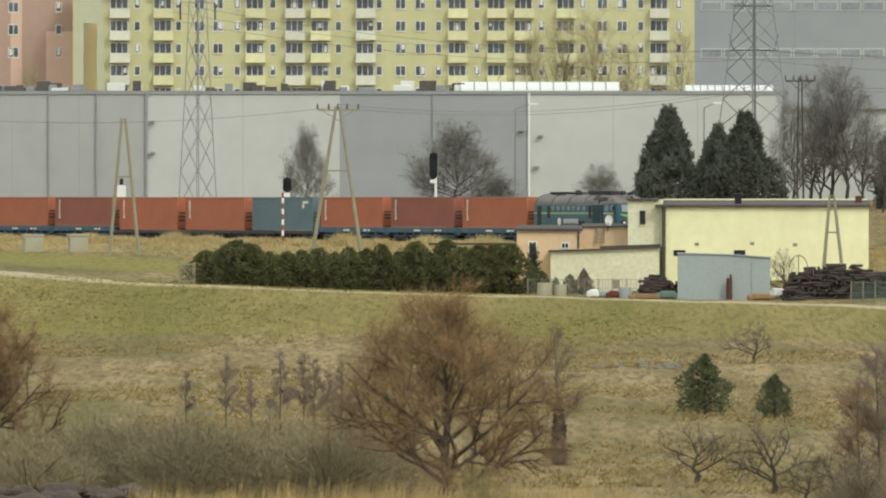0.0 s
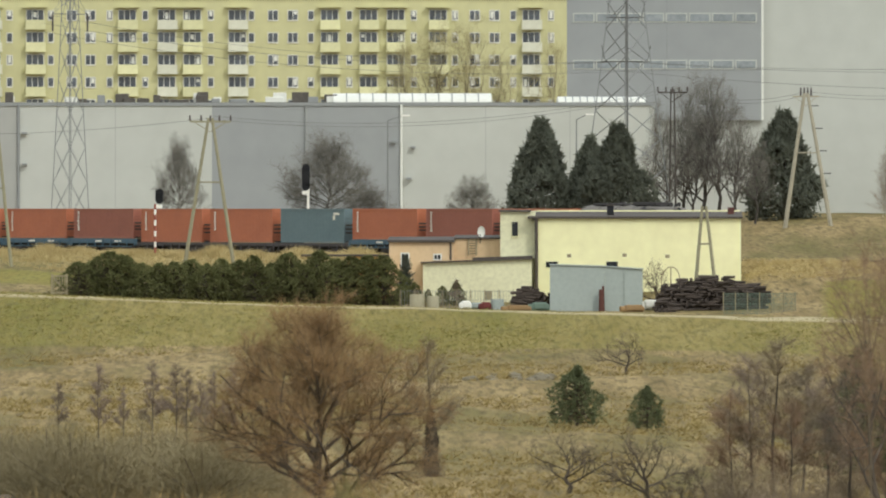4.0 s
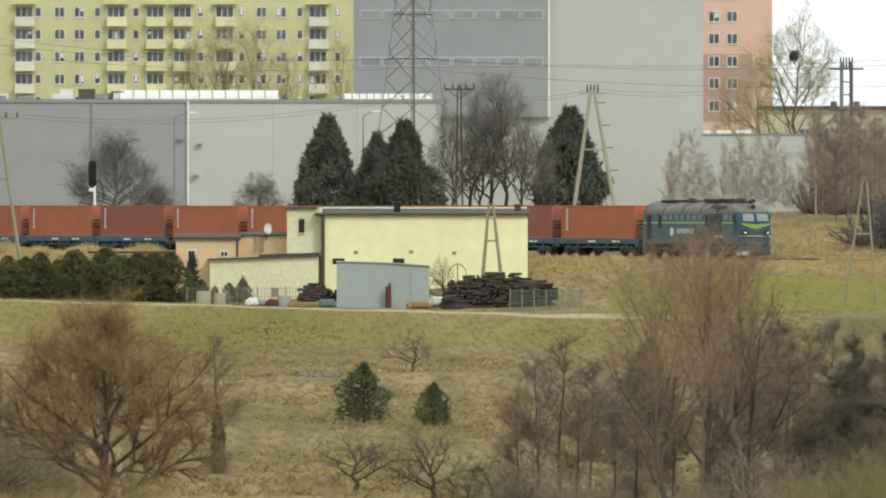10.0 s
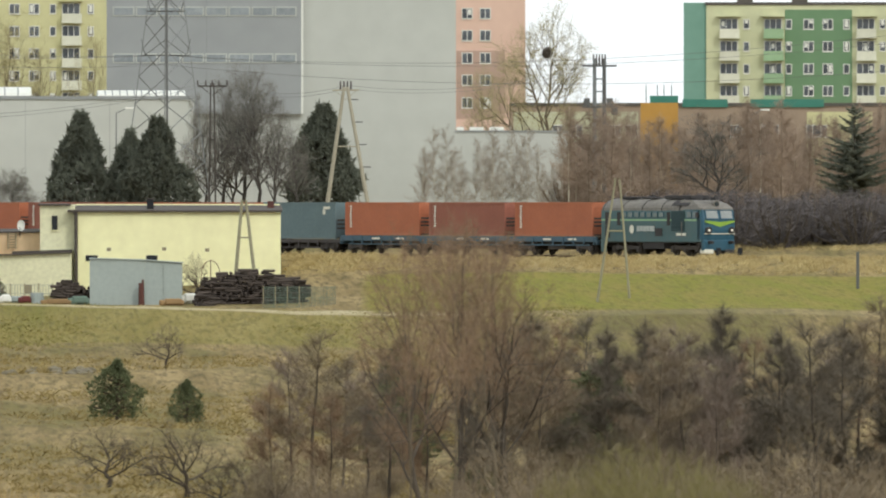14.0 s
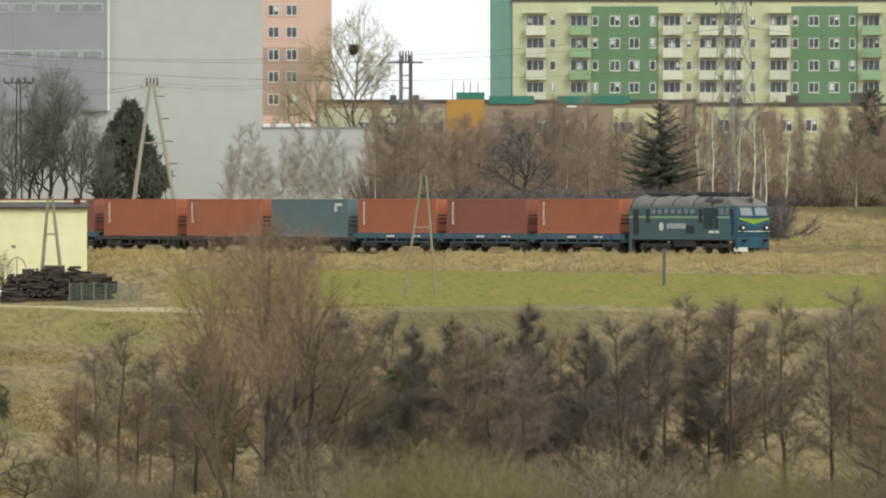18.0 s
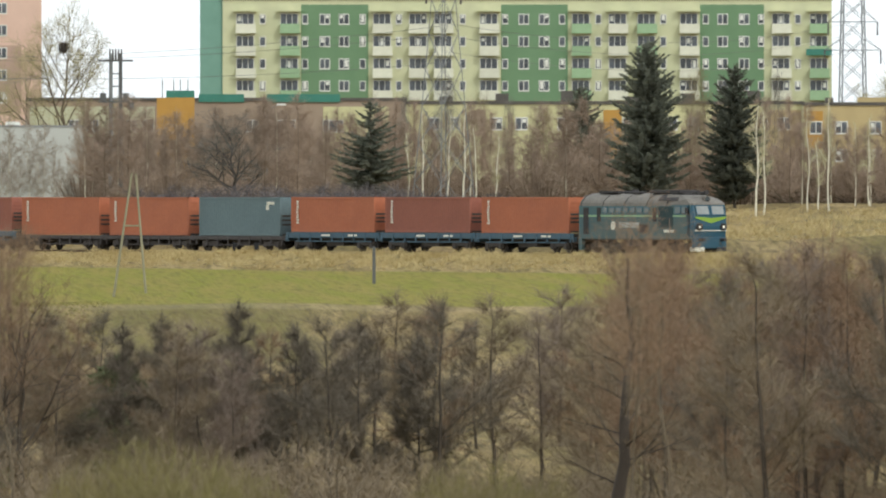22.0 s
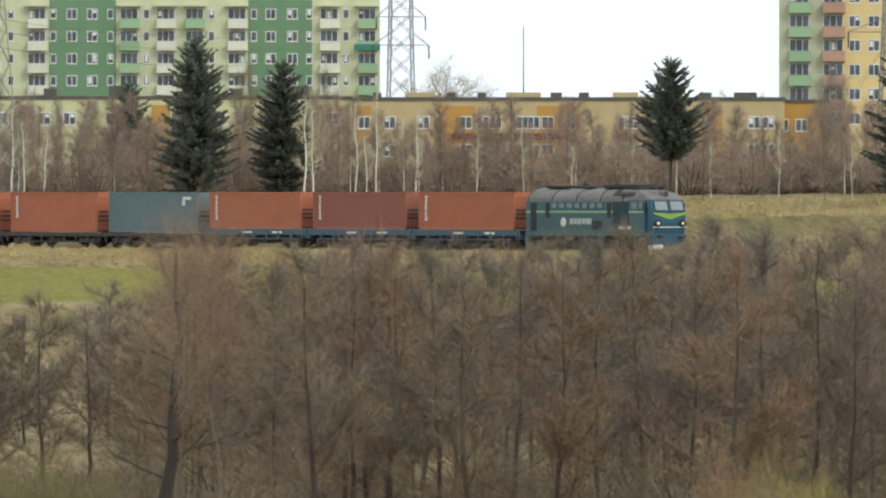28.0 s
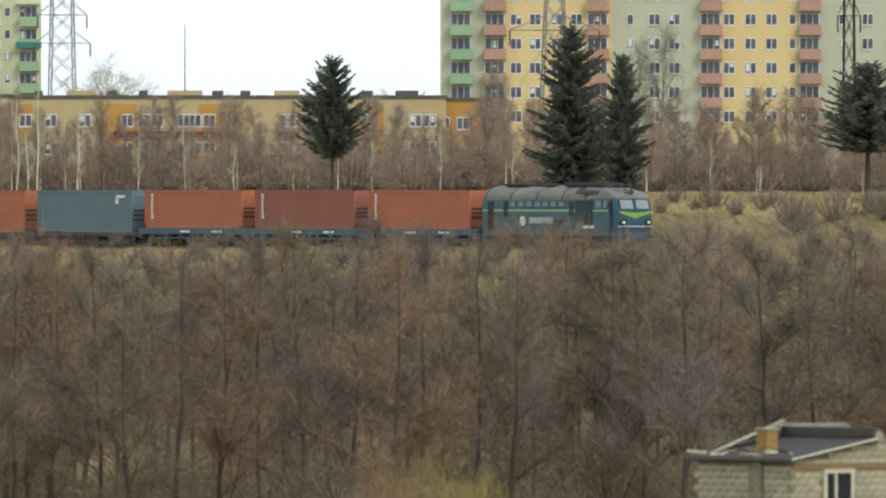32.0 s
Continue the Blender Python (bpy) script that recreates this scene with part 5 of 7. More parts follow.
def make_conifer(seed, h, w, mat, label, whorls=18, low=0.08, name="spruce_tree", dense=1.0, point=1.0, belly=1.5, pitch=(-12, 18), fluff=1.0, uneven=0.35):
    """Stem with whorls of curved boughs; each bough carries rows of side sprays that shorten towards its tip."""
    rng = random.Random(seed)
    out = [[(0, 0, -0.2, 0, 0, h * 0.97, h * 0.016 + 0.03, 0.02)], []]
    tri = []

    def blade(c, way, size, wide):
        side = way.cross(Vector((rng.gauss(0, 1), rng.gauss(0, 1), rng.gauss(0, 1)))).normalized() * size * wide
        tri.append((c - side, c + side, c + way * size))

    for i in range(whorls):
        f0 = low + (0.99 - low) * i / whorls
        shift = rng.uniform(0, 6.28)
        count = int((7 - 3 * f0) * dense) + 2
        for b in range(count):
            f = min(0.985, f0 + rng.uniform(-0.3, 0.7) * (1 - low) / whorls)
            reach = w / 2 * min(1.0, (1 - f) * belly) ** (0.85 * point) * (0.7 + 0.3 * min(1.0, (f - low) * 6)) + 0.02 * h
            ln = reach * rng.uniform(1 - uneven, 1.05)
            az = shift + (b + rng.uniform(-0.3, 0.3)) * 2 * math.pi / count
            p, steps = Vector((0, 0, f * h)), max(4, int(ln / (0.028 * h)))
            for s_ in range(steps):
                g = (s_ + 1) / steps
                el = radians(pitch[0] + (pitch[1] - pitch[0]) * g + 22 * f * f + rng.gauss(0, 4))
                way = Vector((math.cos(az) * math.cos(el), math.sin(az) * math.cos(el), math.sin(el)))
                q = p + way * ln / steps
                out[1].append((*p, *q, 0.02 + 0.02 * (1 - g), 0.012 + 0.02 * (1 - g)))
                across = Vector((-math.sin(az), math.cos(az), 0))
                span = (0.16 * ln * (1.15 - g) + 0.022 * h) * fluff
                for sign in (-1, 1):
                    for _ in range(2):
                        blade(p.lerp(q, rng.random()), (way * 0.75 + across * sign * rng.uniform(0.4, 1.0) + Vector((0, 0, rng.gauss(-0.12, 0.22)))).normalized(), span * rng.uniform(0.7, 1.25), 0.26)
                blade(p, (way + Vector((rng.gauss(0, 0.4), rng.gauss(0, 0.4), rng.gauss(0.15, 0.4)))).normalized(), span * 0.8, 0.25)
                blade(p, Vector((rng.gauss(0, 0.5), rng.gauss(0, 0.5), -1)).normalized(), span * 0.5, 0.3)
                p = q
    for q in range(26):
        blade(Vector((0, 0, h * rng.uniform(0.9, 1.0))), Vector((rng.gauss(0, 0.5), rng.gauss(0, 0.5), 0.7)).normalized(), 0.04 * h, 0.16)
    verts = [tuple(p) for t in tri for p in t]
    faces = [(3 * i, 3 * i + 1, 3 * i + 2) for i in range(len(tri))]
    trunk = segments_mesh(out[0], bark_dark, "trunk", 7)
    boughs = segments_mesh(out[1], bark_dark, "boughs", 3)
    crown = joined(boughs, mesh_of(verts, faces, mat, "needles"), "crown")
    return {"name": name, "label": label, "category": "tree", "parts": [("trunk", trunk), ("crown", crown)], "top": h}


def make_bushy(seed, h, w, mat, label, name, clumps=900, swell=1.6, tips=7, size=0.1):
    """A dense evergreen: short sprays over a lumpy, ragged-topped body, on a stem with leading shoots."""
    rng = random.Random(seed)
    off = rng.uniform(0, 90)
    stem = [(0, 0, -0.2, 0, 0, h * 0.9, h * 0.02 + 0.03, 0.02)]
    shoots, tri = [], []

    def spray(c, n, k, lift=0.25):
        for q in range(n):
            v1 = Vector((rng.gauss(0, 1), rng.gauss(0, 1), rng.gauss(lift, 0.7))).normalized() * size * h * k * rng.uniform(0.7, 1.3)
            v2 = Vector((rng.gauss(0, 1), rng.gauss(0, 1), rng.gauss(0, 0.6))).normalized() * size * h * k * 0.5
            tri.append((c - v2 * 0.5, c + v2 * 0.5, c + v1))

    for i in range(clumps):
        f = rng.random() ** 0.9
        az = rng.uniform(0, 2 * math.pi)
        lump = 1 + 0.75 * noise.noise((math.cos(az) * 1.6, math.sin(az) * 1.6, f * 4 + off))
        reach = w / 2 * max(0.05, 1 - f ** swell) ** 0.8 * (0.72 + 0.28 * min(1, f * 6)) * lump
        c = Vector((math.cos(az), math.sin(az), 0)) * reach * rng.uniform(0.55, 1.0) ** 0.5 + Vector((0, 0, f * h * 0.93 * (0.94 + 0.1 * lump)))
        spray(c, 4, 1.0)
        if i % 6 == 0:
            shoots.append((0, 0, c.z * 0.8, *c, 0.02, 0.008))
    for i in range(tips):
        az, r = rng.uniform(0, 2 * math.pi), rng.random() ** 2 * 0.85 * w / 2
        base = Vector((math.cos(az) * r, math.sin(az) * r, h * 0.8 * (1 - (2 * r / w) ** 1.6)))
        for j in range(6):
            spray(base + Vector((0, 0, h * 0.2 * j / 6 * rng.uniform(0.6, 1.0))), 4, 0.6, 0.9)
    verts = [tuple(p) for t in tri for p in t]
    faces = [(3 * i, 3 * i + 1, 3 * i + 2) for i in range(len(tri))]
    crown = joined(segments_mesh(shoots, bark_dark, "shoots", 3), mesh_of(verts, faces, mat, "needles"), "crown")
    return {"name": name, "label": label, "category": "tree", "parts": [("trunk", segments_mesh(stem, bark_dark, "trunk", 7)), ("crown", crown)], "top": h}


def plant(src, u, d, v_top, wide=1.0, turn=None, group="", z=None, label="", sink=0.0):
    """Sets a tree at bearing u, so tall that its top reaches the dip v_top."""
    base = (ground_z(u, d) if z is None else z) - sink
    h = height_at(v_top, d) - base
    k = max(h / src["top"], 0.15)
    turn = random.uniform(0, 360) if turn is None else turn
    p = at(u, 0, d)
    root = new(src["name"])
    root.matrix_basis = Matrix.Translation((p.x, p.y, base)) @ Matrix.Rotation(radians(turn), 4, "Z") @ Matrix.Diagonal((k * wide, k * wide, k, 1))
    tagged(root, label or src["label"], src["category"], group)
    for n, me in src["parts"]:
        hang(n, me, root)
    return root


ALDERS = [make_upright(s, 12, bark_dark, m, "slender bare alder with %s twigs in the valley wood" % nm, 5600, 1.05, 0.009, lo, rc, 26, cone=cn, girth=0.75, rise=(12, 52)) for s, m, nm, lo, cn, rc in (
    (1, twig_alder, "purple-brown", 0.18, 0.6, 0.36), (2, twig_brown, "brown", 0.12, 0.8, 0.4), (3, twig_dusk, "dusky brown", 0.26, 0.6, 0.36), (4, twig_tawny, "tawny", 0.14, 0.8, 0.42))]
CONES = [make_upright(s, 10, bark_dark, twig_dusk, "dense cone-shaped dark bare alder in the valley wood", 17000, 0.75, 0.0095, 0.06, 0.36, 40, cone=0.95, rise=(5, 40), girth=0.7) for s in (6, 7)]
OPEN = [make_natural(s, 13, bark_dark, twig_tawny, "open-crowned bare tree with several dark stems", 3000, 0.95, 0.0072, 10, 0.1, 0.78, (42, 18), (0.5, 0.25), 0.8, 0.1, 0.04, sway=0.06, kids=(4, 6)) for s in (8, 9)]
YOUNG = [make_upright(s, 5, bark_dark, twig_alder, "young bare tree with thin reddish twigs on dry grass", 2600, 0.5, 0.0068, 0.2, 0.3, 18, "sapling", cone=0.7, girth=0.8, rise=(15, 55)) for s in (11, 12)]
BIRCHES = [make_upright(s, 11, bk, twig_red, lb, 3500, 1.1, 0.0135, lo, 0.34, 40, "birch_tree", rise=(5, 55), taper=0.8, girth=gi, fork=1, up=0.15, spread=0.8) for s, lo, bk, gi, lb in (
    (21, 0.25, bark_birch, 0.62, "leafless birch with white trunk and reddish twigs"), (22, 0.06, bark_brown, 0.4, "leafless young birch with brown stem and reddish twigs"), (23, 0.1, bark_brown, 0.4, "leafless young birch with brown stem and reddish twigs"))]
GREY_BIRCHES = [make_upright(s, 11, bark_birch, twig_pale_grey, "slim leafless birch with greyish twigs before the storage hall", 3600, 0.9, 0.0095, 0.06, 0.36, 40, "birch_tree", rise=(5, 55), taper=0.8, girth=0.4, fork=1, up=0.15, spread=0.8) for s in (24, 25)]
POPLARS = [make_natural(s, 18, bark_brown, m, "tall bare poplar before the apartment blocks", 3800, 1.3, 0.011, 20, 0.18, 0.85, (50, 18), (0.34, 0.16), 0.5, 0.08, 0.05, kids=(4, 6)) for s, m in ((31, twig_olive), (32, twig_grey))]
WILLOW = make_natural(47, 10.5, bark_dark, twig_rust, "large spreading bare willow with rust-coloured twigs", 40000, 0.85, 0.0056, 22, 0.1, 0.72, (66, 14), (0.62, 0.36), 1.5, 0.1, 0.06, sway=0.025, up=0.35, spread=0.65, name="willow_tree", kids=(6, 8))
ROUND = [make_natural(s, 9, bark_grey, twig_grey, "bare round-crowned tree before the warehouse wall", 13000, 0.8, 0.0115, 30, 0.14, 0.6, (84, 12), (0.6, 0.48), 0.8, 0.06, 0.02, leader=0.7, kids=(5, 7)) for s in (51, 52)]
YARD = [make_natural(s, 13, bark_grey, twig_grey, "tall bare tree with dark upright limbs behind the yard", 5000, 0.85, 0.0105, 18, 0.16, 0.8, (58, 18), (0.42, 0.24), 0.95, 0.09, 0.04) for s in (55, 56)]
ORCHARD = [make_natural(s, 4.5, bark_dark, twig_brown, "low spreading bare fruit tree on dry grass", 1800, 0.38, 0.0065, 9, 0.16, 0.55, (74, 30), (0.72, 0.5), 2.0, 0.13, 0.02, leader=0.6, sway=0.07) for s in (61, 62)]
AIRY = make_upright(15, 14, bark_brown, twig_tawny, "tall slender bare tree with a feathery tawny crown", 2300, 0.8, 0.007, 0.6, 0.36, 24, cone=0.35, rise=(15, 60), girth=0.4, spread=0.7)
OAK = make_upright(71, 14, bark_oak, twig_brown, "gnarled dark-trunked bare oak at the wood's edge", 6000, 0.8, 0.007, 0.3, 0.32, 24, "oak_tree", 2.1, (8, 52), taper=0.86, cone=0.3, crook=1.7, spread=0.7)
ESTATE = make_natural(76, 14, bark_brown, twig_estate, "broad pale-twigged bare tree before the apartment block", 2600, 0.9, 0.01, 14, 0.18, 0.8, (56, 18), (0.46, 0.24), 0.5, 0.09, 0.04, kids=(4, 5))
NEST_TREE = make_natural(75, 16, bark_brown, twig_estate, "pale bare tree against the sky holding a nest", 5800, 1.1, 0.0115, 14, 0.2, 0.75, (58, 18), (0.52, 0.3), 0.85, 0.1, 0.04)
SHRUBS = [make_dome(s, 3.2, 4.6, m, lb, n, 0.5, r) if s in (81, 84) else make_shrub(s, 3.2, 4.6, m, lb, n, r) for s, m, lb, n, r in (
    (81, twig_olive, "dense olive-grey leafless shrub by the stream", 9000, 0.0075),
    (83, twig_bramble, "dark tangled bramble thicket above the line", 2700, 0.0145), (84, twig_brown, "brown leafless shrub in the valley", 3300, 0.0085), (85, twig_red, "reddish leafless undergrowth beneath the birches", 2500, 0.0155))]
GOLD = make_dome(87, 3.2, 4.6, twig_gold, "rounded shrub with golden yellow twigs", 12000, 0.4, 0.0075)
RUST = make_dome(88, 3.2, 4.6, twig_rust, "rounded shrub with rust-brown twigs", 9000, 0.5, 0.0075)
LIME = make_dome(86, 3.2, 4.6, twig_lime, "rounded shrub budding yellow-green", 22000, 0.4, 0.006)
WHITE_BIRCH = [make_upright(s, 11, bark_white, twig_pale, "tall birch with bright white trunk and limbs", 1400, 0.8, 0.008, 0.28, 0.24, 15, "birch_tree", rise=(25, 62), taper=0.75, girth=1.0, crook=1.5, spread=0.7) for s in (26, 27)]
SPRUCES = [make_conifer(s, 13, 10.4, needle_dark, "dark green spruce with layered boughs", 19, 0.08, "spruce_tree", 2.3, 0.62, 1.75, (-8, 16), 1.15, 0.6) for s in (91, 92)]
PINES = [make_bushy(s, 3, 3.1, needle_pine, "small bushy green pine on dry grass", "pine_tree", 1300, 1.9, 12, 0.07) for s in (95, 96)]
YEWS = [make_bushy(s, 8, 8.4, needle_dark, "broad dark conifer beside the railway", "conifer_tree", 3200, 1.35, 60, 0.068) for s in (97, 98)]
PINE_TALL = make_conifer(99, 9, 7.0, needle_dark, "thin dark pine in the birch wood", 12, 0.2, "pine_tree", 0.9, 0.8, 1.5, (-6, 18), 1.1)
PINE_BIG = make_conifer(93, 13, 10.6, needle_dark, "dark broad pine with a bare lower trunk", 15, 0.38, "pine_tree", 2.0, 0.7, 1.7, (-6, 22), 1.15, 0.55)


def foreground():
    rr = random.Random(7)
    plant(WILLOW, 12, 625, 26, 1.04, 0)
    plant(make_bushy(106, 5, 1.0, bark_dark, "dark ivy wrapped round a leaning trunk", "ivy_tree", 1100, 2.2, 5, 0.05), 205, 689, 262, 1.0)
    plant(ALDERS[1], 196, 690, 118, 1.1, 0, label="bare tree with an ivy-darkened trunk")
    plant(SHRUBS[2], 205, 688, 300, 0.5, label="dark ivy and twigs round a tree's foot")
    plant(WILLOW, -815, 640, 40, 0.8, 100)
    for u, v in ((-456, 208), (-384, 172), (-340, 215), (-289, 168), (-246, 172), (-228, 182), (-205, 205), (-180, 185), (-140, 170)):
        plant(YOUNG[rr.randint(0, 1)], u, 745 + rr.uniform(-12, 12), v, 1.0, group="saplings in the valley")
    for i in range(21):
        u = -770 + i * 33 + rr.uniform(-14, 14)
        plant(SHRUBS[0], u, 645 + rr.uniform(-12, 14), 285 + rr.uniform(-32, 30) - (20 if i in (7, 8) else 0), 1.2, group="shrubs along the stream")
    # meadow
    plant(PINES[0], 463, 782, 186, 0.92)
    plant(PINES[1], 587, 772, 222, 0.8, label="small dark green pine behind a bare tree")
    plant(ORCHARD[0], 548, 895, 112, 1.05)
    plant(ORCHARD[1], 448, 668, 276, 1.2)
    plant(ORCHARD[0], 584, 650, 268, 1.05, 120)
    plant(ORCHARD[1], 690, 660, 330, 1.0, 60)
    plant(ORCHARD[0], 640, 640, 350, 1.0, 200)
    # the wood's near edge
    for u, v, wd, src in ((770, 150, 1.3, 0), (815, 115, 1.5, 1), (862, 165, 1.3, 2), (735, 215, 1.2, 3), (905, 190, 1.4, 0), (945, 150, 1.3, 2), (840, 230, 1.4, 3)):
        plant(ALDERS[src], u, 650 + rr.uniform(-15, 15), v, wd, group="trees of the valley wood")
    plant(make_bushy(104, 5, 3.6, needle_pine, "dark ivy-covered tree at the wood's edge", "ivy_tree", 1500, 1.8, 6, 0.06), 968, 690, 150, 0.8)
    for u, v, wd, src in ((1020, -20, 0.8, 0), (1068, -100, 0.75, 1), (1098, -60, 0.8, 0), (1135, -90, 0.8, 1), (1180, 0, 0.9, 0)):
        plant(OPEN[src], u, 620 + rr.uniform(-15, 25), v, wd, group="trees of the valley wood")
    for u, v, wd, src in ((1095, 190, 1.2, 2), (1010, 170, 1.2, 3), (1150, 150, 1.2, 1)):
        plant(ALDERS[src], u, 630 + rr.uniform(-15, 25), v, wd, group="trees of the valley wood")
    plant(make_bushy(107, 5, 4.5, needle_pine, "dark ivy thicket at the foot of bare stems", "ivy_bush", 1300, 1.8, 5, 0.06), 1105, 655, 300, 0.9)
    for i in range(25):
        u = 1170 + i * 44 + rr.uniform(-20, 20)
        v = 105 + rr.uniform(-30, 60) - (40 if u > 1800 else 0)
        plant(ALDERS[rr.randint(0, 3)], u, 650 + rr.uniform(-30, 60), v, rr.uniform(1.1, 1.5), group="trees of the valley wood")
    for u, v, wd in ((1193, 84, 1.1), (1327, 105, 0.9), (1395, 92, 1.0), (1531, 66, 1.0), (1637, 108, 1.1), (1460, 128, 1.0), (1745, 96, 1.0), (1850, 120, 1.0)):
        plant(CONES[int(u) % 2], u, 640, v, wd, group="cone-shaped trees of the valley wood")
    plant(make_bushy(105, 4, 3.2, needle_pine, "dark ivy thicket among the bare alders", "ivy_bush", 1200, 1.8, 4, 0.06), 1327, 660, 188, 1.1)
    # airy trees that stand well in front of the wood
    for u, d, v, wd in ((985, 430, -95, 0.9), (1062, 425, -112, 1.0), (1140, 435, -90, 0.9), (2228, 400, -140, 0.9), (2306, 410, -105, 0.9)):
        plant(AIRY, u, d, v, wd, group="feathery trees before the wood")
    plant(OAK, 2188, 540, -40, 1.0, 0)
    for u, v, wd in ((2290, -60, 1.1), (2262, -25, 1.2), (2560, -75, 1.1), (2595, -45, 1.2), (2520, -30, 1.2)):
        plant(ALDERS[3], u, 590 + rr.uniform(-8, 8), v, wd, group="trees of the valley wood")
    for i in range(80):
        u = 2240 + i * 24.7 + rr.uniform(-12, 12)
        v = -28 - 38 * min(1.0, max(0.0, (u - 2650) / 500)) + rr.uniform(-22, 42) + (25 if u < 2330 else 0)
        plant(ALDERS[i % 4], u, 570 + 45 * (i % 3) + rr.uniform(-14, 14) + (40 if u < 2310 else 0), v, rr.uniform(0.95, 1.3), group="trees of the valley wood")
    for i in range(12):
        u = 725 + i * 33 + rr.uniform(-14, 14)
        plant(SHRUBS[2], u, 625 + rr.uniform(-10, 50), 345 + rr.uniform(-30, 40), 1.2, group="undergrowth of the valley wood")
    for i in range(62):
        u = 1110 + i * 49 + rr.uniform(-18, 18)
        plant(SHRUBS[2], u, 590 + rr.uniform(-25, 60), 335 + rr.uniform(-45, 50), 1.3, group="undergrowth of the valley wood")
    for u, v, wd in ((1420, 296, 0.8), (1290, 336, 0.6), (1956, 334, 0.7), (1560, 366, 0.6), (2060, 372, 0.55), (90, 350, 0.5)):
        plant(LIME, u, 340, v, wd, group="budding shrubs")
    plant(GOLD, 3318, 340, 312, 0.6)
    plant(RUST, 3222, 350, 318, 0.5)
    plant(SHRUBS[2], 3215, 520, 350, 1.2)
    for i in range(30):
        u = 3560 + i * 22 + rr.uniform(-12, 12)
        ds = profile(u)[0]
        plant(SHRUBS[3], u, ds[12] + rr.uniform(8, 50), -92 + rr.uniform(-20, 18), 1.2, group="brush on the cutting")


def behind_the_line():
    rr = random.Random(17)
    plant(ROUND[0], -244, 1222, -242, 0.5, 0, z=2.6)
    plant(ROUND[0], 18, 1222, -250, 1.0, 0, z=2.6)
    plant(ROUND[0], 92, 1226, -140, 1.1, 0, z=2.6)
    plant(ROUND[1], 276, 1222, -160, 1.1, 0, z=2.6)
    plant(YEWS[0], 400, 1150, -248, 0.7)
    plant(YEWS[1], 487, 1150, -218, 0.66)
    plant(YEWS[0], 534, 1145, -240, 0.66, 70)
    plant(YEWS[1], 828, 1192, -264, 0.74)
    for u, v, s in ((612, -270, 0), (652, -335, 1), (690, -345, 1), (712, -350, 0), (752, -270, 0), (668, -280, 1), (778, -240, 0)):
        plant(YARD[s], u, 1180 + rr.uniform(-8, 8), v, rr.uniform(0.75, 1.0), group="bare trees behind the yard")
    plant(POPLARS[1], 600, 1190, -300, 0.5)
    for i in range(20):
        u = 1000 + i * 13.5 + rr.uniform(-6, 6)
        plant(GREY_BIRCHES[rr.randint(0, 1)], u, 1215 + rr.uniform(-20, 20), -205 + rr.uniform(-40, 40), 0.9, group="birches behind the line")
    for i in range(40):
        u = 1270 + i * 17 + rr.uniform(-8, 8)
        plant(BIRCHES[i % 3], u, 1190 + rr.uniform(0, 60), -245 + rr.uniform(-25, 45), rr.uniform(0.9, 1.2), group="birches behind the line")
    for i in range(150):
        u = 1255 + i * 19.3 + rr.uniform(-10, 10)
        d = profile(u)[0][14] + (rr.uniform(-24, 0) if i % 3 == 2 else rr.uniform(0, 60))
        plant(BIRCHES[i % 3], u, d, -256 + rr.uniform(-35, 50), rr.uniform(0.85, 1.15), group="birches behind the line")
    for i in range(26):
        u = 1370 + i * 24 + rr.uniform(-8, 8)
        ds = profile(u)[0]
        plant(SHRUBS[1], u, ds[12] + 22 + rr.uniform(0, 22), -118 + rr.uniform(-14, 10) + (20 if i > 19 else 0), 1.3, group="thicket above the line")
    for i in range(110):
        u = 1260 + i * 26.3 + rr.uniform(-14, 14)
        ds = profile(u)[0]
        plant(SHRUBS[3], u, ds[14] + 22 + rr.uniform(-12, 30), (-182 if u > 1850 else -150) + rr.uniform(-22, 24), 1.15, group="undergrowth behind the line")
    plant(YARD[0], 1530, 1110, -255, 1.5, label="bare branching tree in the birch wood")
    plant(POPLARS[1], 1900, 1130, -315, 0.7)
    for u, v in ((1830, -290), (1960, -295), (2010, -280), (2330, -330), (2360, -345), (2395, -320), (2080, -270), (2480, -330)):
        plant(POPLARS[rr.randint(0, 1)], u, 1120 + rr.uniform(-20, 20), v, 0.5, group="tall bare trees behind the line")
    plant(PINE_TALL, 1768, 1090, -262, 1.1)
    plant(SPRUCES[1], 2140, 1200, -285, 0.7)
    plant(SPRUCES[0], 2258, 1060, -368, 0.66)
    plant(SPRUCES[1], 2412, 1060, -322, 0.64)
    plant(WHITE_BIRCH[0], 2450, 1030, -268, 0.8, 0, label="pair of tall white birches by the line")
    plant(WHITE_BIRCH[1], 2464, 1032, -262, 0.7, 90, label="pair of tall white birches by the line")
    for u, v in ((1835, -215), (1862, -260), (1905, -250), (1932, -270), (1955, -225), (1990, -210), (2541, -262), (2560, -200), (2579, -285), (2625, -235), (2650, -245), (2652, -190), (2755, -205), (2838, -215), (2925, -180), (3030, -200), (3170, -195), (3290, -210), (3420, -190), (3770, -180), (3850, -170)):
        plant(WHITE_BIRCH[rr.randint(0, 1)], u, profile(u)[0][14] - rr.uniform(5, 25), v, rr.uniform(0.6, 0.9), group="white birches before the thicket")
    plant(PINE_BIG, 3099, 940, -325, 0.78)
    plant(SPRUCES[0], 3522, 925, -384, 0.66)
    plant(SPRUCES[1], 3612, 935, -330, 0.55)
    plant(PINE_BIG, 4046, 905, -315, 1.35, 120)
    plant(WHITE_BIRCH[0], 3655, 960, -240, 0.8, label="leaning white birch beside the spruces")
    plant(SPRUCES[1], 3895, 1150, -170, 0.8)
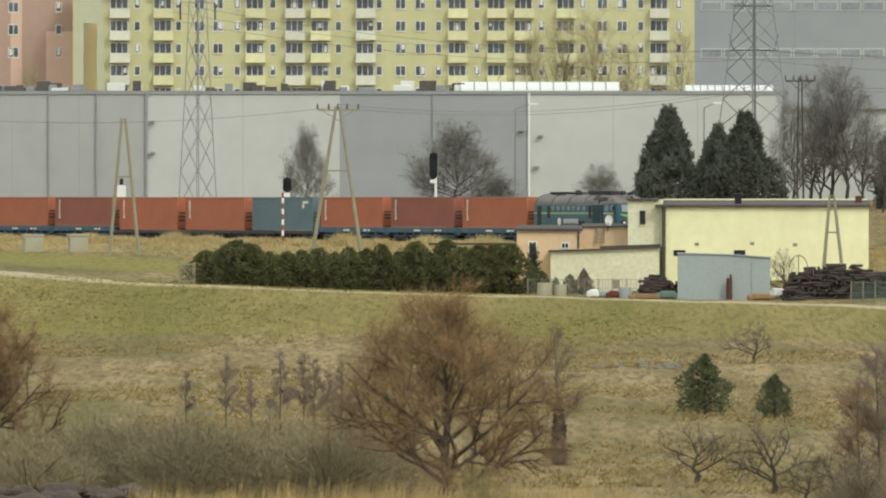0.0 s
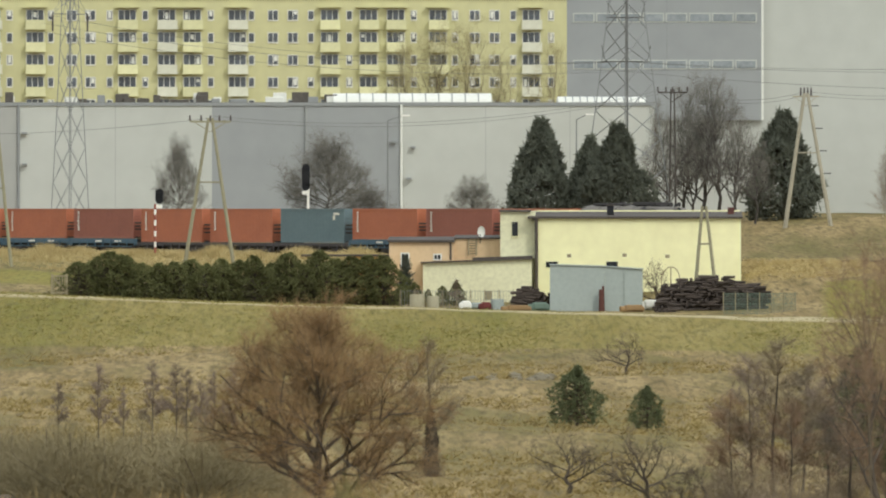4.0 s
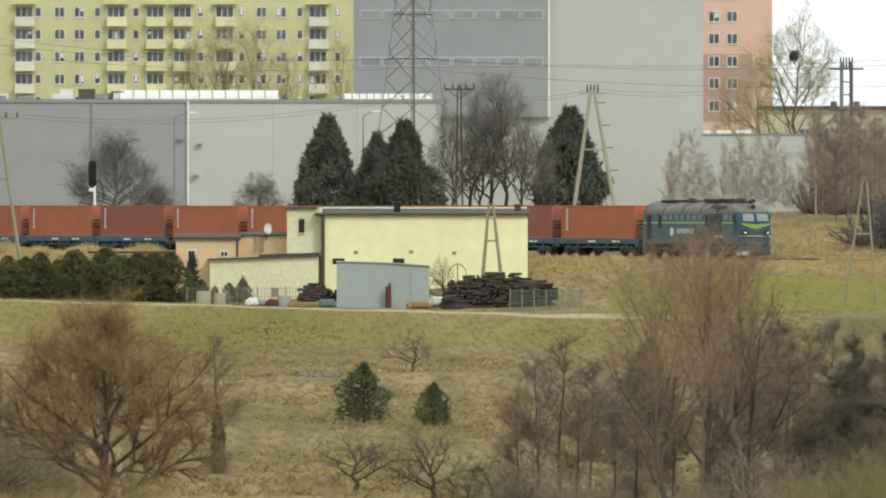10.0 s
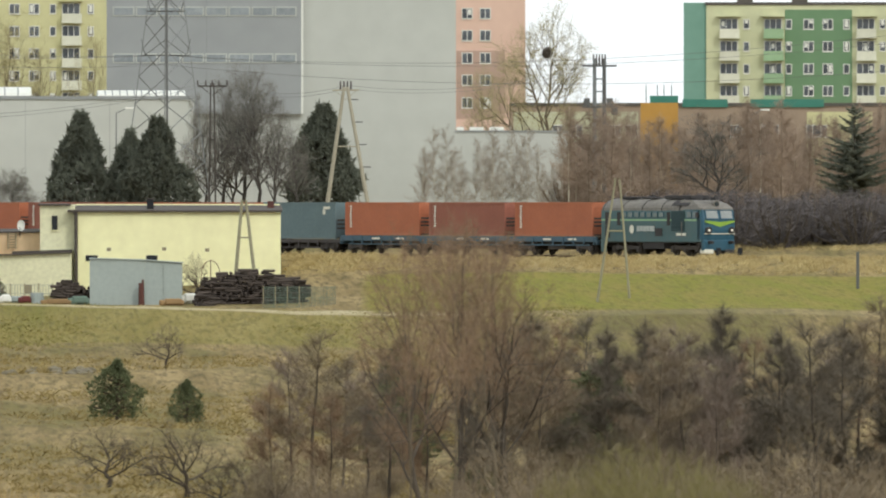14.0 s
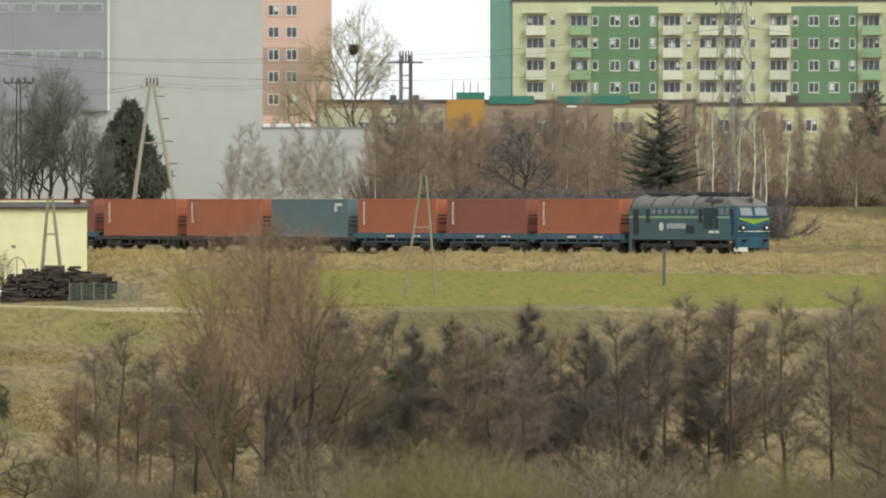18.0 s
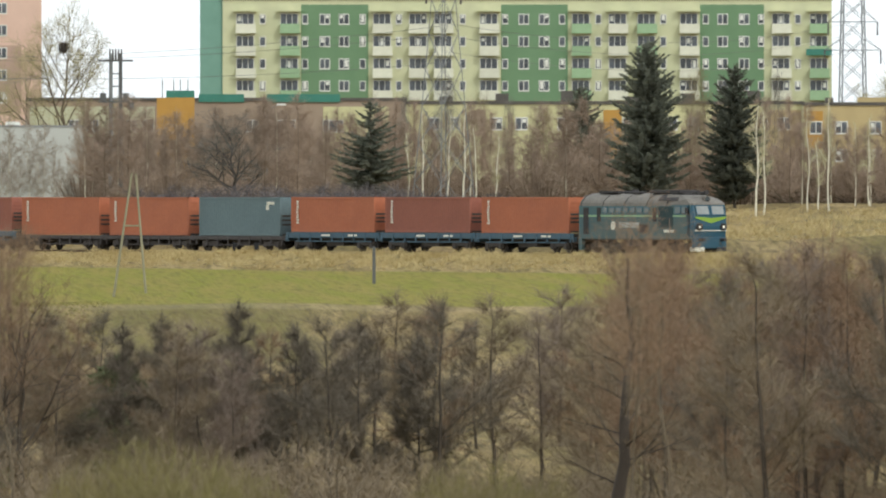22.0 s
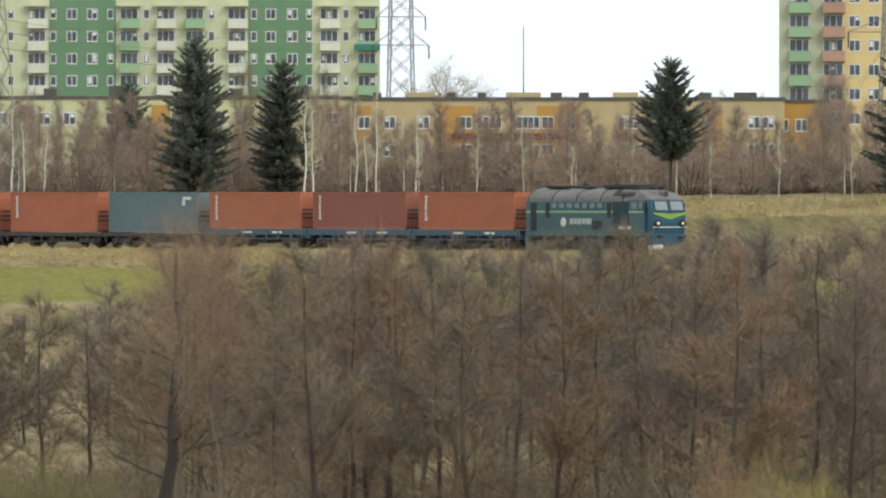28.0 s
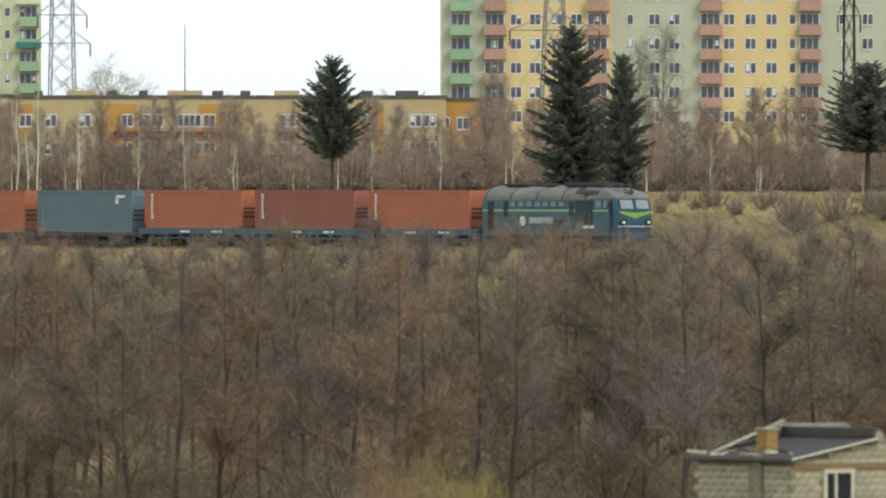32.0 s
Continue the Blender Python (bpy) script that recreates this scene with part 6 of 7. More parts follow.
    plant(SPRUCES[0], 3960, 1150, -175, 0.8)
    for u, v, d, wd, s in ((150, -420, 1650, 0.7, 0), (215, -440, 1650, 0.8, 0), (290, -450, 1650, 0.8, 0), (340, -400, 1650, 0.6, 0), (425, -420, 1650, 0.5, 0), (-735, -350, 1650, 0.4, 0),
                           (1120, -350, 1600, 0.6, 0), (1160, -380, 1600, 0.7, 0), (3690, -405, 1350, 0.9, 1), (3640, -380, 1350, 0.7, 1), (3380, -330, 1350, 0.7, 1), (3395, -310, 1350, 0.8, 1)):
        plant(POPLARS[1] if s else ESTATE, u, d, v, wd * (1 if s else 1.3), group="trees of the estate")
    plant(NEST_TREE, 1222, 1420, -478, 0.8, 200)
    plant(NEST_TREE, 2702, 1490, -345, 1.25, 60, label="pale bare tree rising above the terrace roof")
    for u, v in ((2900, -275), (3200, -285), (3240, -280), (3030, -275)):
        plant(POPLARS[0] if rr.random() < 0.4 else ROUND[0], u, 1560, v, 0.9, group="trees of the estate")


def hedge():
    rr = random.Random(27)
    plant(make_bushy(101, 3, 4.2, needle_hedge, "clipped rounded dark green hedge bush", "hedge_bush", 1400, 4.0, 0, 0.06), -418, 1012, 2, 1.0, z=-3.1)
    src = [make_bushy(s, 3.2, 3.0, needle_hedge, "dark green thuja hedge plant with yellowed tips", "hedge_bush", 1200, 2.2, 6, 0.06) for s in (102, 103)]
    for i in range(19):
        u = -392 + i * 28.5
        plant(src[i % 2], u, 1014 + rr.uniform(-2, 2), -8 + rr.uniform(-10, 14), rr.uniform(0.95, 1.3), z=-3.2, group="thuja hedge")
    for i in range(5):
        plant(src[i % 2], 150 + i * 25, 1020, 45 + rr.uniform(-10, 10), 0.8, z=-3.3, label="low dark evergreen before the lean-to")
    plant(SPRUCES[0], 160, 1030, -10, 0.55, z=-3.3, label="young spruce before the cottage")
    plant(YOUNG[0], 250, 1012, 28, 1.4, z=-3.4, label="small tree stump with moss in the yard")
    plant(ORCHARD[0], 600, 1020, -12, 0.9, z=-3.4, label="small bare tree before the workshop")


foreground()
behind_the_line()
hedge()

# ---- poles, pylons, signals and clutter ----
pole_wood = material("tarred_pole", rgb(150, 145, 118), second=rgb(120, 114, 94), scale=1.5)
pole_concrete = material("pole_concrete", rgb(168, 162, 142), second=rgb(140, 134, 118), scale=1.5)
pylon_dark = material("weathered_dark_steel", rgb(98, 98, 95), second=rgb(82, 82, 80), rough=0.7, scale=1)
lattice_grey = material("galvanised_lattice", rgb(132, 134, 132), second=rgb(112, 114, 112), rough=0.6, metal=0.2, scale=1)
insulator = material("insulator_brown", rgb(84, 76, 72), rough=0.3, scale=2)
cable_mat = material("cable", rgb(120, 120, 116), scale=1)
signal_white = material("signal_white", rgb(232, 230, 220), scale=2, amount=0.2)
signal_red = material("signal_red", rgb(146, 84, 70), scale=2, amount=0.3)


def tube(points, r, sides):
    """One connected tube along the points."""
    bm = bmesh.new()
    way = (points[-1] - points[0]).normalized()
    e1 = way.cross(Vector((0.31, 0.95, 0.1))).normalized()
    e2 = way.cross(e1)
    rings = [[bm.verts.new(p + e1 * r * math.cos(2 * math.pi * k / sides + 0.4) + e2 * r * math.sin(2 * math.pi * k / sides + 0.4)) for k in range(sides)] for p in points]
    for p, q in zip(rings, rings[1:]):
        for k in range(sides):
            bm.faces.new((p[k], p[(k + 1) % sides], q[(k + 1) % sides], q[k]))
    bm.faces.new(rings[0][::-1])
    bm.faces.new(rings[-1])
    bmesh.ops.recalc_face_normals(bm, faces=bm.faces[:])
    return bm


def a_pole(u, v, d, legs, v_base, label, arm=0.0, mat=None, thick=0.15):
    """An A-shaped pole: apex at dip v, feet at the bearings legs (relative), optional cross-arm with insulators."""
    mat = mat or pole_wood
    zb = height_at(v_base, d)
    k = d / STEP
    root = thing("utility_pole", facing(u, zb, d), label, "utility pole")
    top = height_at(v, d) - zb
    for i, du in enumerate(legs):
        x = du * k
        part("leg", rod((x, 0.3 * (-1) ** i, -0.6), (0.14 * (-1 if i == 0 else 1), 0.0, top), thick, thick * 0.72), mat, root)
    y = 0.45
    part("brace", rod((legs[0] * k * y, 0, top * (1 - y)), (legs[-1] * k * y, 0, top * (1 - y)), 0.06, sides=6), mat, root)
    if arm:
        a = arm * k
        part("cross_arm", box(-a, a, -0.08, 0.08, top - 0.35, top - 0.2), mat, root)
        spots, tall = ((-0.45, -0.15, 0.15, 0.45), 0.5) if mat is pole_concrete else ((-a, -a * 0.45, 0.0, a * 0.45, a), 0.22)
        for x in spots:
            part("insulator", rod((x, 0, top - 0.2), (x, 0, top + tall), 0.09, 0.06), insulator, root)
        for i in range(4) if mat is pole_concrete else ():
            f = 0.1 + 0.17 * i
            x = 0.14 + (legs[-1] * k - 0.14) * f
            part("step_bracket", box(x, x + 0.75, -0.05, 0.05, top * (1 - f), top * (1 - f) + 0.1), pylon_dark, root)
        for s in (-1, 1):
            part("arm_stay", rod((s * a * 0.8, 0, top - 0.3), (0, 0, top - 1.1), 0.035, sides=5), mat, root)
    return root


def lattice_tower(u, d, v_base, v_top, half_base, half_top, arms, label, mat=None, thick=0.07, panels=9, crossed=True, brace_mat=None, turn=8):
    """A square steel lattice tower with crossed bracing and arms at the given dips."""
    mat = mat or lattice_grey
    k = d / STEP
    zb = min(height_at(v_base, d), ground_z(u, d) - 0.1)
    root = thing("lattice_pylon", facing(u, zb, d, turn), label, "pylon")
    H = height_at(v_top, d) - zb

    def half(z):
        f = max(0, 1 - z / H)
        return (half_top + (half_base - half_top) * f ** 1.25) * k

    zs = [H * (1 - (1 - i / panels) ** 1.2) for i in range(panels + 1)]
    corners = ((-1, -1), (1, -1), (1, 1), (-1, 1))
    for i, (sx, sy) in enumerate(corners):
        part("leg", tube([Vector((sx * half(z), sy * half(z), z)) for z in zs], thick * (1.9 if brace_mat and i == 0 else 1), 4), brace_mat if brace_mat and i else mat, root)
    for i, (z0, z1) in enumerate(zip(zs, zs[1:])):
        for (ax, ay), (bx, by) in zip(corners, corners[1:] + corners[:1]):
            h0, h1 = half(z0), half(z1)
            part("brace", rod((ax * h0, ay * h0, z0), (bx * h1, by * h1, z1), thick * (0.55 if crossed else 0.8), sides=4), brace_mat or mat, root)
            if crossed:
                part("brace", rod((bx * h0, by * h0, z0), (ax * h1, ay * h1, z1), thick * 0.55, sides=4), brace_mat or mat, root)
    for v, reach in arms:
        z = height_at(v, d) - zb
        a = reach * k
        for y in (-half(z), half(z)):
            part("cross_arm", rod((-half(z), y, z), (half(z), y, z), thick * 0.6, sides=4), mat, root)
            for e in (-1, 1):
                part("arm_chord", rod((e * a, 0, z), (e * half(z), y, z), thick * 0.6, sides=4), mat, root)
                part("arm_stay", rod((e * a, 0, z), (e * half(z), y, z + 1.4), thick * 0.5, sides=4), mat, root)
        for x in (-a, a) if crossed else ():
            part("insulator_string", rod((x, 0, z), (x, 0, z - 1.6), 0.09, sides=6), insulator, root)
    return root


def wire(a, b, sag, r=0.018):
    """A hanging cable between two places."""
    a, b = Vector(a), Vector(b)
    n = 16
    bm = tube([a.lerp(b, j / n) - Vector((0, 0, sag * 4 * j / n * (1 - j / n))) for j in range(n + 1)], r, 3)
    me = bpy.data.meshes.new("power_cable")
    bm.to_mesh(me)
    bm.free()
    me.materials.append(cable_mat)
    tagged(new("power_cable", me), "thin sagging overhead power cable", "cable", "overhead cables")


a_pole(-565, -231, 1080, (-25, 27), -2, "A-shaped timber pole in front of the goods train")
a_pole(-186, -252, 1065, (-46, 42), 0, "A-shaped timber pole with cross-arm before the train", 36, thick=0.16)
a_pole(868, -296, 1165, (-38, 46), -62, "A-shaped concrete pole with cross-arm behind the line", 24, pole_concrete, 0.2)
a_pole(688, -96, 1006, (-17, 22), 52, "low A-shaped timber pole beside the wood stack")
a_pole(1349, -134, 945, (-36, 22), 72, "A-shaped timber pole standing in the green field", thick=0.1)
a_pole(632, -303, 1172, (-6, 6), -80, "timber pole with insulators among bare trees", 26, bark_grey, 0.09)
tw = thing("utility_pole", facing(1317, height_at(-110, 1182), 1182), "twin concrete pole carrying cross-arms and switchgear", "utility pole")
H = height_at(-346, 1182) - height_at(-110, 1182)
for x in (-0.42, 0.42):
    part("post", rod((x, 0, -3), (x, 0, H), 0.2, 0.16), pylon_dark if x > 0 else lattice_grey, tw)
for z, a in ((H - 0.7, 1.5), (H * 0.63, 1.5), (H * 0.2, 1.0)):
    part("cross_arm", box(-a, a, -0.25, 0.25, z, z + 0.16), pylon_dark, tw)
for i in range(9):
    part("rung", box(-0.4, 0.4, -0.06, 0.06, 1 + i * 1.1, 1.12 + i * 1.1), lattice_grey, tw)
for x in (-0.5, -0.25, 0.0, 0.25, 0.5):
    part("insulator", rod((x, 0, H - 0.55), (x, 0, H + 0.4), 0.1, 0.06), insulator, tw)
for x, z in ((-1.1, 0.63), (0.9, 0.63), (1.3, 0.57), (0.5, 0.44), (-0.6, 0.2), (0.6, 0.2)):
    part("switch_box", box(x - 0.28, x + 0.28, -0.3, 0.3, H * z + 0.1, H * z + 0.85, 0.05), pylon_dark, tw)
# brick-brown shed with pale heating pipes before it
pr = thing("brick_shed", facing(1318, ground_z(1318, 1262), 1262), "low brick-brown shed behind the birches", "shed")
top = height_at(-196, 1262) - ground_z(1318, 1262)
part("wall", box(-3.0, 2.9, 0, 5, -1, top), plaster_brown, pr)
part("roof", box(-3.1, 3.0, -0.2, 5.1, top, top + 0.15), felt, pr)
pp = thing("pipe_rack", facing(1318, ground_z(1318, 1258), 1258), "pale lagged heating pipe on tall bent supports", "pipe")
for z in (top - 0.25, top - 2.4):
    part("pipe", rod((-3.0, 0, z), (2.6, 0, z), 0.14, sides=8), pole_concrete, pp)
for x in (-3.0, -1.6, 1.1, 2.6):
    part("support", rod((x, 0, -0.5), (x, 0, top - 0.1), 0.1, sides=8), pole_concrete, pp)

post = thing("concrete_post", facing(1774, ground_z(1774, 935), 935), "slim weathered concrete post in the field", "post")
part("shaft", box(-0.11, 0.11, -0.11, 0.11, -0.3, height_at(-4, 935) - ground_z(1774, 935), 0.02), pylon_dark, post)
for u in (1528, 1566):
    z = ground_z(u, 1001)
    mk = thing("marker_post", facing(u, z, 1001), "short dark marker post on the railway bank", "post", "marker posts")
    part("shaft", box(-0.18, 0.18, -0.15, 0.15, -0.2, 0.75, 0.04), iron_black, mk)

lattice_tower(-434, 1236, -96, -560, 24, 8, [(-436, 46)], "grey steel lattice pylon before the warehouse wall", thick=0.05, turn=48)
lattice_tower(550, 1178, -92, -640, 60, 10, [(-352, 54), (-430, 40)], "dark steel lattice pylon rising behind the yard", pylon_dark, thick=0.06, panels=13, crossed=False, brace_mat=lattice_grey, turn=47)
lattice_tower(1897, 1060, -96, -640, 42, 6, [(-470, 40)], "pale steel lattice pylon in the birch wood", lattice_grey, thick=0.05, panels=10, turn=40)
lattice_tower(2621, 1590, -200, -520, 26, 17, [(-402, 44), (-352, 50)], "green-grey lattice pylon behind the terrace", panels=12)
lattice_tower(3492, 1350, -150, -520, 30, 13, [(-375, 80)], "grey lattice pylon before the tall block", panels=10)
lattice_tower(4013, 1330, -180, -520, 12, 8, [(-400, 20)], "slim dark lattice mast beside the tall block", iron_black, 0.06)
m_ = thing("antenna_mast", facing(2838, height_at(-262, 1456), 1456), "thin antenna mast above the terrace roof", "mast")
part("pole", rod((0, 0, 0), (0, 0, height_at(-272, 1456) - height_at(-262, 1456)), 0.1, 0.07), iron_black, m_)
part("whip", rod((0, 0, height_at(-272, 1456) - height_at(-262, 1456)), (0, 0, height_at(-385, 1456) - height_at(-262, 1456)), 0.06, 0.04), iron_black, m_)

for u, d, v, arm in ((462, 1205, -258, 0.9), (128, 1212, -256, 1.3), (1585, 1140, -255, 0.9)):
    z = ground_z(u, d)
    lamp = thing("street_lamp", facing(u, z, d), "thin grey street lamp with a short curved arm", "street lamp", "street lamps behind the line")
    H2 = height_at(v, d) - z
    part("pole", rod((0, 0, -0.3), (0, 0, H2 - 0.4), 0.09, 0.05, 8), lattice_grey, lamp)
    part("arm", rod((0, 0, H2 - 0.42), (arm, -0.2, H2), 0.04, 0.035, 6), lattice_grey, lamp)
    part("lamp_head", box(arm - 0.1, arm + 0.7, -0.35, -0.05, H2 - 0.06, H2 + 0.1, 0.04), signal_white, lamp)
for dv in (0, 6):
    wire(at(868, -293 - dv, 1165), at(1317, -335 - dv, 1182), 1.2)
    wire(at(632, -300 - dv, 1172), at(868, -293 - dv, 1165), 0.9)
    wire(at(-186, -250 - dv, 1065), at(632, -300 - dv, 1172), 1.6)
wire(at(-980, -240, 1080), at(-186, -252, 1065), 1.0)
for v, v2, v3 in ((-436, -352, -395), (-420, -352, -380), (-405, -335, -330)):
    wire(at(-434 - 46, v, 1236), at(550, v2, 1178), 1.5)
    wire(at(550, v2, 1178), at(1897, v3, 1095), 1.5)
for dv in (0, 22, 50):
    wire(at(1897, -400 + dv, 1095), at(2621, -402 + dv, 1590), 2.0)
for du in (-44, 44):
    wire(at(2621 + du, -352, 1590), at(3492, -375, 1350), 24)


def signal(u, d, v0, v1, v_foot, striped, label):
    k = d / STEP
    zb = height_at(v_foot, d)
    root = thing("railway_signal", facing(u, zb, d), label, "railway signal")
    z0, z1 = height_at(v1, d) - zb, height_at(v0, d) - zb
    bm = bmesh.new()
    w = 0.34
    add_box(bm, -w, w, -0.06, 0.06, z0 + w, z1 - w)
    for z in (z0 + w, z1 - w):
        bmesh.ops.create_cone(bm, cap_ends=True, segments=16, radius1=w, radius2=w, depth=0.12, matrix=Matrix.Translation((0, 0, z)) @ Matrix.Rotation(math.pi / 2, 4, "X"))
    part("backboard", bm, iron_black, root)
    for i in range(3):
        z = z0 + w + i * (z1 - z0 - 2 * w) / 2
        part("hood", rod((0, 0.05, z), (0, 0.35, z), 0.13, sides=10), iron_black, root)
    off = -0.35 if striped else 0.0
    if striped:
        n = 9
        for i in range(n):
            part("post_band", rod((off, 0, z0 * i / n), (off, 0, z0 * (i + 1) / n), 0.1), signal_white if i % 2 else signal_red, root)
    else:
        part("post", rod((0.2, 0.1, 0), (0.2, 0.1, z0 + 0.4), 0.11), signal_white, root)
    part("bracket", box(-0.3, 0.25, -0.05, 0.15, z0 - 0.35, z0 - 0.05), signal_white, root)
    return root


signal(-276, 1108, -127, -100, -14, True, "black railway signal on a red and white post")
signal(-17, 1165, -171, -124, -60, False, "tall black railway signal on a white post")
b_ = thing("relay_cabinet", facing(-569, -0.2, 1216), "white relay cabinet on a post behind the train", "cabinet")
part("post", rod((0, 0, -0.3), (0, 0, 3.9), 0.08), iron_black, b_)
part("housing", box(-0.4, 0.4, -0.2, 0.2, 3.9, 5.3, 0.04), signal_white, b_)
part("cap", rod((0, 0, 5.35), (0, 0, 5.9), 0.16, sides=8), iron_black, b_)
for u in (-726, -646):
    z = ground_z(u, 1150)
    cb = thing("concrete_block", facing(u, z, 1150, 12), "weathered pale concrete block on the railway bank", "concrete block", "concrete blocks")
    part("block", box(-0.8, 0.8, -0.5, 0.5, -0.3, 1.35, 0.08), concrete, cb)
    part("cap_slab", box(-0.9, 0.9, -0.55, 0.55, 1.35, 1.55, 0.04), concrete, cb)


def wood_stack(u0, u1, d, h, seed, label):
    k = d / STEP
    um = (u0 + u1) / 2
    z = ground_z(um, d) - 0.1
    root = thing("log_stack", facing(um, z, d), label, "log stack")
    rr = random.Random(seed)
    w = (u1 - u0) * k
    log = None
    cols = int(w / 0.38)
    for c in range(cols):
        x = -w / 2 + (c + 0.5) * w / cols
        top = h * (0.55 + 0.45 * math.sin(math.pi * min(1, (c + 0.8) / cols)) ** 0.6) * rr.uniform(0.85, 1.08)
        for r in range(int(top / 0.185)):
            if log is None:
                log = part("log", rod((-0.45, 0, 0), (0.45, 0, 0), 0.115, 0.095, 7), log_dark, root)
                o = log
            else:
                o = hang("log", log.data, root)
            o.matrix_basis = pose(x + rr.uniform(-0.1, 0.1), rr.uniform(-0.35, 0.2), 0.12 + r * 0.185, rr.uniform(0, 360), rr.uniform(-9, 9), rr.choice([0, 0, 0, 90]) + rr.uniform(-14, 14))
    part("core", prism([(0.1, 0), (1.2, 0), (0.9, h * 0.62), (0.2, h * 0.62)], -w / 2 + 0.4, w / 2 - 0.4), log_dark, root)


wood_stack(606, 800, 1003, 2.6, 3, "long dark stack of logs and scrap timber")
wood_stack(352, 418, 1004, 2.0, 5, "dark heap of stacked firewood by the lean-to")
wood_stack(600, 640, 996, 1.1, 9, "low pile of dark timber on the grass")


def mesh_fence(u0, u1, d, h, n, label, mat, slats=0):
    k = d / STEP
    um = (u0 + u1) / 2
    z = ground_z(um, d)
    root = thing("fence", facing(um, z, d), label, "fence")
    w = (u1 - u0) * k
    for i in range(n + 1):
        x = -w / 2 + w * i / n
        part("post", rod((x, 0, -0.3), (x, 0, h + 0.1), 0.04, sides=6), wood_grey, root)
    for z_ in (0.08, h * 0.5, h):
        part("rail", rod((-w / 2, 0, z_), (w / 2, 0, z_), 0.015, sides=5), mat, root)
    for i in range(slats):
        x = -w / 2 + w * (i + 0.5) / slats
        part("wire", rod((x, 0, 0.05), (x, 0, h), 0.014, sides=4), mat, root)


fence_green = material("fence_green", rgb(104, 122, 108), second=rgb(90, 104, 94), scale=1)
mesh_fence(722, 850, 988, 1.55, 6, "green wire mesh fence beside the log stack", fence_green, 60)
mesh_fence(150, 350, 1006, 1.3, 8, "grey wire fence before the lean-to", lattice_grey, 40)
gate = thing("garden_gate", facing(-453, ground_z(-453, 1010), 1010), "grey wooden gate at the hedge's end", "gate")
for x in (-0.55, 0.55):
    part("post", box(x - 0.07, x + 0.07, -0.07, 0.07, -0.2, 1.6), wood_grey, gate)
for z_ in (0.15, 1.4):
    part("rail", box(-0.55, 0.55, -0.03, 0.03, z_, z_ + 0.1), wood_grey, gate)
part("brace", rod((-0.5, 0, 1.4), (0.5, 0, 0.2), 0.05, sides=5), wood_grey, gate)
for i in range(5):
    part("slat", box(-0.42 + i * 0.2, -0.36 + i * 0.2, -0.05, -0.03, 0.1, 1.5), wood_grey, gate)

och = thing("ochre_shed", facing(94, -3.0, 1046), "ochre-yellow shed with dark roof behind the hedge", "shed")
part("wall", box(-1.6, 1.5, 0, 3, 0, 3.35), plaster_ochre, och)
part("roof", box(-5.2, 1.6, -0.15, 3.1, 3.35, 3.5), felt, och)
for u, d, w, h, mat, name, lb, cat in (
        (300, 1004, 0.9, 0.45, maroon, "crate", "red plastic crate lying in the yard", "crate"),
        (265, 1003, 0.9, 0.5, signal_white, "tub", "upturned white tub in the yard", "tub"),
        (285, 1005, 1.4, 0.4, shed_grey, "sheet_pile", "pile of grey sheet metal in the yard", "sheet pile"),
        (180, 1004, 1.1, 1.0, concrete, "barrel", "grey drum by the yard fence", "drum"),
        (208, 1004, 0.9, 0.9, concrete, "barrel", "grey drum by the yard fence", "drum"),
        (322, 1004, 1.0, 0.8, shed_grey, "barrel", "grey metal drum by the yard fence", "drum"),
        (395, 1000, 1.6, 0.5, fence_green, "tarpaulin", "green folded tarpaulin beside the firewood", "tarpaulin"),
        (590, 1006, 1.3, 0.6, signal_white, "tub", "white enamel bath by the log stack", "bath"),
        (355, 997, 2.2, 0.35, twig_rust, "leaf_heap", "heap of rust-brown leaves and boards", "heap"),
        (560, 999, 1.8, 0.4, twig_rust, "leaf_heap", "heap of tawny dry stalks against the shed", "heap")):
    z = ground_z(u, d)
    t_ = thing(name, facing(u, z, d, 10), lb, cat)
    bm = bmesh.new()
    if "drum" in lb:
        bmesh.ops.create_cone(bm, cap_ends=True, segments=14, radius1=w / 2, radius2=w / 2, depth=h, matrix=Matrix.Translation((0, 0, h / 2)))
        add_rod(bm, (0, 0, h * 0.33), (0, 0, h * 0.37), w / 2 + 0.02, sides=14)
    else:
        add_box(bm, -w / 2, w / 2, -0.4, 0.4, 0, h, None, min(h, w) * 0.3)
        add_box(bm, -w * 0.3, w * 0.4, -0.5, 0.2, h * 0.2, h * 1.25, None, h * 0.25)
    part("body", bm, mat, t_)
arch = thing("wire_arch", facing(629, -3.4, 1012), "rusty wire hoop standing by the wall", "hoop")
for i in range(10):
    a0, a1 = math.pi * i / 10, math.pi * (i + 1) / 10
    part("rod", rod((math.cos(a0) * 0.7, 0, 2.0 + math.sin(a0) * 1.1), (math.cos(a1) * 0.7, 0, 2.0 + math.sin(a1) * 1.1), 0.03, sides=5), rust, arch)
for x in (-0.7, 0, 0.7):
    part("rod", rod((x, 0, 0), (x, 0, 2.0 if x else 3.1), 0.03, sides=5), rust, arch)
bx = thing("meter_box", facing(692, ground_z(692, 1007), 1007), "grey meter box fixed between the pole's legs", "meter box")
part("housing", box(-0.75, 0.9, -0.1, 0.3, 1.75, 2.5, 0.03), felt, bx)
part("stand", box(-0.08, 0.08, 0.0, 0.2, 0, 1.76), wood_grey, bx)

# stones on the meadow and rubble by the stream
stone_grey = material("field_stone", rgb(122, 114, 94), second=rgb(98, 90, 76), scale=1.5, bump=0.03, random_tint=0.2)
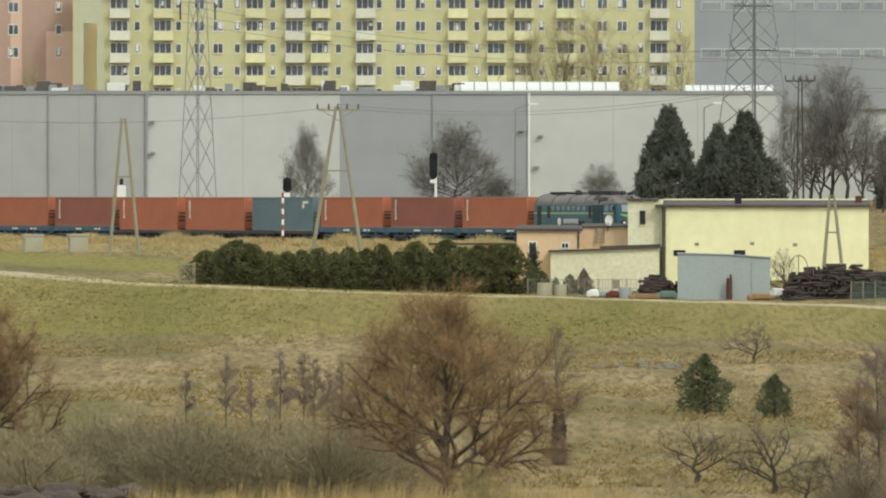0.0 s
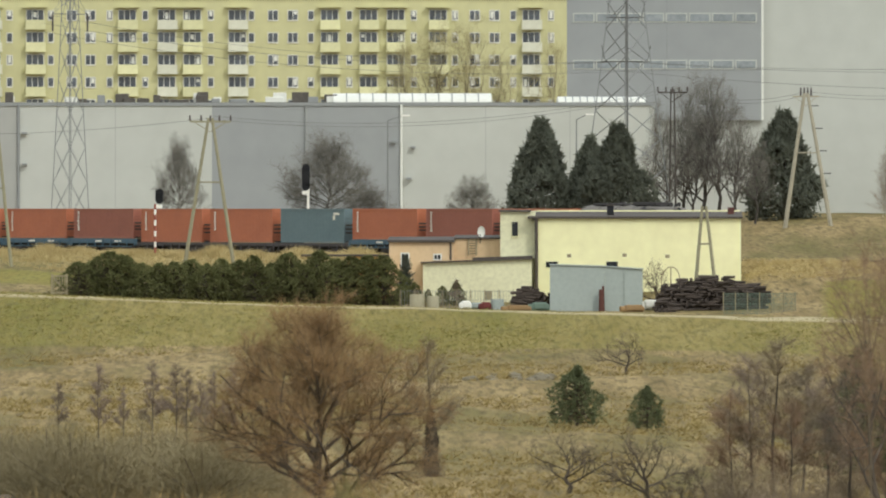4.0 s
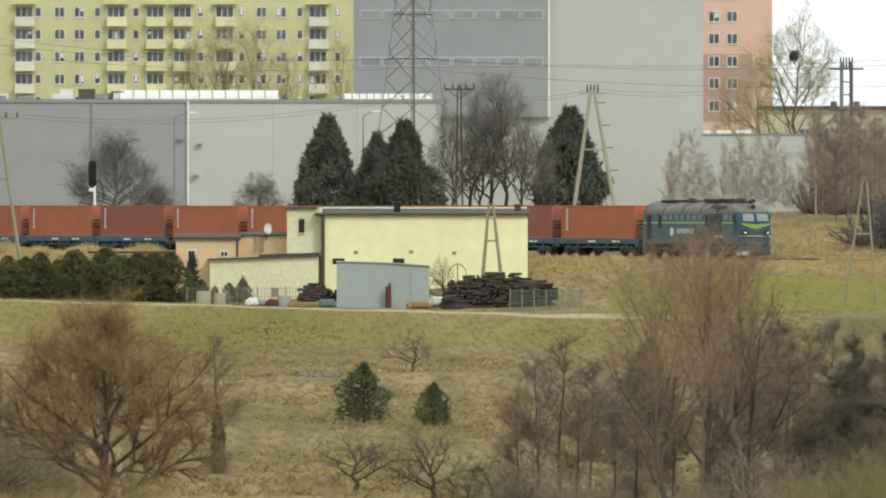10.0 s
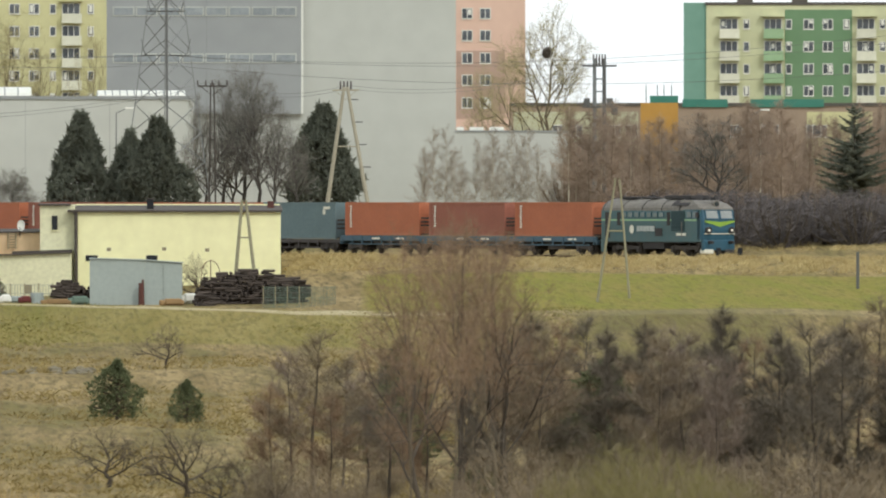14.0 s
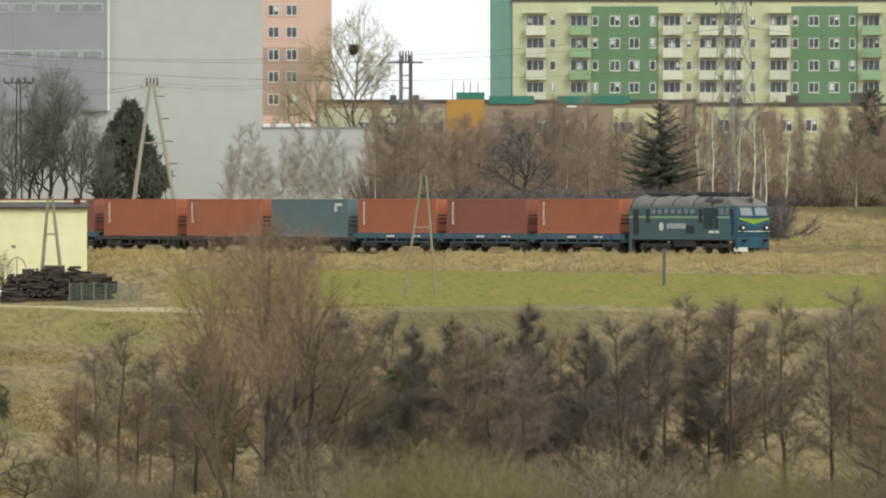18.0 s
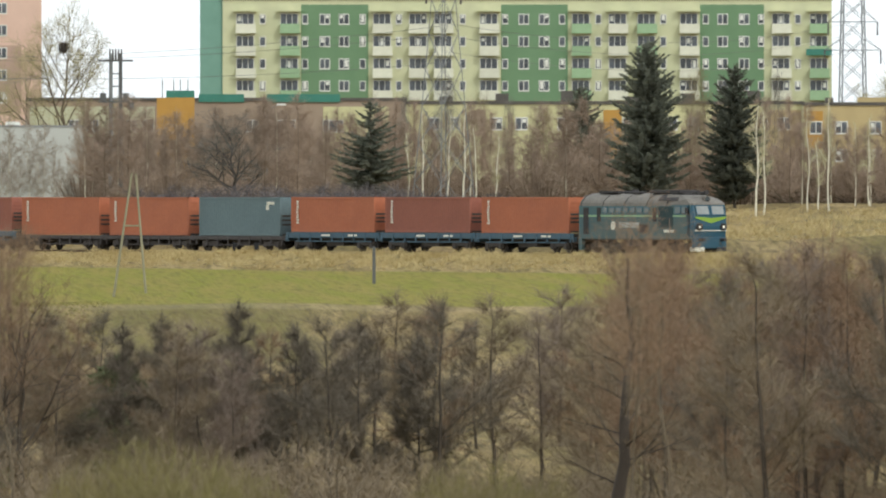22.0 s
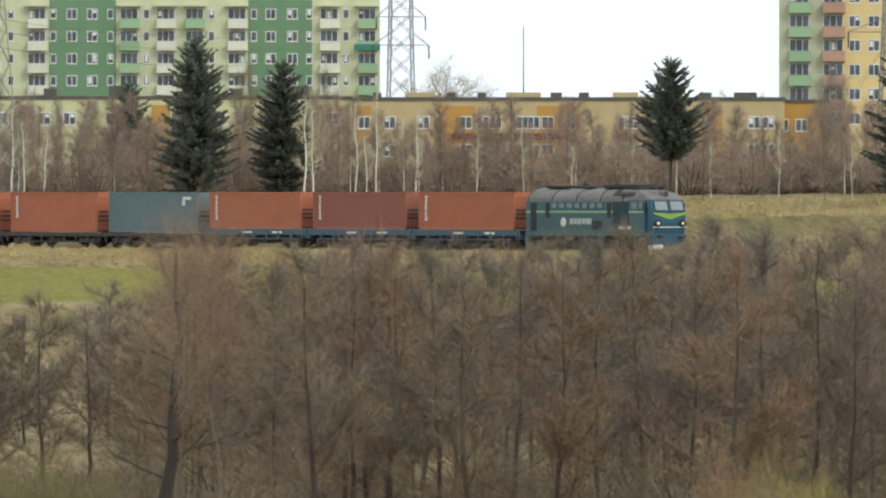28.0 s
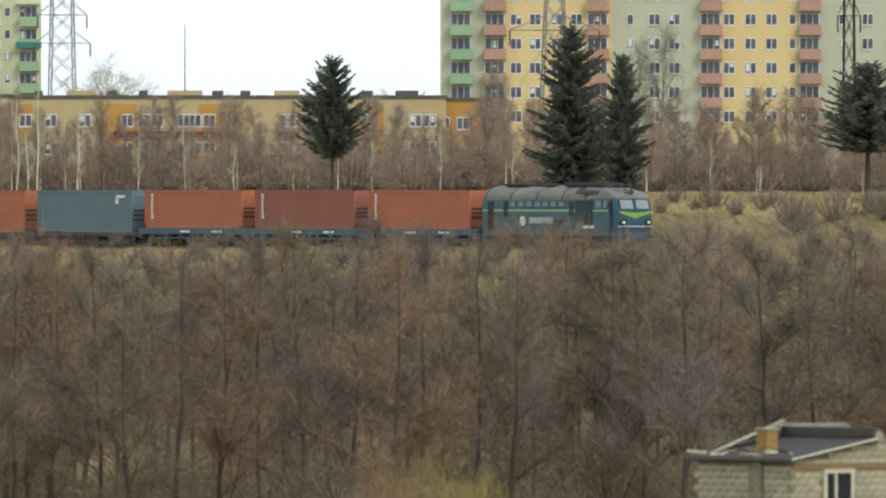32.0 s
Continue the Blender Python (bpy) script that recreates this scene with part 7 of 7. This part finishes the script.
rubble_dark = material("dark_rubble", rgb(92, 80, 68), second=rgb(64, 56, 50), scale=1.5, bump=0.03, random_tint=0.3)


def stone_mesh(seed, mat):
    rr = random.Random(seed)
    bm = bmesh.new()
    bmesh.ops.create_icosphere(bm, subdivisions=2, radius=1.0)
    off = rr.uniform(0, 50)
    for v in bm.verts:
        v.co *= 1 + 0.45 * noise.noise(v.co * 1.3 + Vector((off, 0, 0)))
        v.co.z *= 0.6
    me = bpy.data.meshes.new("stone")
    bm.to_mesh(me)
    bm.free()
    me.materials.append(mat)
    return me


stones = [stone_mesh(s, stone_grey) for s in (1, 2, 3)]
rubble = [stone_mesh(s, rubble_dark) for s in (4, 5)]
rs = random.Random(8)
for i in range(26):
    u, d = rs.choice([rs.uniform(275, 320), rs.uniform(350, 430), rs.uniform(300, 460)]), rs.uniform(862, 892)
    s = rs.uniform(0.15, 0.5)
    p = at(u, 0, d)
    o = tagged(new("stone", stones[i % 3]), "grey weathered field stone half sunk in grass", "stone", "stones on the meadow")
    o.matrix_basis = pose(p.x, p.y, ground_z(u, d) + 0.1 * s, 0, 0, rs.uniform(0, 360)) @ Matrix.Diagonal((s * 1.3, s, s * 0.8, 1))
for i in range(34):
    u, d = rs.uniform(-800, -535), rs.uniform(612, 626)
    s = rs.uniform(0.25, 0.75)
    p = at(u, 0, d)
    o = tagged(new("rubble", rubble[i % 2]), "dark lump of rubble beside the stream", "rubble", "rubble heap")
    o.matrix_basis = pose(p.x, p.y, height_at(428, d) - 0.3 + rs.uniform(-0.3, 0.25), 0, 0, rs.uniform(0, 360)) @ Matrix.Diagonal((s * 1.5, s, s, 1))
nest = thing("nest", pose(*at(1224, -356, 1411)), "dark ball of twigs high in a bare tree", "nest")
rn = random.Random(3)
bm = bmesh.new()
for i in range(160):
    a_, b_ = rn.uniform(0, 2 * math.pi), rn.uniform(-1.3, 1.3)
    c = Vector((math.cos(a_) * math.cos(b_), math.sin(a_) * math.cos(b_), math.sin(b_))) * rn.uniform(0.2, 0.55)
    w_ = Vector((rn.gauss(0, 1), rn.gauss(0, 1), rn.gauss(0, 1))).normalized() * 0.35
    add_rod(bm, c - w_, c + w_, 0.03, 0.015, 3)
part("body", bm, bark_dark, nest)


# ---- ruined hut in the foreground ----
def hut():
    d, u = 415, 3911
    zb = ground_z(u, d) - 0.1
    root = thing("ruined_hut", facing(u, zb, d, 0), "derelict block-built hut with tar-felt roof and brick chimney", "hut")
    block_grey = material("old_blockwork", rgb(188, 180, 148), second=rgb(122, 116, 94), scale=0.9, amount=0.9, random_tint=0.14, bump=0.02)
    mortar = material("mortar", rgb(150, 144, 118), second=rgb(106, 101, 86), scale=0.9, amount=0.9)
    brick_red = material("old_brick", rgb(172, 134, 78), second=rgb(140, 106, 64), scale=2, random_tint=0.15)
    white_wood = material("peeling_white_wood", rgb(206, 200, 172), second=rgb(164, 156, 130), scale=3)
    rust_band = material("rusty_lintel", rgb(140, 112, 78), second=rgb(112, 96, 70), scale=2)
    z0 = height_at(386, d) - zb
    # local axes of the two walls that meet at the near corner
    left = pose(0, 0, 0, 0, 0, 180 - 45)
    right = pose(0, 0, 0, 0, 0, 45)
    LW, RW, rise = 4.05, 6.2, 0.16
    part("side_wall", box(0.02, LW, -0.3, -0.03, 0, z0 - 0.02), mortar, root).matrix_basis = left
    bm = bmesh.new()
    vs = [bm.verts.new(p) for p in ((0.02, 0.03, 0), (RW, 0.03, 0), (RW, 0.03, z0 + RW * rise - 0.25), (3.3, 0.03, z0 + 3.3 * rise), (0.02, 0.03, z0),
                                    (0.02, 0.3, 0), (RW, 0.3, 0), (RW, 0.3, z0 + RW * rise - 0.25), (3.3, 0.3, z0 + 3.3 * rise), (0.02, 0.3, z0))]
    bm.faces.new(vs[:5][::-1])
    bm.faces.new(vs[5:])
    for i in range(5):
        j = (i + 1) % 5
        bm.faces.new((vs[i], vs[j], vs[5 + j], vs[5 + i]))
    bmesh.ops.recalc_face_normals(bm, faces=bm.faces[:])
    part("front_wall", bm, mortar, root).matrix_basis = right
    # roof slab rising away from the side wall's eave
    bm = bmesh.new()
    o, over = Vector((0, -0.35, 0)), 0.28
    lx, rx = Vector((-math.sin(radians(45)), math.cos(radians(45)), 0)), Vector((math.cos(radians(45)), math.sin(radians(45)), rise))
    def rp(a, b, dz):
        return lx * a + rx * b + Vector((0, 0, z0 + dz))
    cs = [rp(-over, -over, 0.0), rp(-over, 3.5, 0.0), rp(LW + over, 3.5, 0.0), rp(LW + over, -over, 0.0)]
    lo = [bm.verts.new(c + Vector((0, 0, 0.0))) for c in cs]
    hi = [bm.verts.new(c + Vector((0, 0, 0.1))) for c in cs]
    bm.faces.new(lo[::-1])
    bm.faces.new(hi)
    for i in range(4):
        j = (i + 1) % 4
        bm.faces.new((lo[i], lo[j], hi[j], hi[i]))
    bmesh.ops.recalc_face_normals(bm, faces=bm.faces[:])
    part("roof", bm, material("old_felt", rgb(70, 65, 62), second=rgb(52, 49, 47), scale=0.8), root)
    part("eave_board", rod(rp(-over, -over, 0.03), rp(LW + over, -over, 0.03), 0.05, sides=6), felt, root)
    part("verge_board", rod(rp(-over, -over, 0.06), rp(-over, 3.5, 0.06), 0.035, sides=6), white_wood, root)
    part("parapet", rod(rp(-over, 3.55, 0.12), rp(LW, 3.55, 0.2), 0.2, sides=6), block_grey, root)
    part("upper_wall", rod(rp(1.2, 3.6, 0.3), rp(LW, 3.6, 0.25), 0.22, sides=6), mortar, root)
    for i in range(24):
        p = rp(random.uniform(0.3, 4.1), random.uniform(-0.25, 1.0), 0.12)
        q = p + Vector((random.uniform(-0.8, 0.8), random.uniform(0.1, 0.6), 0.05))
        part("loose_board", rod(p, q, 0.05, 0.03, 5), random.choice([white_wood, wood_grey, felt, block_grey]), root)
    ch = part("chimney", box(-0.2, 0.2, -0.2, 0.2, 0, 0.8), mortar, root)
    part("chimney_cap", box(-0.29, 0.29, -0.29, 0.29, 0.8, 0.87, 0.02), concrete, ch)
    band = part("lintel_band", box(0.0, RW, -0.06, 0.02, z0 - 0.3, z0 - 0.12), rust_band, root)
    band.matrix_basis = right
    pil = part("corner_pilaster", box(0.1, 0.65, -0.04, 0.06, 0, z0 - 0.06), mortar, root)
    pil.matrix_basis = left @ Matrix.Translation((1.1, 0.06, 0))
    back = bmesh.new()
    vs = [back.verts.new(q) for q in (rp(LW, 3.3, 0.0), rp(LW, 0.6, 0.0), rp(LW, 0.6, 0.12), rp(LW * 0.93, 3.3, 0.62), rp(LW * 0.93 - 0.3, 3.3, 0.62), rp(LW - 0.3, 0.6, 0.12))]
    back.faces.new((vs[0], vs[1], vs[2], vs[3]))
    back.faces.new((vs[3], vs[2], vs[5], vs[4]))
    part("rear_parapet", back, block_grey, root)
    part("end_parapet", box(-over, LW * 0.93, -0.12, 0.14, 0, 0.3, 0.02), felt, root).matrix_basis = Matrix.Translation(rp(0, 3.45, 0.1)) @ pose(0, 0, 0, 0, 0, 135)
    ch.matrix_basis = Matrix.Translation(rp(2.2, 1.15, -0.1)) @ Matrix.Rotation(radians(45), 4, "Z")
    brick = None
    for row in range(9):
        for side in range(4):
            for c in range(2):
                if brick is None:
                    brick = part("brick", box(-0.102, 0.102, -0.03, 0.03, -0.04, 0.04), brick_red, ch)
                    o = brick
                else:
                    o = hang("brick", brick.data, ch)
                o.matrix_basis = Matrix.Rotation(math.pi / 2 * side, 4, "Z") @ pose(-0.105 + 0.21 * c + (0.02 if row % 2 else -0.02), -0.205, 0.05 + row * 0.088)
    # blocks
    bl = box_mesh("block", block_grey, -0.199, 0.199, -0.022, 0.022, -0.099, 0.099)
    for row in range(int((z0 + 1) / 0.205)):
        z = 0.1 + row * 0.205
        for c in range(16):
            x = 0.2 + c * 0.405 + (0.2 if row % 2 else 0)
            if x < LW and z < z0 - 0.1 and z > z0 - 2.2:
                hang("block", bl, root, m=left @ pose(x, -0.02, z))
            inside_window = 1.35 < x < 2.65 and z0 - 1.75 < z < z0 - 0.42
            if x < RW and z < z0 + rise * min(x, 3.3) - 0.12 and z > z0 - 2.2 and not inside_window:
                hang("block", bl, root, m=right @ pose(x, 0.02, z))
    wn_ = part("window", box(1.42, 2.6, -0.03, 0.08, z0 - 1.75, z0 - 0.42), dark_hole, root)
    wn_.matrix_basis = right
    for x0, x1, a, b in ((1.36, 2.66, -0.42, -0.3), (1.36, 1.48, -1.8, -0.42), (2.54, 2.66, -1.8, -0.42), (1.82, 1.92, -1.8, -0.42)):
        f_ = part("window_frame", box(x0, x1, -0.09, 0.0, z0 + a, z0 + b), white_wood, root)
        f_.matrix_basis = right


hut()


# ---- dry grass ----
def grass():
    rnp = np.random.default_rng(5)
    rr = random.Random(5)
    straw = material("dry_grass_blades", rgb(196, 178, 128), second=rgb(168, 148, 98), scale=0.15, amount=1.0)
    reed = material("pale_reeds", rgb(196, 170, 112), second=rgb(150, 126, 84), scale=0.3, amount=1.0)

    meadow_mat = material("meadow_grass_blades", rgb(150, 132, 84), second=rgb(128, 112, 66), scale=0.15, amount=1.0)

    def patch(name, label, mat, spots, tall, r, lean=0.35, per=7):
        start, vec = [], []
        for u, d, k in spots:
            p = at(u, 0, d)
            z = ground_z(u, d) - 0.06
            for b in range(per):
                start.append((p.x + rr.gauss(0, 0.22), p.y + rr.gauss(0, 0.3), z))
                vec.append((rr.gauss(0.1, lean) * tall * k, rr.gauss(0, lean) * tall * k, tall * k * rr.uniform(0.5, 1.25)))
        v, f = twig_mesh_data(np.array(start), np.array(vec), np.full(len(start), r))
        tagged(new(name, mesh_of(v.tolist(), f.tolist(), mat, name)), label, "grass", kind="stuff")

    bank, meadow, slope, reeds, cutting = [], [], [], [], []
    for i in range(7000):
        u = rr.uniform(-1000, 4200)
        ds = profile(u)[0]
        f = rr.random() ** 0.6
        bank.append((u, ds[10] + (ds[11] - ds[10]) * f, 0.6 + 0.7 * max(0, noise.noise((u * 0.012, f * 2, 3)) + 0.25)))
    for i in range(15000):
        u = rr.uniform(-820, 1250)
        ds = profile(u)[0]
        d = ds[6] + (ds[7] - ds[6]) * rr.random()
        meadow.append((u, d, 0.35 + 0.5 * rr.random() + 0.5 * max(0, noise.noise((u * 0.02, d * 0.03, 9)))))
    for i in range(9000):
        u = rr.uniform(-820, 1300)
        ds = profile(u)[0]
        k = rr.choice([7, 7, 7, 8])
        slope.append((u, ds[k] + (ds[k + 1] - ds[k]) * rr.random() * (1 if k == 7 else 0.25), 0.4 + 0.5 * rr.random()))
    for i in range(5000):
        u = rr.uniform(1150, 4250)
        ds = profile(u)[0]
        cutting.append((u, ds[13] + (ds[14] - ds[13]) * rr.random() * 0.8, 0.5 + 0.6 * rr.random()))
    for i in range(900):
        reeds.append((rr.uniform(-560, 330), rr.uniform(596, 622), 0.8 + 0.5 * rr.random()))
    weeds = []
    for i in range(2600):
        u = rr.uniform(-1000, 360)
        weeds.append((u, profile(u)[0][11] + rr.uniform(-3, 1), 0.45 + 0.9 * max(0, noise.noise((u * 0.02, 5, 1)) + 0.3)))
    patch("line_weeds", "tall tawny weeds hiding the wagons' underframes", straw, weeds, 0.95, 0.03, 0.4, 13)
    patch("cutting_grass", "rank dry grass on the slope behind the line", straw, cutting, 0.5, 0.026, 0.7, 12)
    patch("bank_grass", "tall dry straw grass along the railway bank", straw, bank, 0.46, 0.024, 0.7, 18)
    patch("meadow_grass", "tussocks of dry straw grass on the meadow", meadow_mat, meadow, 0.34, 0.04, 1.0, 5)
    patch("dyke_grass", "short tufts of grass on the dyke", GREEN_TUFT, slope, 0.24, 0.04, 1.0, 5)
    patch("reeds", "pale dry reeds along the stream", reed, reeds, 1.5, 0.03, 0.15, 8)


GREEN_TUFT = material("dyke_grass_blades", rgb(128, 124, 70), second=rgb(148, 136, 80), scale=0.2, amount=1.0)
grass()


# ---- movement ----
def along_track(t):
    """Metres of the locomotive's tail along the track at t seconds."""
    return -124.83 + 7.6839 * t + 0.02189 * t * t


def motions():
    times = [0, 2, 4, 6, 8, 10, 12, 14, 16, 18, 20, 22, 24, 26, 28, 30, 32]
    for ob, x, z in ride:
        walk(ob, [(t, track_pose(along_track(t) + x, z)) for t in times])
    turns = [i / 15 for i in range(32 * 15 + 1)]
    for w in wheels[:22]:
        p = w.matrix_basis.translation.copy()
        walk(w, [(t, pose(p.x, p.y, p.z) @ Matrix.Rotation((along_track(t) / 0.46) % (2 * math.pi), 4, "Y")) for t in turns])


motions()
